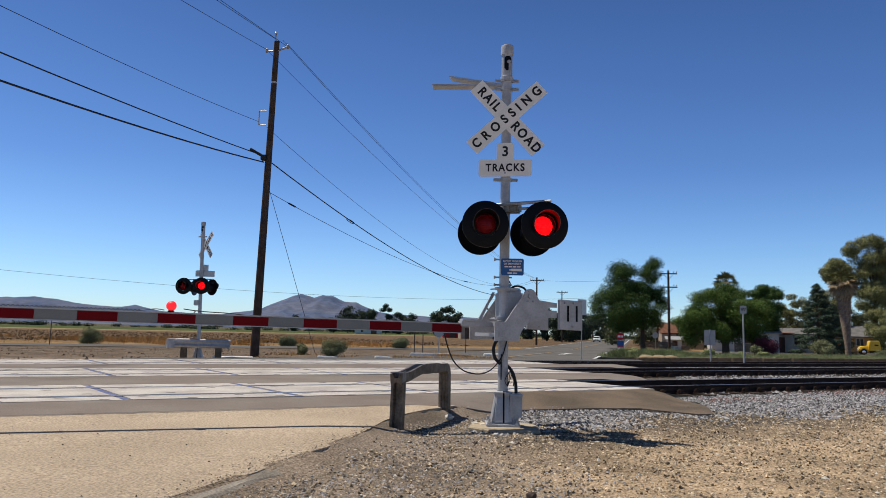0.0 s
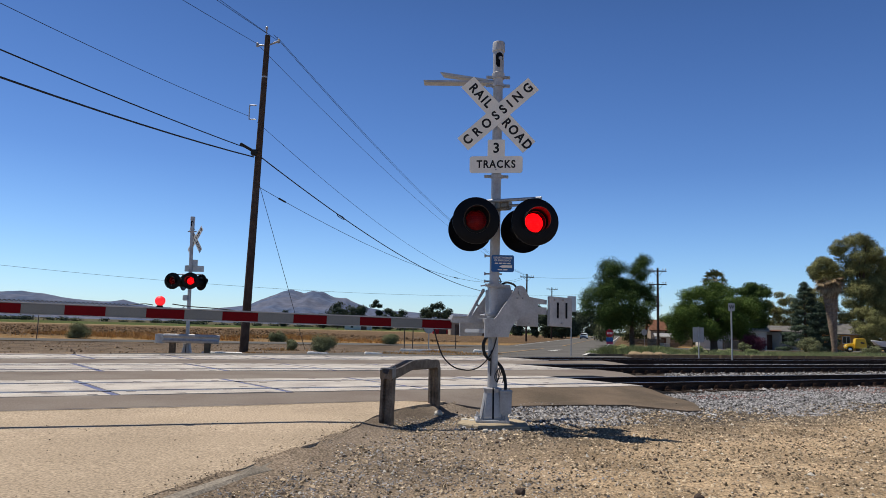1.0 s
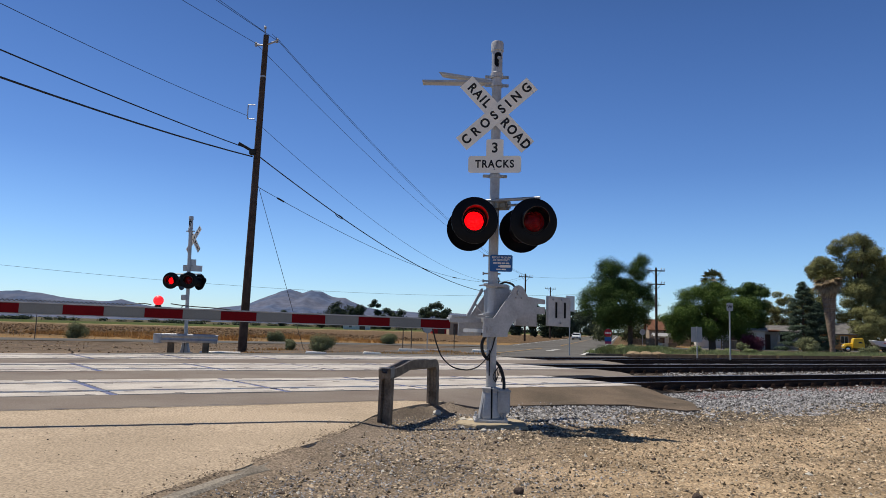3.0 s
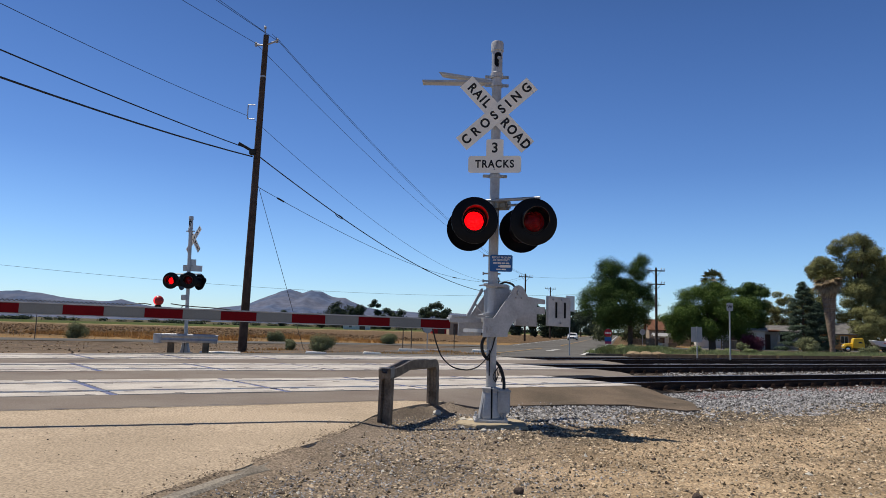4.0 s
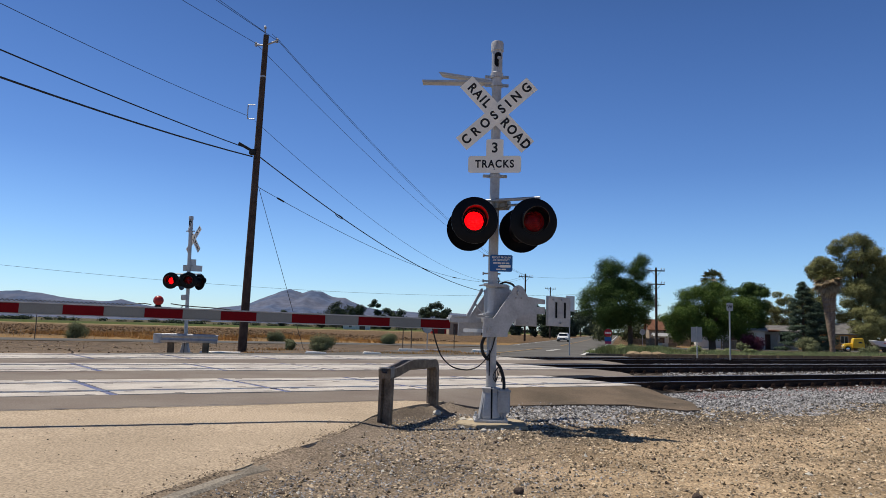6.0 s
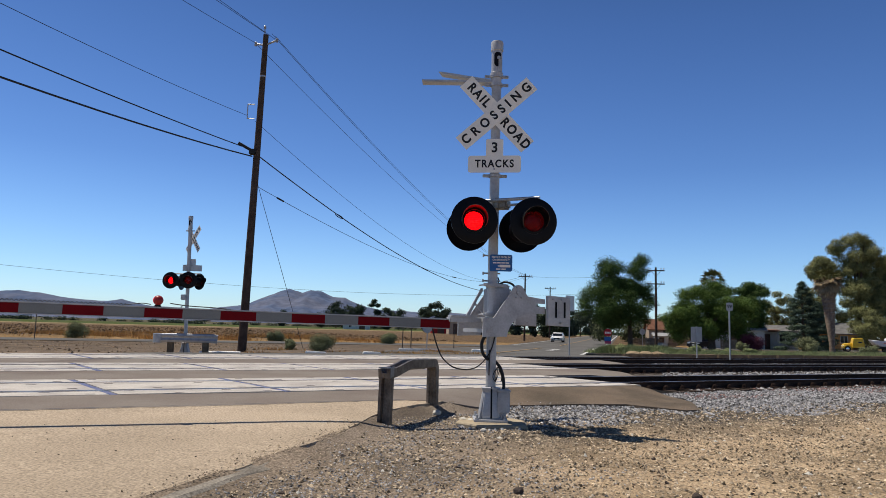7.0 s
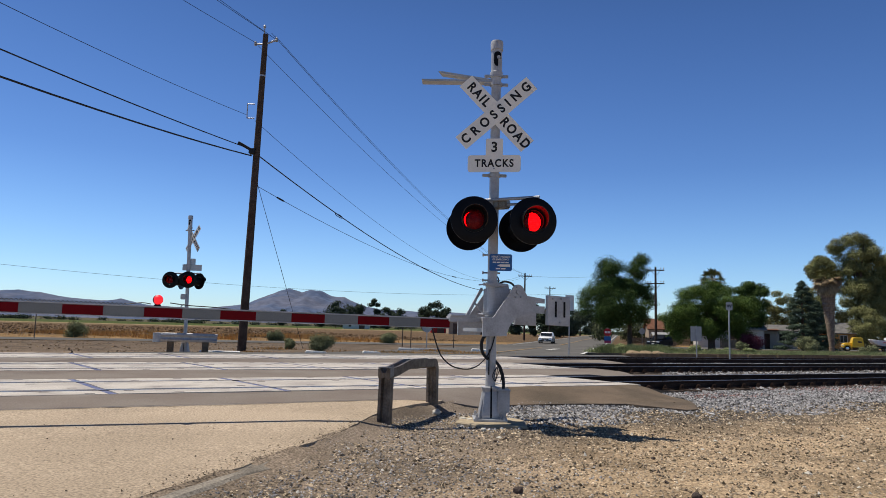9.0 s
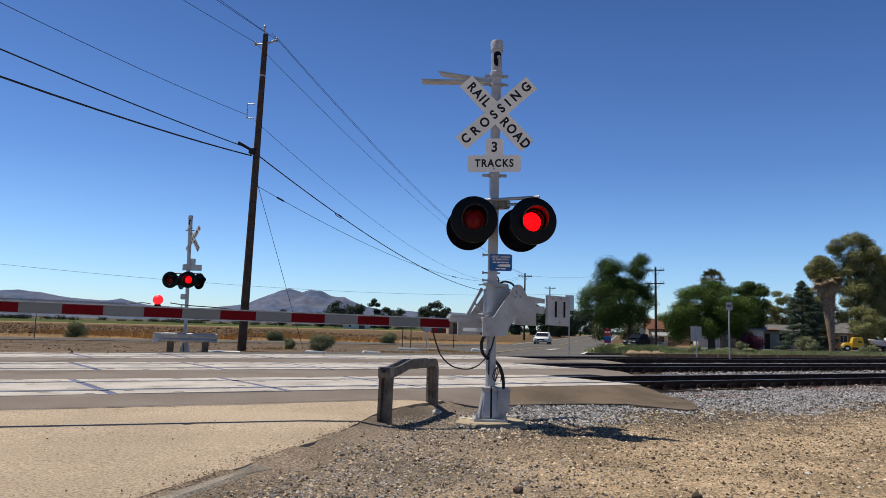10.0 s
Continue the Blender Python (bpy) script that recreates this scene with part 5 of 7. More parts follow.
def palm(at, height, trunk, seed, label, fronds=46, reach=1.7, skirt=26, lean=0.0):
    t = thing("palm_tree", Matrix.Translation(at) @ Matrix.Rotation(radians(lean), 4, "Y"), label, "palm", "palms")
    bm = bmesh.new()
    prof = [(trunk * 0.5, -0.3), (trunk * 0.45, 0.5)]
    for i in range(16):
        z = 0.5 + (height - 0.7) * i / 15
        w = trunk * (0.42 + 0.93 * (i / 15) ** 1.15)
        prof += [(w, z), (w * 0.9, z + 0.12)]
    lathe(bm, prof, 14)
    part("trunk", bm, PALM_BARK, t, "shaggy palm trunk wrapped in dead leaf bases", None, True)
    r = random.Random(seed)

    def fan(count, mat, nm, lo, hi, size):
        vs, fs = [], []
        for i in range(count):
            a, e = r.uniform(0, 6.28), radians(r.uniform(lo, hi))
            d = Vector((math.cos(a) * math.cos(e), math.sin(a) * math.cos(e), math.sin(e)))
            hub = Vector((0, 0, height)) + d * size * r.uniform(0.5, 0.75)
            s = d.cross(Vector((0, 0, 1))).normalized()
            for k in range(11):
                u = radians(-75 + 15 * k)
                q = (d * math.cos(u) + s * math.sin(u)).normalized()
                tip = hub + q * size * r.uniform(0.35, 0.6) - Vector((0, 0, size * r.uniform(0.1, 0.35)))
                w = q.cross(d.cross(s)).normalized() * size * 0.045
                b = len(vs)
                vs += [hub, hub + (tip - hub) * 0.55 + w, tip, hub + (tip - hub) * 0.55 - w]
                fs.append((b, b + 1, b + 2, b + 3))
            b = len(vs)
            o = Vector((0, 0, height))
            vs += [o + s * 0.03, o - s * 0.03, hub - s * 0.03, hub + s * 0.03]
            fs.append((b, b + 1, b + 2, b + 3))
        me = mesh_of(nm, vs, fs, [mat])
        ob = new(nm, me)
        ob.parent = t
    fan(fronds, FROND, "frond", 10, 88, reach)
    fan(skirt, FROND_DEAD, "dead_frond", -82, 20, reach)


palm(Vector((45.1, 80.5, -0.45)), 8.3, 0.7, 31, "fan palm with a thick shaggy trunk and dead fronds", reach=1.6, fronds=34, skirt=120, lean=-2.4)
palm(Vector((34.4, 88.0, -0.5)), 8.5, 0.3, 32, "fan palm that rises behind the pepper tree", reach=1.6)


def bush(at, size, mat, count, leaf, label, seed, name="bush", cat="bush", group="bushes"):
    t = thing(name, Matrix.Translation(at), label, cat, group)
    r = random.Random(seed)
    cs = clumps(r, 9, (size[0] * 0.6, size[1] * 0.6, size[2] * 0.28), (0, 0, size[2] * 0.45), min(size) * 0.45)
    cs = [(c[0], c[1], max(c[2], 0.1), c[3], c[4], c[5]) for c in cs]
    bm = bmesh.new()
    for i in range(7):
        c = cs[i]
        tube(bm, (0, 0, -0.05), c[:3], 0.025, 0.008, 6)
    part("stem", bm, BARK, t)
    v, f = leaves([c[:3] for c in cs], [c[3:] for c in cs], count, leaf, seed, -0.3, 0.3)
    v[:, 2] = np.maximum(v[:, 2], -0.02)
    leaf_part("foliage", t, mat, v, f)
    return t


def on(x, y):
    return Vector((x, y, gz(x, y)))


for i, (x, y, sx, sz) in enumerate(((-31.0, 59.5, 1.5, 1.25), (-6.0, 35.6, 0.85, 1.0), (-5.0, 67.0, 1.6, 1.2), (-15.4, 66.0, 1.2, 1.0), (-8.0, 37.5, 0.5, 0.7))):
    bush(on(x, y), (sx, sx, sz), LEAF_SAGE, 15000, 0.024 if y < 40 else 0.035, "grey-green sage bush on the dry verge", 40 + i)
bush(on(32.4, 73.0), (1.9, 1.6, 1.9), LEAF_PURPLE, 8000, 0.06, "dark purple-leaved plum bush by the house", 50)
bush(on(41.0, 78.0), (1.5, 1.4, 1.7), LEAF_SAGE, 6000, 0.06, "green shrub in a front yard", 51)
bush(on(30.4, 71.0), (0.9, 0.9, 1.0), LEAF_SAGE, 1200, 0.08, "low green shrub in a front yard", 52)
for i, (x, y) in enumerate(((38.0, 71.5), (40.5, 66.0))):
    bush(on(x, y), (1.1, 1.0, 1.0), LEAF_SAGE, 3500, 0.055, "olive-green shrub at the edge of the yards", 53 + i)


for i, (s, n, sx, sz) in enumerate(((30.2, 33.4, 0.8, 0.6), (31.8, 33.2, 0.8, 0.5), (33.5, 33.8, 0.9, 0.5), (36.6, 33.0, 0.8, 0.65), (39.0, 33.0, 0.7, 0.5), (43.0, 34.0, 0.9, 0.5))):
    p = along(s, n)
    bush(on(p.x, p.y), (sx, sx * 0.9, sz), LEAF_GRASS, 10000, 0.028, "soft grey-green weed clump on the verge", 70 + i)


# grass verge beyond the rails
def verge(name, area, count, h, mat, label, seed, kind="stuff", bare=-9.0):
    """Blades of grass over an area given as (s0, s1, n0, n1)."""
    r = np.random.default_rng(seed)
    s0, s1, n0, n1 = area
    s, n = r.uniform(s0, s1, count), r.uniform(n0, n1, count)
    patch = 0.5 + 0.5 * np.sin(s * 1.7 + 2 * np.sin(n)) * np.sin(n * 2.3 + s * 0.6)
    coarse = np.sin(s * 0.31 + 1.7 * np.sin(n * 0.25)) + np.sin(s * 0.83 + n * 0.5) * 0.7 + r.normal(0, 0.35, count)
    keep = (patch > r.random(count) * 0.75) & (coarse > bare)
    s, n, patch = s[keep], n[keep], patch[keep]
    x, y = S_DIR.x * s + N_DIR.x * n, S_DIR.y * s + N_DIR.y * n
    z = np.interp(n, [p[0] for p in GROUND], [p[1] for p in GROUND])
    k = len(s)
    hh = h * (0.4 + 0.8 * r.random(k)) * (0.5 + 0.7 * patch)
    a = r.uniform(0, 6.28, k)
    wx, wy = 0.016 * (1 + h) * np.cos(a), 0.016 * (1 + h) * np.sin(a)
    lx, ly = r.normal(0, 0.35, k) * hh, r.normal(0, 0.35, k) * hh
    v = np.stack([np.stack([x - wx, y - wy, z - 0.02], 1), np.stack([x + wx, y + wy, z - 0.02], 1), np.stack([x + lx, y + ly, z + hh], 1)], axis=1).reshape(-1, 3)
    f = np.arange(3 * k).reshape(-1, 3)
    me = bpy.data.meshes.new(name)
    me.from_pydata(v.tolist(), [], f.tolist())
    me.materials.append(mat)
    tagged(new(name, me), label, "grass", kind=kind)


verge("grass_verge", (29.4, 66, 28.5, 36), 90000, 0.32, LEAF_GRASS, "rank green grass between the rails and the road", 61)
verge("tall_grass", (29.4, 34.5, 32.0, 34.8), 34000, 0.5, LEAF_GRASS, "tall soft green grass at the street corner", 64)
verge("dry_grass", (-75, 30, 64.6, 92), 120000, 0.5, LEAF_DRY, "tall dry orange grass in patches along the field", 62, bare=0.45)
verge("dry_grass", (6.5, 19, 28, 37), 22000, 0.15, LEAF_DRY, "dry orange grass tufts by the far signal", 63, bare=0.3)

# far tree lines
def far_trees():
    r = random.Random(9)
    rows = []
    for u, d, h, w in ((575, 330, 8, 9), (600, 330, 14, 10), (620, 330, 12, 9), (640, 330, 12, 8), (667, 330, 16, 6), (690, 330, 11, 8), (710, 330, 11, 8), (755, 260, 11, 7), (775, 260, 12, 7), (790, 260, 10, 6), (505, 420, 11, 8), (950, 180, 9, 6), (975, 175, 7, 7), (995, 170, 9, 7),
                       (1010, 230, 8, 9), (1030, 250, 10, 8), (1045, 300, 12, 9), (1062, 320, 10, 8), (1180, 140, 5, 5), (1160, 130, 4, 5), (915, 220, 7, 6), (880, 260, 7, 6)):
        x = (u - 784) / 1230 * d * 1.0
        t = thing("tree", Matrix.Translation((x, d, -0.5)), "far dark green tree at the edge of the fields", "tree", "far trees")
        bm = bmesh.new()
        tube(bm, (0, 0, -0.2), (0.2, 0, h * 0.6), 0.3, 0.15, 8)
        part("trunk", bm, BARK, t)
        cs = clumps(r, 16, (w * 0.42, w * 0.42, h * 0.38), (0, 0, h * 0.48), w * 0.24)
        v, f = leaves([c[:3] for c in cs], [c[3:] for c in cs], 4200, 0.32, int(u), 0.3, 0.3)
        leaf_part("crown", t, LEAF_DARK, v, f)


far_trees()


def far_hedge():
    """Low scrub that lines the far side of the fields."""
    r = np.random.default_rng(5)
    cs, rs = [], []
    for i in range(150):
        x = -420 + 5.0 * i + r.normal(0, 2)
        y = 430 + 40 * math.sin(i * 0.3) + r.normal(0, 8)
        h = 1.0 + 1.6 * r.random() ** 2
        cs.append((x, y, h * 0.4 - 0.5)), rs.append((4.5, 3, h))
    v, f = leaves(cs, rs, 26000, 0.5, 6, 0, 0.2)
    me = bpy.data.meshes.new("far_hedge")
    me.from_pydata(v.tolist(), [], f.tolist())
    me.materials.append(LEAF_DARK)
    tagged(new("far_hedge", me), "long dark line of far scrub and hedges", "hedge", kind="stuff")


far_hedge()


def back_woods():
    """Dark trees that close the view behind the yards."""
    r = np.random.default_rng(15)
    cs, rs = [], []
    for i in range(110):
        x = 30 + 1.05 * i + r.normal(0, 1.2)
        y = 128 + 0.12 * i + r.normal(0, 5)
        h = (2.3 + 2.2 * r.random() ** 2) * (1.0 if x > 58 else 0.75)
        cs.append((x, y, h * 0.8 - 0.5)), rs.append((2.2, 2, h))
    v, f = leaves(cs, rs, 60000, 0.22, 16, 0.3, 0.2)
    me = bpy.data.meshes.new("back_woods")
    me.from_pydata(v.tolist(), [], f.tolist())
    me.materials.append(LEAF_WOODS)
    tagged(new("back_woods", me), "olive-green thicket of far trees behind the yards", "woods", kind="stuff")


LEAF_WOODS = leaf_material("woods_leaf", (0.075, 0.085, 0.04), 0.45)
back_woods()

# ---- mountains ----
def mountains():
    # the haze of distance is put into this blue base colour
    HILL = material("haze_tinted_mountain", (0.078, 0.105, 0.175), 1.0, vary=0.2, scale=0.006, fine=0.03, bump=0, other=(0.115, 0.128, 0.18))
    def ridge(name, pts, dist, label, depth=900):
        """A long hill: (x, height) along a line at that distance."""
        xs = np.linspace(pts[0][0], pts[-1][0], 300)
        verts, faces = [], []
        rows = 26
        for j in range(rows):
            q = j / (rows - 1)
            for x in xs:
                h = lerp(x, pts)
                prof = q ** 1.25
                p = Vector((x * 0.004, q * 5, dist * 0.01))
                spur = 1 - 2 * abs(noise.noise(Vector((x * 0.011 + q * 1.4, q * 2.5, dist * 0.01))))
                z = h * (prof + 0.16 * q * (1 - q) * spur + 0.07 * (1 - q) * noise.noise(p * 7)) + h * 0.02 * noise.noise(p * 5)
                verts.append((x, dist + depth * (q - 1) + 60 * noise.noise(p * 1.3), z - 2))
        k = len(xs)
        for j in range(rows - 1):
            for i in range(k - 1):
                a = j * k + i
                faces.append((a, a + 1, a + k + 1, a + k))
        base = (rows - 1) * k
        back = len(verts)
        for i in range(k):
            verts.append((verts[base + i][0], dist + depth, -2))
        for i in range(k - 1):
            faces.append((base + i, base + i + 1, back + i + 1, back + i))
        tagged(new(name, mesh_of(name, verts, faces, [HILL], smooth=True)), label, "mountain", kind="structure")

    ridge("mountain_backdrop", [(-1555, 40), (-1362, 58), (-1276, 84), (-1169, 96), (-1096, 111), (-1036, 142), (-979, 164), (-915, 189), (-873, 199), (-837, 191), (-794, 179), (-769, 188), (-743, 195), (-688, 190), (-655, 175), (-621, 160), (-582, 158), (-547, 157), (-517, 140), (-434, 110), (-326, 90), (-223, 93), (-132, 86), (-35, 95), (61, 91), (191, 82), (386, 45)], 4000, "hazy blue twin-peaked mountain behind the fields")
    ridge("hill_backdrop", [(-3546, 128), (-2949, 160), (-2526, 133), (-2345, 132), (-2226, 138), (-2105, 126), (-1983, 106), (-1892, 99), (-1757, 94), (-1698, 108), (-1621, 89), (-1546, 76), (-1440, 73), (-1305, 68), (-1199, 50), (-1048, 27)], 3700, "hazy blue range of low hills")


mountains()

# ---- loose stones ----
def scatter(area, count, seed, keep):
    r = np.random.default_rng(seed)
    s0, s1, n0, n1 = area
    s, n = r.uniform(s0, s1, count), r.uniform(n0, n1, count)
    x, y = S_DIR.x * s + N_DIR.x * n, S_DIR.y * s + N_DIR.y * n
    w = R_SIDE.x * x + R_SIDE.y * y
    k = keep(s, n, w, r)
    return x[k], y[k], s[k], n[k], w[k], r


def lie(x, y, n, w):
    """The ground's height with the shoulder's rise."""
    base = np.array([lerp(q, GROUND) for q in n])
    d = w - np.interp(n, [p[0] for p in EDGE], [p[1] for p in EDGE]) - np.array([ragged_edge(q) for q in n])
    top = np.interp(n, [p[0] for p in RISE], [p[1] for p in RISE]) - 0.03
    k = np.clip(1 - d / 0.5, 0, 1) ** 1.3
    z = np.where(n < 10.8, base + (top - base) * k, base)
    wob = np.array([0.022 * noise.noise(Vector((a, b, 0)) * 0.9) + 0.012 * noise.noise(Vector((a, b, 0)) * 4.0) - 0.012 for a, b in zip(x, y)])
    return z + np.where((n < 14), wob, 0)


RED_STONE = material("reddish_ballast", (0.27, 0.15, 0.13), 0.9, vary=0.25, scale=8, fine=60, per_object=0.5)
WHITE_STONE = material("pale_stone", (0.62, 0.58, 0.5), 0.9, vary=0.15)


def off_ramp(n, w):
    return (w > np.interp(n, [8.1, 9.7, 10.8], [1.3, 1.15, 0.4])) | (n < np.interp(w, [p[0] for p in FOOT], [p[1] for p in FOOT]) + 0.1)


# grey ballast along the near track
x, y, s, n, w, r = scatter((2.0, 22, 7.2, 11.0), 42000, 1, lambda s, n, w, r: off_ramp(n, w) & (w > -2.0) & (r.random(len(s)) < np.clip((n + 0.5 * np.sin(s * 1.3) + 0.35 * np.sin(s * 3.1) - 7.3) / 1.1, 0.03, 1)))
stones("ballast", np.stack([x, y, lie(x, y, n, w) + 0.006], 1), 0.016 + 0.024 * r.random(len(x)) ** 1.5, STONE, "grey angular ballast stones beside the track", 1)
x, y, s, n, w, r = scatter((9, 40, 9.6, 11.4), 9000, 2, lambda s, n, w, r: (w > 1.3) & (np.sin(s * 0.8) + np.sin(n * 4 + s) > r.normal(0.2, 0.6, len(s))))
stones("red_ballast", np.stack([x, y, lie(x, y, n, w) + 0.008], 1), 0.02 + 0.018 * r.random(len(x)), RED_STONE, "reddish ballast stones mixed into the grey", 2)
# ballast between the ties and beyond
x, y, s, n, w, r = scatter((6, 48, 11.0, 24.0), 42000, 3, lambda s, n, w, r: (w > 1.2))
stones("track_ballast", np.stack([x, y, lie(x, y, n, w) + 0.008], 1), 0.025 + 0.025 * r.random(len(x)), STONE, "dusty grey ballast between the ties", 3)
# tan gravel in the foreground
x, y, s, n, w, r = scatter((-2.5, 14, 2.6, 8.6), 76000, 4, lambda s, n, w, r: (w > -2.75) & (r.random(len(s)) < np.clip(1.1 - 0.35 * np.sin(s * 0.9 + n), 0.3, 1)))
stones("gravel", np.stack([x, y, lie(x, y, n, w) + 0.002], 1), 0.006 + 0.018 * r.random(len(x)) ** 2.2, PEBBLE, "tan and grey gravel scattered on the soil", 4)
x, y, s, n, w, r = scatter((-2.5, 8, 2.6, 8.9), 52000, 5, lambda s, n, w, r: (w > np.interp(n, [p[0] for p in EDGE], [p[1] for p in EDGE])) & (w < -1.2 + 0.7 * np.sin(1.7 * n) + r.normal(0, 0.45, len(s))))
stones("chippings", np.stack([x, y, lie(x, y, n, w) + 0.002], 1), 0.005 + 0.013 * r.random(len(x)) ** 2.2, STONE, "grey stone chippings along the asphalt's edge", 5)
x, y, s, n, w, r = scatter((-2.5, 16, 2.6, 9.3), 420, 6, lambda s, n, w, r: (w > -2.6))
stones("dark_clods", np.stack([x, y, lie(x, y, n, w) + 0.005], 1), 0.012 + 0.03 * r.random(len(x)) ** 3, DARK_STONE, "dark clods and cinders on the gravel", 6)
x, y, s, n, w, r = scatter((-2.5, 16, 2.6, 10.5), 700, 7, lambda s, n, w, r: (w > -2.6) & off_ramp(n, w))
stones("pale_stones", np.stack([x, y, lie(x, y, n, w) + 0.005], 1), 0.008 + 0.026 * r.random(len(x)) ** 3, WHITE_STONE, "a few pale stones on the gravel", 7)
# grit that has crept over the asphalt's edge
x, y, s, n, w, r = scatter((-6, 3, 2.6, 9.3), 60000, 9, lambda s, n, w, r: (w < np.interp(n, [p[0] for p in EDGE], [p[1] for p in EDGE]) + 0.1) & (r.random(len(s)) < np.exp(-np.abs(w - np.interp(n, [p[0] for p in EDGE], [p[1] for p in EDGE])) / 0.1)))
z = np.interp(n, [-60, 2, 5, 6.3, 8.2, 9.4], [0.02, 0.03, 0.07, 0.09, 0.125, 0.145])
stones("edge_grit", np.stack([x, y, z + 0.002], 1), 0.004 + 0.009 * r.random(len(x)) ** 2, PEBBLE, "brown grit spilled over the asphalt's edge", 9)
# crumbs on the old asphalt
x, y, s, n, w, r = scatter((-8, 2, 2.6, 8.6), 520, 8, lambda s, n, w, r: (w < -3.3))
z = np.interp(n, [-60, 2, 5, 6.3, 8.2, 9.4], [0.02, 0.03, 0.07, 0.09, 0.125, 0.145])
stones("crumbs", np.stack([x, y, z + 0.008], 1), 0.004 + 0.008 * r.random(len(x)) ** 2, DARK_STONE, "dark crumbs scattered on the asphalt", 8)
# clods of the ploughed field and of the eroded bank before it
CLOD = material("soil_clod", (0.17, 0.11, 0.065), 0.95, vary=0.3, scale=2, fine=12, per_object=0.6)
x, y, s, n, w, r = scatter((-95, 45, 77, 175), 20000, 10, lambda s, n, w, r: r.random(len(s)) < np.clip(90 / n - 0.25, 0, 1))
stones("field_clods", np.stack([x, y, np.full(len(x), -0.47)], 1), 0.1 + 0.2 * r.random(len(x)) ** 2, CLOD, "dry brown clods of the ploughed field", 10)
BANK = material("bank_clod", (0.24, 0.17, 0.11), 0.95, vary=0.3, scale=2, fine=12, per_object=0.6)
x, y, s, n, w, r = scatter((-45, 16, 27, 55), 9000, 11, lambda s, n, w, r: (w < -16.5) & (np.sin(s * 0.4 + n) + np.sin(n * 1.1) > r.normal(0.3, 0.6, len(s))))
stones("bank_clods", np.stack([x, y, np.interp(n, [p[0] for p in GROUND], [p[1] for p in GROUND]) + 0.01], 1), 0.025 + 0.06 * r.random(len(x)) ** 3, BANK, "clods and rubble on the eroded dirt bank", 11)
# single larger stones
for px, py, q in ((1.45, 4.95, 0.045), (3.35, 4.9, 0.04), (1.95, 5.35, 0.04), (0.62, 5.4, 0.04), (-0.02, 10.0, 0.06), (0.33, 9.35, 0.05), (0.42, 9.3, 0.045), (0.55, 8.5, 0.035)):
    bm = bmesh.new()
    bmesh.ops.create_icosphere(bm, subdivisions=2, radius=q)
    for v in bm.verts:
        v.co *= 1 + 0.25 * noise.noise(v.co * 30 + Vector((px, py, 0)))
        v.co.z *= 0.75
    tagged(part("stone", bm, DARK_STONE if py < 5.6 else WHITE_STONE, None, "single fist-sized stone lying on the gravel", pose(px, py, q * 0.4)), category="stone", group="loose stones")


# tar seam and the broken crack at the asphalt's edge
def seam(name, pts, width, label, seed):
    r = random.Random(seed)
    bm = bmesh.new()
    prev = None
    for i, (n, w, z) in enumerate(pts):
        n += r.uniform(-0.02, 0.02)
        half = width * r.uniform(0.3, 1.0) / 2
        p = street(n, w, z)
        a, b = bm.verts.new(p - N_DIR * half), bm.verts.new(p + N_DIR * half)
        if prev:
            bm.faces.new((prev[0], a, b, prev[1]))
        prev = (a, b)
    tagged(part(name, bm, TAR, None, label), category="road seam", kind="structure")


seam("road_seam", [(9.41, -15 + 0.08 * i, 0.158) for i in range(150)], 0.035, "dark tar seam across the asphalt", 3)

# ---- signs beyond the rails ----
def post_sign(name, at, height, r, plates, label, cat="sign", turn=0, mat=None):
    """plates: (shape, width, height, z, material, label)."""
    t = thing(name, Matrix.Translation(at) @ Matrix.Rotation(radians(turn), 4, "Z"), label, cat, "road signs")
    bm = bmesh.new()
    tube(bm, (0, 0, -0.2), (0, 0, height), r, seg=10)
    part("post", bm, mat or GALV, t, "", None, True)
    for shape, w, h, z, m, lab in plates:
        bm = bmesh.new()
        if shape == "octagon":
            o = [(w / 2 / math.cos(radians(22.5)) * math.cos(radians(22.5 + 45 * i)), h / 2 / math.cos(radians(22.5)) * math.sin(radians(22.5 + 45 * i))) for i in range(8)]
        elif shape == "round":
            o = [(w / 2 * math.cos(2 * math.pi * i / 24), h / 2 * math.sin(2 * math.pi * i / 24)) for i in range(24)]
        else:
            c = min(w, h) * 0.08
            o = [(-w / 2 + c, -h / 2), (w / 2 - c, -h / 2), (w / 2, -h / 2 + c), (w / 2, h / 2 - c), (w / 2 - c, h / 2), (-w / 2 + c, h / 2), (-w / 2, h / 2 - c), (-w / 2, -h / 2 + c)]
        prism(bm, o, 0.006)
        part("plate", bm, m, t, lab, Matrix.Translation((0, -r - 0.006, z)))
    return t


SIGN_RED = material("sign_red", (0.45, 0.012, 0.02), 0.5, vary=0.1)
SIGN_PINK = material("sign_magenta", (0.4, 0.05, 0.12), 0.5, vary=0.1)
SIGN_GREY = material("sign_grey", (0.42, 0.42, 0.41), 0.5, vary=0.1)
st = post_sign("stop_sign", on(17.1, 71.5), 2.05, 0.03, [("octagon", 0.76, 0.76, 1.6, SIGN_RED, "red stop sign octagon"), ("rect", 0.7, 0.45, 0.95, BLUE_SIGN, "blue notice board"), ("rect", 0.66, 0.28, 0.62, SIGN_PINK, "magenta notice board")], "red stop sign above blue and magenta notices", "stop sign")
bm = bmesh.new()
for i in range(4):
    box(bm, (0.1, 0.004, 0.2), (-0.22 + 0.147 * i, -0.042, 1.6))
part("text_bar", bm, SIGN_WHITE, st)
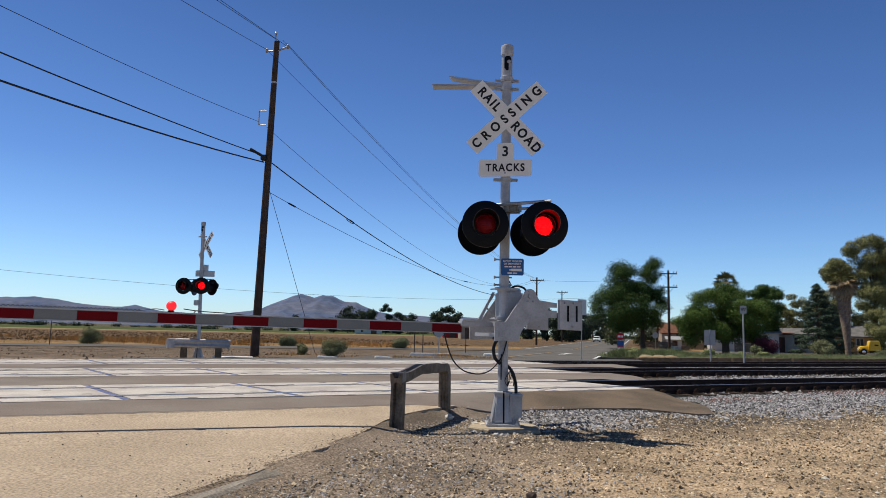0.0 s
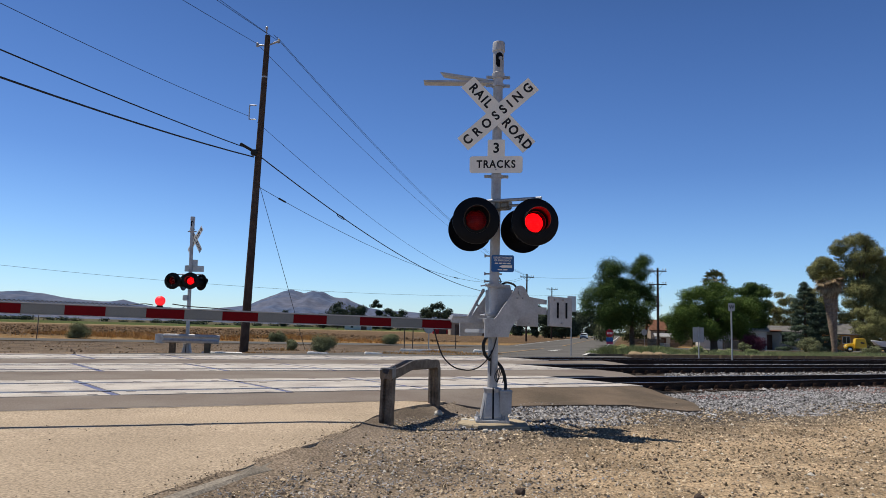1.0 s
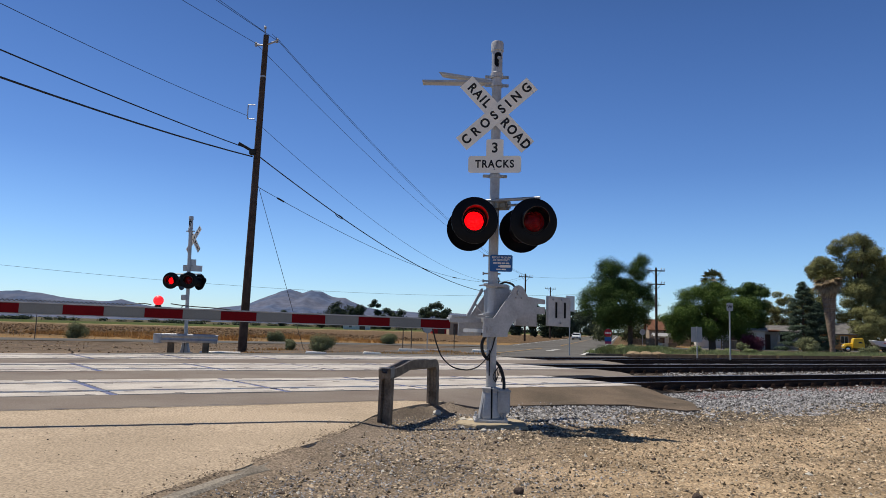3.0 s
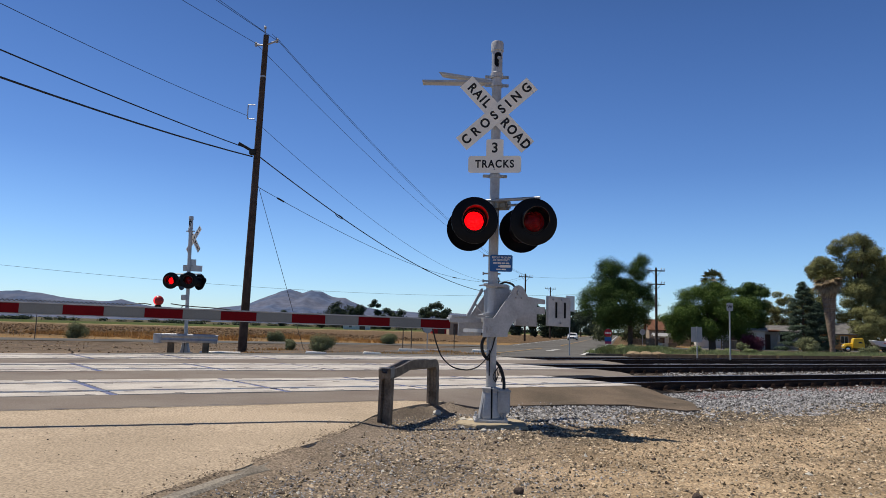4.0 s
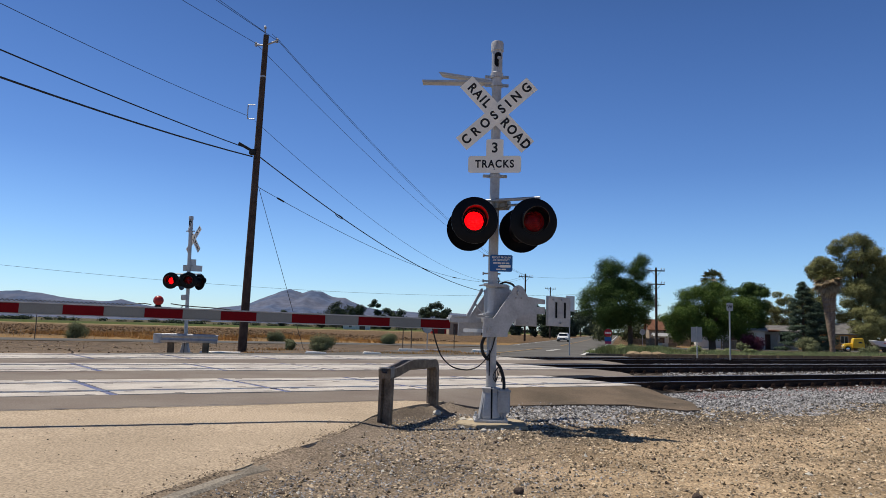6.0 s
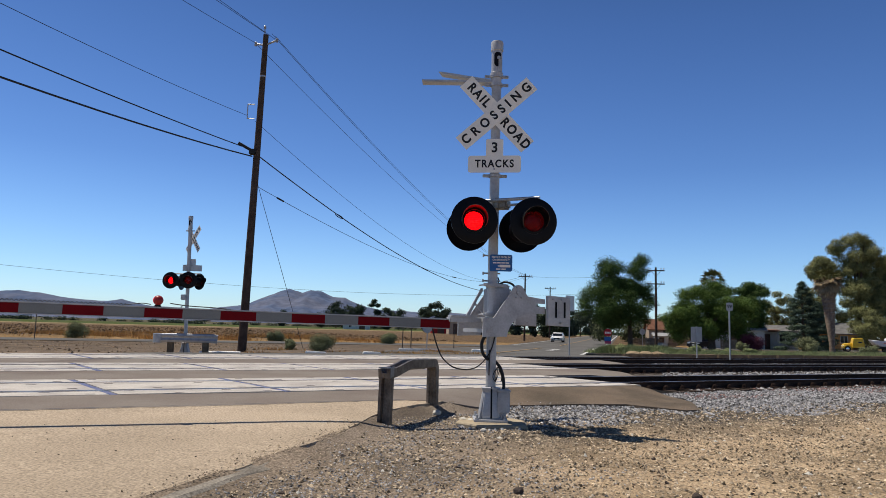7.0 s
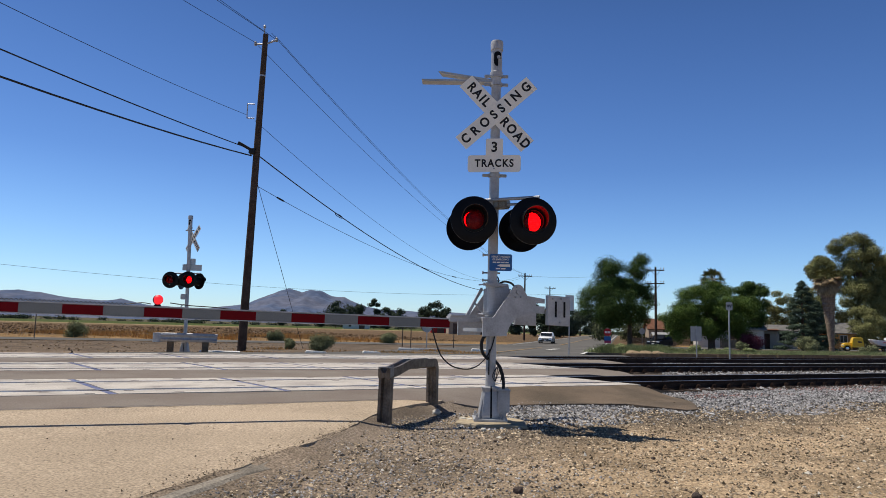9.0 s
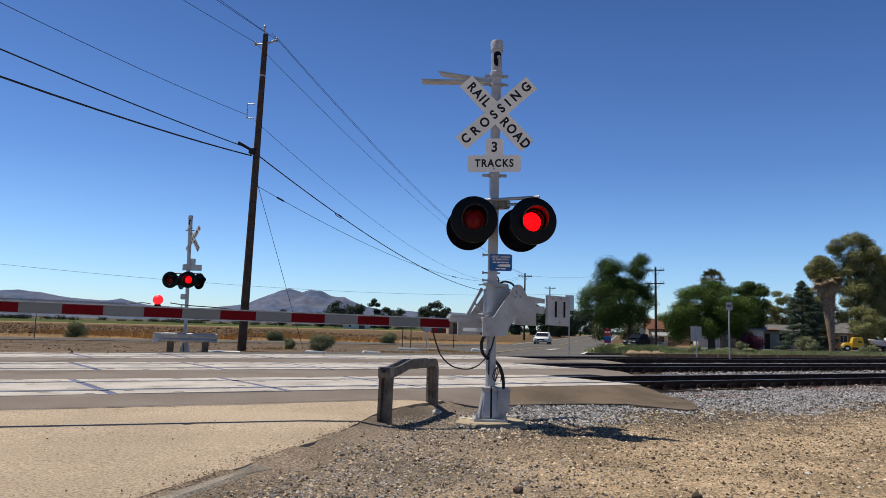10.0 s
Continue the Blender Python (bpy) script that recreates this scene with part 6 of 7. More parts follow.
wp = post_sign("whistle_post", on(13.4, 32.4), 2.75, 0.035, [("rect", 0.3, 0.36, 2.55, SIGN_GREY, "grey whistle board with a letter")], "pale railway whistle post beside the track", "sign", mat=SIGN_GREY)
letters("lettering", "W", 0.23, SIGN_BLACK, wp, Matrix.Translation((0, -0.046, 2.55)) @ Matrix.Rotation(radians(90), 4, "X"), 0.02)
twin = post_sign("road_sign", on(12.6, 34.4), 1.65, 0.03, [], "grey twin-panel sign seen from behind", "sign")
for q in (-0.145, 0.145):
    bm = bmesh.new()
    prism(bm, [(-0.125, -0.36), (0.125, -0.36), (0.125, 0.36), (-0.125, 0.36)], 0.006)
    part("plate", bm, SIGN_GREY, twin, "", pose(q, 0.035, 1.25))
tw = post_sign("road_sign", on(6.3, 34.2), 2.95, 0.025, [], "grey metal road sign seen from behind on a thin post", "sign")
bm = bmesh.new()
prism(bm, [(-0.3, -0.38), (0.3, -0.38), (0.3, 0.38), (-0.3, 0.38)], 0.006)
part("plate", bm, SIGN_BACK, tw, "", pose(0.02, -0.03, 2.62, 0, 0, 35))
post_sign("road_sign", on(-0.85, 45.0), 1.75, 0.03, [("octagon", 0.62, 0.62, 1.4, SIGN_GREY, "bare grey back of the sign")], "round grey sign seen from behind", "sign")
for x, y, h in ((-1.85, 44.5, 1.55), (-2.4, 44.8, 1.5), (1.0, 51.0, 1.6), (-30.4, 52.6, 2.2), (-21.0, 75.0, 1.4)):
    t = thing("marker_post", Matrix.Translation(on(x, y)), "thin dark steel marker post in the verge", "post", "marker posts")
    bm = bmesh.new()
    box(bm, (0.06, 0.045, h + 0.2), (0, 0, h / 2 - 0.1), bevel=0.008)
    part("post", bm, WEATHERED, t)
post_sign("road_sign", on(25.4, 88.0), 2.3, 0.03, [("round", 0.7, 0.8, 1.9, SIGN_BACK, "bare metal back of the sign")], "pale sign back beside the houses", "sign")

# old timbers beyond the third track
r = random.Random(8)
for i in range(16):
    s = 23 + i * 2.3
    bm = bmesh.new()
    box(bm, (2.27, 0.24, 0.24), bevel=0.03)
    for v in bm.verts:
        v.co += Vector((0, 0.03, 0.03)) * noise.noise(v.co * 3 + Vector((i, 0, 0)))
    p = along(s, 26.6 + r.uniform(-0.2, 0.2))
    ob = part("old_timber", bm, POST_WOOD, None, "weathered old railway timber lying on the sand", Matrix.Translation((p.x, p.y, lerp(26.6, GROUND) + 0.1)) @ Matrix.Rotation(angle_rail + r.uniform(-0.05, 0.05), 4, "Z"))
    tagged(ob, category="timber", group="old timbers")
BOULDER = material("tan_boulder", (0.3, 0.225, 0.14), 0.9, vary=0.2, scale=3, fine=25)
for s in (26.3, 27.2, 28.0):
    bm = bmesh.new()
    bmesh.ops.create_icosphere(bm, subdivisions=2, radius=0.42)
    for v in bm.verts:
        v.co *= 1 + 0.3 * noise.noise(v.co * 3 + Vector((s, 0, 0)))
        v.co.z *= 0.55
    p = along(s, 28.0)
    tagged(part("boulder", bm, BOULDER, None, "tan boulder at the street's corner", Matrix.Translation((p.x, p.y, lerp(28, GROUND) + 0.1))), category="rock", group="boulders")

# low white kerb pieces by the far guard rail
for x, y, w, rz in ((-8.1, 25.9, 1.5, 10), (-5.2, 29.5, 0.9, 12), (-3.0, 31.0, 0.8, 14), (-1.2, 40.5, 2.4, 8), (2.5, 42.0, 1.2, 6)):
    bm = bmesh.new()
    box(bm, (w, 0.3, 0.18), bevel=0.04)
    for v in bm.verts:
        v.co.z += 0.04 * noise.noise(v.co * 3)
    tagged(part("kerb", bm, SIGN_WHITE, None, "low white-painted kerb piece on the verge", Matrix.Translation((x, y, ground_z(x, y) + 0.06)) @ Matrix.Rotation(radians(rz), 4, "Z")), category="kerb", group="kerbs")

# ---- houses and sheds ----
WALL_WHITE = material("white_siding", (0.62, 0.6, 0.56), 0.8, vary=0.1, scale=1.5, fine=12, bump=0.2)
WALL_TAN = material("tan_stucco", (0.42, 0.33, 0.24), 0.9, vary=0.12, scale=1.2, fine=20)
WALL_ORANGE = material("ochre_siding", (0.5, 0.27, 0.1), 0.8, vary=0.12, scale=1.5, fine=15)
ROOF_GREY = material("grey_shingle", (0.16, 0.155, 0.15), 0.9, vary=0.25, scale=1.5, fine=9, bump=0.5)
ROOF_RED = material("terracotta_roof", (0.2, 0.1, 0.065), 0.85, vary=0.25, scale=2, fine=8, bump=0.5)
ROOF_METAL = material("sheet_metal_roof", (0.4, 0.4, 0.4), 0.5, metal=0.3, vary=0.15, scale=1, fine=8)
PANE = material("window_pane", (0.012, 0.014, 0.018), 0.15, vary=0.1, bump=0)
DARK_WOOD = material("dark_brown_paint", (0.12, 0.07, 0.05), 0.7, vary=0.2)


def house(at, size, roof_h, wall_mat, roof_mat, label, turn=0.0, windows=(), doors=(), eave=0.45, porch=None, name="house", cat="house"):
    w, d, h = size
    t = thing(name, Matrix.Translation(at) @ Matrix.Rotation(radians(turn), 4, "Z"), label, cat, "houses beyond the rails")
    # the front wall has real openings: a sheet of cells without those of the openings, made thick
    cuts = [(x - ww / 2, x + ww / 2, z - hh / 2, z + hh / 2) for x, z, ww, hh in windows] + [(x - ww / 2, x + ww / 2, 0.0, hh) for x, ww, hh in doors]
    xs = sorted({-w / 2 + 0.1, w / 2 - 0.1, *[c[0] for c in cuts], *[c[1] for c in cuts]})
    zs = sorted({0.0, h, *[c[2] for c in cuts], *[c[3] for c in cuts]})
    bm = bmesh.new()
    vs = [[bm.verts.new((x, -d / 2 - 0.1, z)) for z in zs] for x in xs]
    cells = []
    for i in range(len(xs) - 1):
        for j in range(len(zs) - 1):
            mx, mz = (xs[i] + xs[i + 1]) / 2, (zs[j] + zs[j + 1]) / 2
            if not any(c[0] < mx < c[1] and c[2] < mz < c[3] for c in cuts):
                cells.append(bm.faces.new((vs[i][j], vs[i + 1][j], vs[i + 1][j + 1], vs[i][j + 1])))
    ext = bmesh.ops.extrude_face_region(bm, geom=cells)
    bmesh.ops.translate(bm, vec=(0, 0.2, 0), verts=[q for q in ext["geom"] if isinstance(q, bmesh.types.BMVert)])
    part("front_wall", bm, wall_mat, t)
    bm = bmesh.new()
    box(bm, (w - 0.2, 0.2, h), (0, d / 2, h / 2))
    part("back_wall", bm, wall_mat, t)
    for s in (-1, 1):
        bm = bmesh.new()
        prism(bm, [(-d / 2 - 0.1, 0), (d / 2 + 0.1, 0), (d / 2 + 0.1, h), (0, h + roof_h), (-d / 2 - 0.1, h)], 0.2, Matrix.Translation((s * w / 2, 0, 0)) @ Matrix.Rotation(radians(90), 4, "Z"))
        part("gable_wall", bm, wall_mat, t)
    sl = math.hypot(d / 2 + eave, roof_h * (d / 2 + eave) / (d / 2))
    ang = math.atan2(roof_h, d / 2)
    for s in (-1, 1):
        bm = bmesh.new()
        box(bm, (w + 2 * eave, sl, 0.14), (0, s * (d / 2 + eave) / 2, h + roof_h - roof_h * (d / 2 + eave) / d + 0.09), Matrix.Rotation(-s * ang, 3, "X"))
        part("roof_slope", bm, roof_mat, t)
    for x, z, ww, hh in windows:
        bm = bmesh.new()
        for sx in (-1, 0, 1):
            box(bm, (0.06, 0.08, hh), (x + sx * (ww / 2 - 0.03), -d / 2 - 0.08, z))
        for sz in (-1, 1):
            box(bm, (ww, 0.08, 0.06), (x, -d / 2 - 0.085, z + sz * (hh / 2 - 0.03)))
        win = part("window", bm, WALL_WHITE, t)
        bm = bmesh.new()
        box(bm, (ww - 0.05, 0.02, hh - 0.05), (x, -d / 2 - 0.04, z))
        part("pane", bm, PANE, win)
    for x, ww, hh in doors:
        bm = bmesh.new()
        box(bm, (ww, 0.06, hh), (x, -d / 2 - 0.03, hh / 2), bevel=0.01)
        part("door", bm, DARK_WOOD, t)
    if porch:
        px, pw, pd, ph = porch
        bm = bmesh.new()
        box(bm, (pw, pd, 0.22), (px, -d / 2 - pd / 2, ph), Matrix.Rotation(radians(3), 3, "X"))
        part("porch_roof", bm, ROOF_RED, t, "red-brown porch roof")
        for s in (-1, 1):
            bm = bmesh.new()
            box(bm, (0.22, 0.22, ph), (px + s * (pw / 2 - 0.2), -d / 2 - pd + 0.25, ph / 2), bevel=0.01)
            part("porch_post", bm, WALL_WHITE, t)
    return t


house(on(45.6, 99.0), (8, 6, 2.5), 0.7, WALL_WHITE, ROOF_GREY, "white bungalow with a red-brown porch roof", -20, [(-2.6, 1.5, 1.4, 1.2), (2.6, 1.5, 1.6, 1.2)], [(0.2, 1.0, 2.05)], porch=(-0.8, 5.0, 2.2, 2.55))
house(on(60.6, 106.0), (5.6, 6, 2.5), 1.4, WALL_ORANGE, ROOF_GREY, "ochre house with a brown gable behind the truck", -28, [(-1.5, 1.6, 1.2, 1.1), (0.4, 1.6, 1.0, 1.1)], [(2.0, 0.9, 2.05)])
house(on(37.9, 124.0), (2.2, 4, 2.6), 1.5, WALL_TAN, ROOF_RED, "narrow outhouse with a terracotta roof", -8, [], [(0, 0.9, 2.05)])
house(on(39.0, 95.0), (8, 6, 2.5), 0.9, WALL_WHITE, ROOF_METAL, "white outbuilding behind the pepper tree", -15, [(-2.4, 1.5, 1.2, 1.0)], [(1.2, 2.6, 2.1)], name="shed", cat="shed")
house(on(31.2, 99.0), (1.6, 1.6, 1.4), 0.3, WALL_WHITE, ROOF_METAL, "small white garden shed with a metal roof", -10, [], [(0, 0.7, 1.2)], name="shed", cat="shed")
house(Vector((8.5, 190.0, -0.5)), (13, 9, 3.6), 0.9, WALL_TAN, ROOF_METAL, "grey-tan farm building with a metal roof", 4, [], [(-4.0, 3.0, 2.8), (2.0, 3.2, 2.8)], name="barn", cat="barn")
house(Vector((0.5, 205.0, -0.5)), (6.5, 6, 2.9), 0.6, material("barn_red", (0.4, 0.02, 0.02), 0.7, vary=0.15), ROOF_METAL, "small red farm shed beside the barn", 4, [], [(-0.6, 2.0, 2.2)], name="shed", cat="shed")
house(Vector((-36.0, 300.0, -0.5)), (11, 6, 2.2), 0.8, WALL_WHITE, ROOF_METAL, "far white farm shed across the field", 3, [(-2.5, 1.2, 1.2, 0.9)], [(2.5, 2.4, 2.0)], name="shed", cat="shed")

# paling fence in front of the yards
def fence(p0, p1, h, label):
    p0, p1 = Vector(p0), Vector(p1)
    d = p1 - p0
    t = thing("fence", Matrix.Translation(p0) @ Matrix.Rotation(math.atan2(d.y, d.x), 4, "Z"), label, "fence", "yard fences")
    L_ = Vector((d.x, d.y)).length
    k = int(L_ / 2.2)
    for i in range(k + 1):
        bm = bmesh.new()
        box(bm, (0.12, 0.12, h + 0.3), (L_ * i / k, 0, h / 2), bevel=0.01)
        part("post", bm, POST_WOOD, t)
    for z in (0.35, 0.75, h - 0.1):
        bm = bmesh.new()
        box(bm, (L_, 0.05, 0.14), (L_ / 2, -0.085, z), bevel=0.008)
        part("rail", bm, POST_WOOD, t)
    pale = bmesh.new()
    prism(pale, [(-0.055, 0.05), (0.055, 0.05), (0.055, h - 0.06), (0.0, h), (-0.055, h - 0.06)], 0.02)
    first = part("pale", pale, PALE_WOOD, t, "", Matrix.Translation((0.1, -0.13, 0)))
    for i in range(1, int(L_ / 0.17)):
        ob = new("pale", first.data)
        ob.parent = t
        ob.matrix_basis = Matrix.Translation((0.1 + 0.17 * i, -0.13, 0.03 * math.sin(i * 2.3)))


PALE_WOOD = material("greyed_paling", (0.24, 0.2, 0.155), 0.9, vary=0.3, scale=3, fine=20)
fence((26.5, 97.0, -0.5), (35.5, 99.5, -0.5), 1.0, "weathered wooden rail fence before the yards")
fence((34.5, 86.0, -0.5), (38.0, 90.0, -0.5), 1.2, "weathered wooden rail fence beside the shed")


# clutter of the yards beyond the street
def crate_stack(at, turn, rows, label, mat):
    """A stack of slatted crates."""
    t = thing("crate_stack", Matrix.Translation(at) @ Matrix.Rotation(radians(turn), 4, "Z"), label, "crates", "yard clutter")
    for k in range(rows):
        for z in (0.08, 0.26, 0.44):
            for sy in (-0.5, 0.5):
                bm = bmesh.new()
                box(bm, (1.1, 0.03, 0.13), (0, sy, z + 0.56 * k), bevel=0.005)
                part("slat", bm, mat, t)
            for sx in (-0.54, 0.54):
                bm = bmesh.new()
                box(bm, (0.03, 1.0, 0.13), (sx, 0, z + 0.56 * k), bevel=0.005)
                part("slat", bm, mat, t)
        bm = bmesh.new()
        box(bm, (1.08, 0.98, 0.03), (0, 0, 0.015 + 0.56 * k))
        part("bottom", bm, mat, t)


crate_stack(on(28.6, 95.0), 12, 2, "stack of two grey slatted wooden crates in the yard", PALE_WOOD)
crate_stack(on(31.6, 95.6), -20, 1, "single grey slatted wooden crate in the yard", PALE_WOOD)
crate_stack(on(29.9, 94.4), 30, 1, "single white-painted slatted crate in the yard", WALL_WHITE)


# ---- vehicles ----
CAR_WHITE = material("white_car_paint", (0.75, 0.75, 0.75), 0.25, vary=0.03, bump=0)
CAR_BLACK = material("black_car_paint", (0.006, 0.007, 0.011), 0.3, vary=0.05, bump=0, spec=0.15)
CAR_YELLOW = material("yellow_truck_paint", (0.75, 0.48, 0.02), 0.35, vary=0.08, bump=0)
CHROME = material("chrome", (0.6, 0.6, 0.6), 0.2, metal=1.0, vary=0.05, bump=0)
HEADLAMP = material("headlamp_glass", (0.7, 0.72, 0.75), 0.1, vary=0.05, bump=0)
GRILLE = material("black_grille", (0.015, 0.015, 0.015), 0.5, vary=0.1)


def wheel(parent, x, y, r, width):
    bm = bmesh.new()
    lathe(bm, [(r * 0.6, -width / 2), (r * 0.92, -width / 2), (r, -width * 0.35), (r, width * 0.35), (r * 0.92, width / 2), (r * 0.6, width / 2)], 20, Matrix.Rotation(radians(90), 4, "X"))
    wh = part("wheel", bm, RUBBER, parent, "", Matrix.Translation((x, y, r)), True)
    bm = bmesh.new()
    lathe(bm, [(r * 0.62, -width * 0.4), (r * 0.55, -width * 0.2), (r * 0.2, -width * 0.3), (0.001, -width * 0.3)], 16, Matrix.Rotation(radians(90 if y < 0 else -90), 4, "X") @ Matrix.Rotation(0, 4, "X"))
    lathe(bm, [(r * 0.62, width * 0.4), (r * 0.55, width * 0.2), (r * 0.2, width * 0.3), (0.001, width * 0.3)], 16, Matrix.Rotation(radians(90 if y < 0 else -90), 4, "X"))
    part("rim", bm, CHROME, wh, "", None, True)


def shell(outline, width, taper, z_taper):
    """A body: a side outline in x and z, narrowed above z_taper."""
    bm = bmesh.new()
    prism(bm, outline, width, bevel=0.05)
    top = max(z for _, z in outline)
    for v in bm.verts:
        if v.co.z > z_taper:
            v.co.y *= 1 - taper * (v.co.z - z_taper) / (top - z_taper)
    return bm


def motor_car(name, paint, label, length, width, height, suv):
    """A car whose front is at +x."""
    t = thing(name, Matrix(), label, "car", "cars on the streets")
    L2 = length / 2
    belt = height * (0.6 if suv else 0.62)
    low = [(-L2, 0.35), (-L2, belt * 0.95), (-L2 + 0.15, belt), (L2 - 1.05, belt), (L2 - 0.15, belt * 0.82), (L2, belt * 0.6), (L2 - 0.02, 0.25), (-L2 + 0.1, 0.22)]
    part("body", shell(low, width, 0.08, belt * 0.7), paint, t, "", None, True)
    if suv:
        cab = [(-L2 + 0.05, belt - 0.02), (-L2 + 0.3, height - 0.05), (-L2 + 0.6, height), (L2 - 1.9, height), (L2 - 1.1, belt - 0.02)]
    else:
        cab = [(-L2 + 0.4, belt - 0.02), (-L2 + 1.15, height), (L2 - 2.0, height), (L2 - 1.15, belt - 0.02)]
    part("cabin", shell(cab, width * 0.94, 0.16, belt), paint, t, "", None, True)
    # glass set just proud of the cabin
    wid = width * 0.94
    for sy in (-1, 1):
        bm = bmesh.new()
        g = [(cab[0][0] + 0.3, belt + 0.06), (cab[1][0] + 0.22, height - 0.12), (cab[-2][0] - 0.12, height - 0.12), (cab[-1][0] - 0.3, belt + 0.06)]
        prism(bm, g, 0.012)
        m = Matrix.Translation((0, sy * (wid / 2 - wid * 0.04 + 0.012), 0)) @ Matrix.Translation((0, 0, belt)) @ Matrix.Rotation(radians(sy * 9), 4, "X") @ Matrix.Translation((0, 0, -belt))
        part("side_window", bm, PANE, t, "", m)
    a, b = Vector((cab[-1][0], 0, belt + 0.05)), Vector((cab[-2][0], 0, height - 0.08))
    bm = bmesh.new()
    q = (b - a).to_track_quat("Z", "Y").to_matrix()
    box(bm, (0.02, wid * 0.86, (b - a).length * 0.92), (a + b) / 2 + Vector((0.035, 0, 0.02)), Matrix.Rotation(math.atan2(b.x - a.x, b.z - a.z), 3, "Y"), bevel=0.004)
    part("windscreen", bm, PANE, t)
    for sy in (-1, 1):
        bm = bmesh.new()
        box(bm, (0.2, 0.36, 0.15), (L2 - 0.1, sy * (width / 2 - 0.27), belt * 0.7), bevel=0.03)
        part("headlight", bm, HEADLAMP, t)
        bm = bmesh.new()
        box(bm, (0.1, 0.18, 0.12), (L2 - 1.3, sy * (width / 2 + 0.06), belt + 0.1), bevel=0.03)
        part("mirror", bm, paint, t)
    bm = bmesh.new()
    box(bm, (0.06, width * 0.5, 0.2), (L2 - 0.02, 0, belt * 0.62), bevel=0.02)
    part("grille", bm, GRILLE, t)
    bm = bmesh.new()
    box(bm, (0.1, width * 0.9, 0.12), (L2 - 0.02, 0, 0.36), bevel=0.03)
    part("bumper", bm, GRILLE, t)
    bm = bmesh.new()
    box(bm, (0.01, 0.32, 0.13), (L2 + 0.04, 0, 0.42))
    part("number_plate", bm, SIGN_WHITE, t)
    r = 0.36 if suv else 0.32
    for x in (-L2 + 0.8, L2 - 0.85):
        for sy in (-1, 1):
            wheel(t, x, sy * (width / 2 - 0.1), r, 0.22)
    return t


sedan = motor_car("white_sedan", CAR_WHITE, "white sedan driving towards the crossing", 4.4, 1.75, 1.42, False)
suv = motor_car("dark_suv", CAR_BLACK, "black sport utility vehicle on the frontage road", 3.7, 1.7, 1.52, True)


def old_truck(at, turn):
    t = thing("old_truck", Matrix.Translation(at) @ Matrix.Rotation(radians(turn), 4, "Z") @ Matrix.Scale(0.86, 4), "old bright yellow flatbed truck parked in the yards", "truck")
    cab = [(-0.9, 0.75), (-0.9, 1.2), (-0.78, 1.95), (-0.65, 2.05), (0.35, 2.05), (0.5, 1.95), (0.62, 1.3), (0.62, 0.6), (-0.9, 0.6)]
    part("cab", shell(cab, 1.75, 0.14, 1.25), CAR_YELLOW, t, "rounded yellow cab", None, True)
    hood = [(0.6, 0.6), (0.6, 1.3), (1.5, 1.22), (1.75, 1.1), (1.82, 0.6)]
    part("hood", shell(hood, 1.3, 0.2, 0.95), CAR_YELLOW, t, "", None, True)
    for sy in (-1, 1):
        bm = bmesh.new()
        arc = [(1.25 + 0.55 * math.cos(u), 0.5 + 0.5 * math.sin(u)) for u in np.linspace(0, math.pi, 10)]
        prism(bm, arc + [(0.75, 0.45), (0.9, 0.45)] + [(1.25 + 0.4 * math.cos(u), 0.5 + 0.38 * math.sin(u)) for u in np.linspace(math.pi, 0, 8)], 0.35, Matrix.Translation((0, sy * 0.72, 0)))
        part("fender", bm, CAR_YELLOW, t, "", None, True)
        bm = bmesh.new()
        prism(bm, [(-0.62, 1.32), (-0.55, 1.85), (0.3, 1.85), (0.45, 1.32)], 0.012, Matrix.Translation((0, sy * 0.83, 0)) @ Matrix.Translation((0, 0, 1.3)) @ Matrix.Rotation(radians(sy * 8), 4, "X") @ Matrix.Translation((0, 0, -1.3)))
        part("side_window", bm, PANE, t)
        bm = bmesh.new()
        tube(bm, (1.7, sy * 0.6, 0.85), (1.86, sy * 0.6, 0.85), 0.11, seg=14)
        part("headlight", bm, HEADLAMP, t, "", None, True)
    bm = bmesh.new()
    box(bm, (0.14, 1.7, 0.16), (1.95, 0, 0.5), bevel=0.03)
    part("bumper", bm, CHROME, t)
    bm = bmesh.new()
    box(bm, (4.6, 1.9, 0.2), (-3.3, 0, 0.82), bevel=0.02)
    box(bm, (5.8, 0.7, 0.18), (-2.4, 0, 0.6))
    part("flatbed", bm, GRILLE, t, "dark flat load bed")
    for x in (1.25, -3.8):
        for sy in (-1, 1):
            wheel(t, x, sy * 0.78, 0.42, 0.24)


old_truck(on(52.6, 88.5), 160)


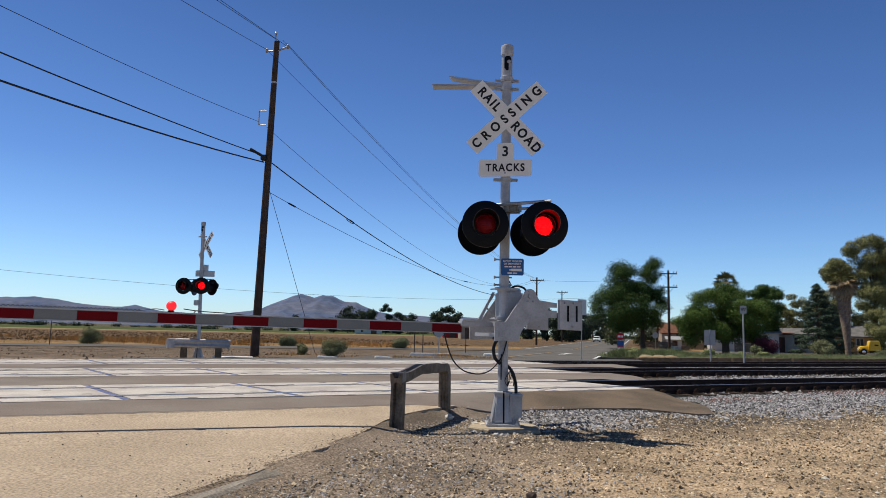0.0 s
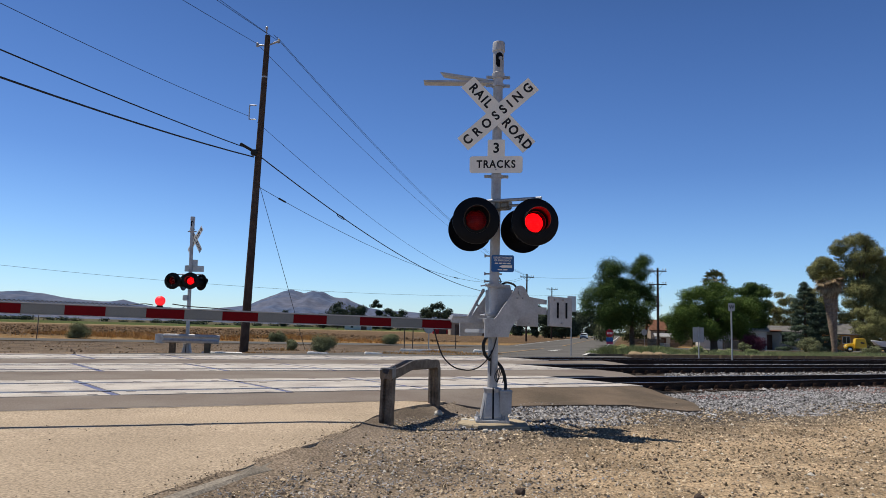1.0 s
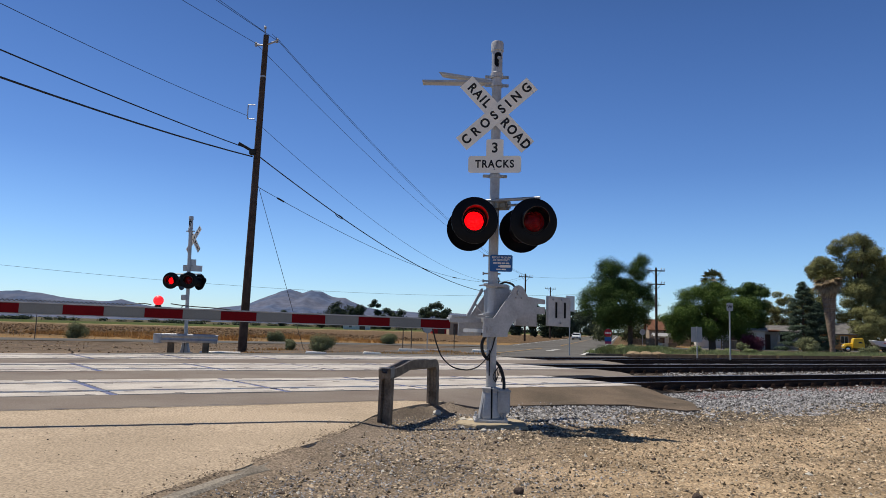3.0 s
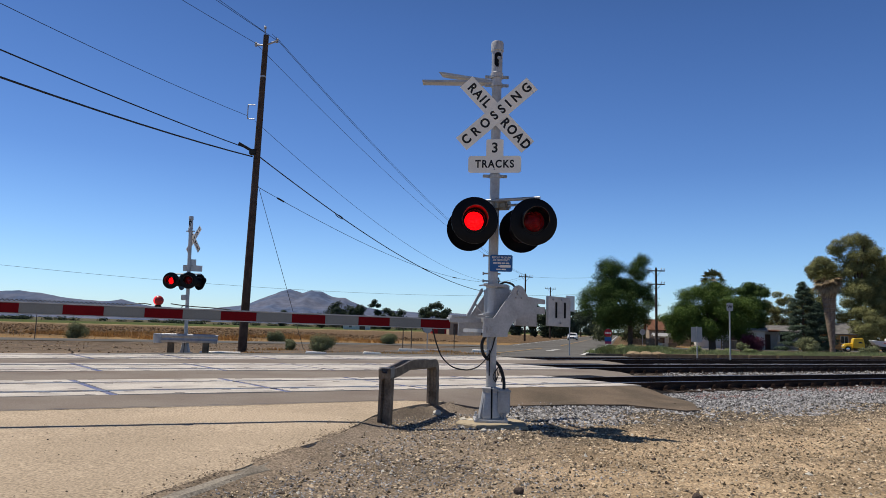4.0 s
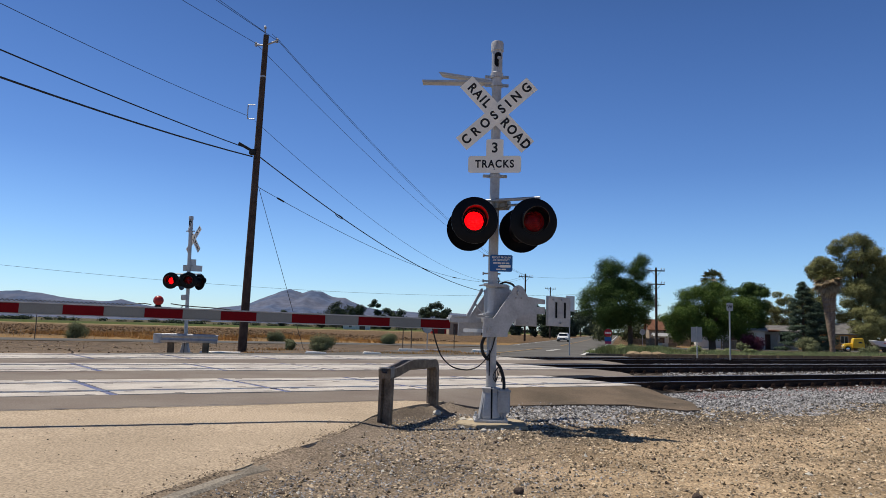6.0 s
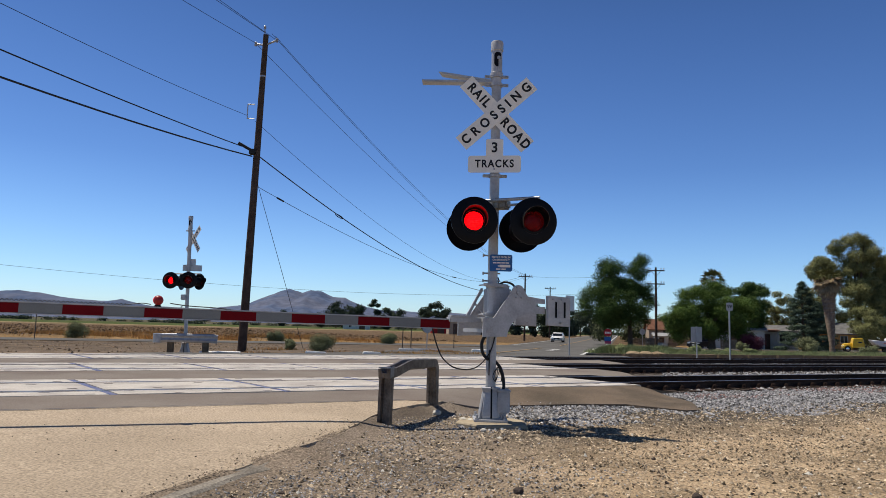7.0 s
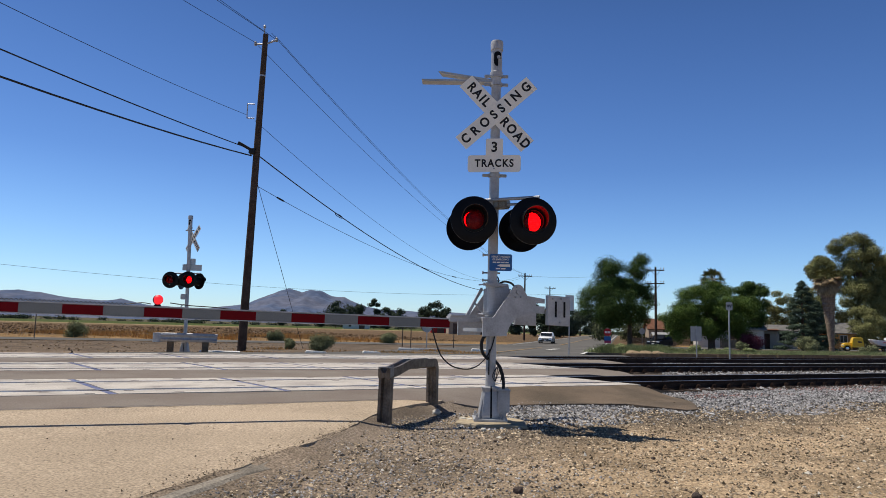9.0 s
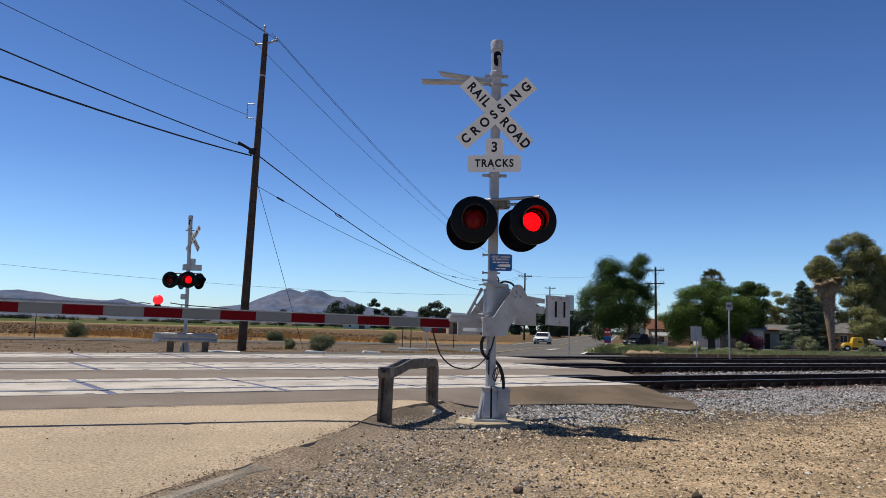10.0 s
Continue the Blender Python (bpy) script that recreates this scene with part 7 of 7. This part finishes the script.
def trailer_load(at, turn):
    t = thing("parked_boat", Matrix.Translation(at) @ Matrix.Rotation(radians(turn), 4, "Z"), "white and red boat on a trailer beside the truck", "boat")
    bm = bmesh.new()
    prism(bm, [(-2.4, 0.8), (-2.3, 1.35), (1.6, 1.5), (2.7, 1.6), (2.0, 0.95), (1.2, 0.7), (-2.2, 0.65)], 1.9, bevel=0.08)
    for v in bm.verts:
        v.co.y *= 1 - 0.75 * max(0.0, (v.co.x - 0.4) / 2.3) ** 2
    part("hull", bm, CAR_WHITE, t, "white hull", None, True)
    bm = bmesh.new()
    box(bm, (3.6, 1.94, 0.08), (-0.6, 0, 1.2), bevel=0.01)
    part("stripe", bm, SIGN_RED, t, "red hull stripe")
    bm = bmesh.new()
    box(bm, (1.3, 1.4, 0.4), (-0.2, 0, 1.65), bevel=0.1)
    part("cockpit", bm, CAR_WHITE, t, "", None, True)
    bm = bmesh.new()
    box(bm, (4.6, 0.12, 0.12), (0.2, 0.6, 0.5))
    box(bm, (4.6, 0.12, 0.12), (0.2, -0.6, 0.5))
    box(bm, (0.2, 1.7, 0.12), (-0.8, 0, 0.42))
    part("trailer_frame", bm, GALV, t)
    for sy in (-1, 1):
        wheel(t, -0.8, sy * 0.95, 0.33, 0.2)


trailer_load(on(59.8, 93.0), 175)


# ---- what moves ----
# seconds at which the lamps change over: first the left-hand ones light, then the right-hand ones, by turns
FLIPS = (0.25, 0.84, 1.355, 1.94, 2.46, 3.05, 3.56, 4.15, 4.67, 5.26, 5.77, 6.36, 6.87, 7.46, 7.97, 8.57, 9.08, 9.67)


def motions():
    # the bulbs turn their glowing half to the lens and away again
    for bulb, first in BULBS:
        at = bulb.matrix_basis.translation.copy()
        a = 180 if first else 0
        rows = [(0.0, a)]
        for t in FLIPS:
            rows += [(t - 0.06 + 0.0267 * k, a + 60 * k) for k in range(4)]
            a += 180
        rows.append((10.0, a))
        walk(bulb, [(t, Matrix.Translation(at) @ Matrix.Rotation(radians(v), 4, "Z")) for t, v in rows])
    # the arm's lamp lights just before the masts change over, and goes out at once
    for bulb in ARM_BULBS:
        at = bulb.matrix_basis.translation.copy()
        rows, a = [(0.0, 0)], 0
        for i, t in enumerate(FLIPS):
            t0 = t - 0.02 if i % 2 == 0 else t - 0.13
            rows += [(t0 + 0.02 * k, a + 60 * k) for k in range(4)]
            a += 180
        rows.append((10.0, a))
        walk(bulb, [(t, Matrix.Translation(at) @ Matrix.Rotation(radians(v), 4, "Z")) for t, v in rows])
    # the white sedan comes down the street
    back = math.atan2(-R_DIR.y, -R_DIR.x)
    rows = []
    for t, d in ((0.0, 184.3), (1.0, 173.7), (2.0, 162.3), (3.0, 150.5), (4.0, 138.6), (5.0, 127.0), (6.0, 116.1), (7.0, 106.1), (8.0, 97.4), (9.0, 90.4), (10.0, 85.5)):
        p = R_DIR * d + R_SIDE * -9.2
        rows.append((t, Matrix.Translation((p.x, p.y, -0.465)) @ Matrix.Rotation(back, 4, "Z")))
    walk(sedan, rows)
    # the dark car comes from behind the trees along the frontage road and slows
    rows = []
    for t, s, n in ((0.0, 90.0, 62.3), (4.6, 90.0, 62.3), (5.7, 83.0, 62.2), (6.8, 70.3, 62.0), (7.15, 68.4, 62.0), (7.5, 67.1, 62.0), (8.0, 65.65, 62.0), (8.5, 64.15, 62.0), (9.0, 62.45, 62.0), (9.5, 60.7, 62.0), (10.0, 58.75, 62.0)):
        p = along(s, n)
        turn = angle_rail + math.pi + radians(20)
        rows.append((t, Matrix.Translation((p.x, p.y, -0.46)) @ Matrix.Rotation(turn, 4, "Z")))
    walk(suv, rows)


motions()
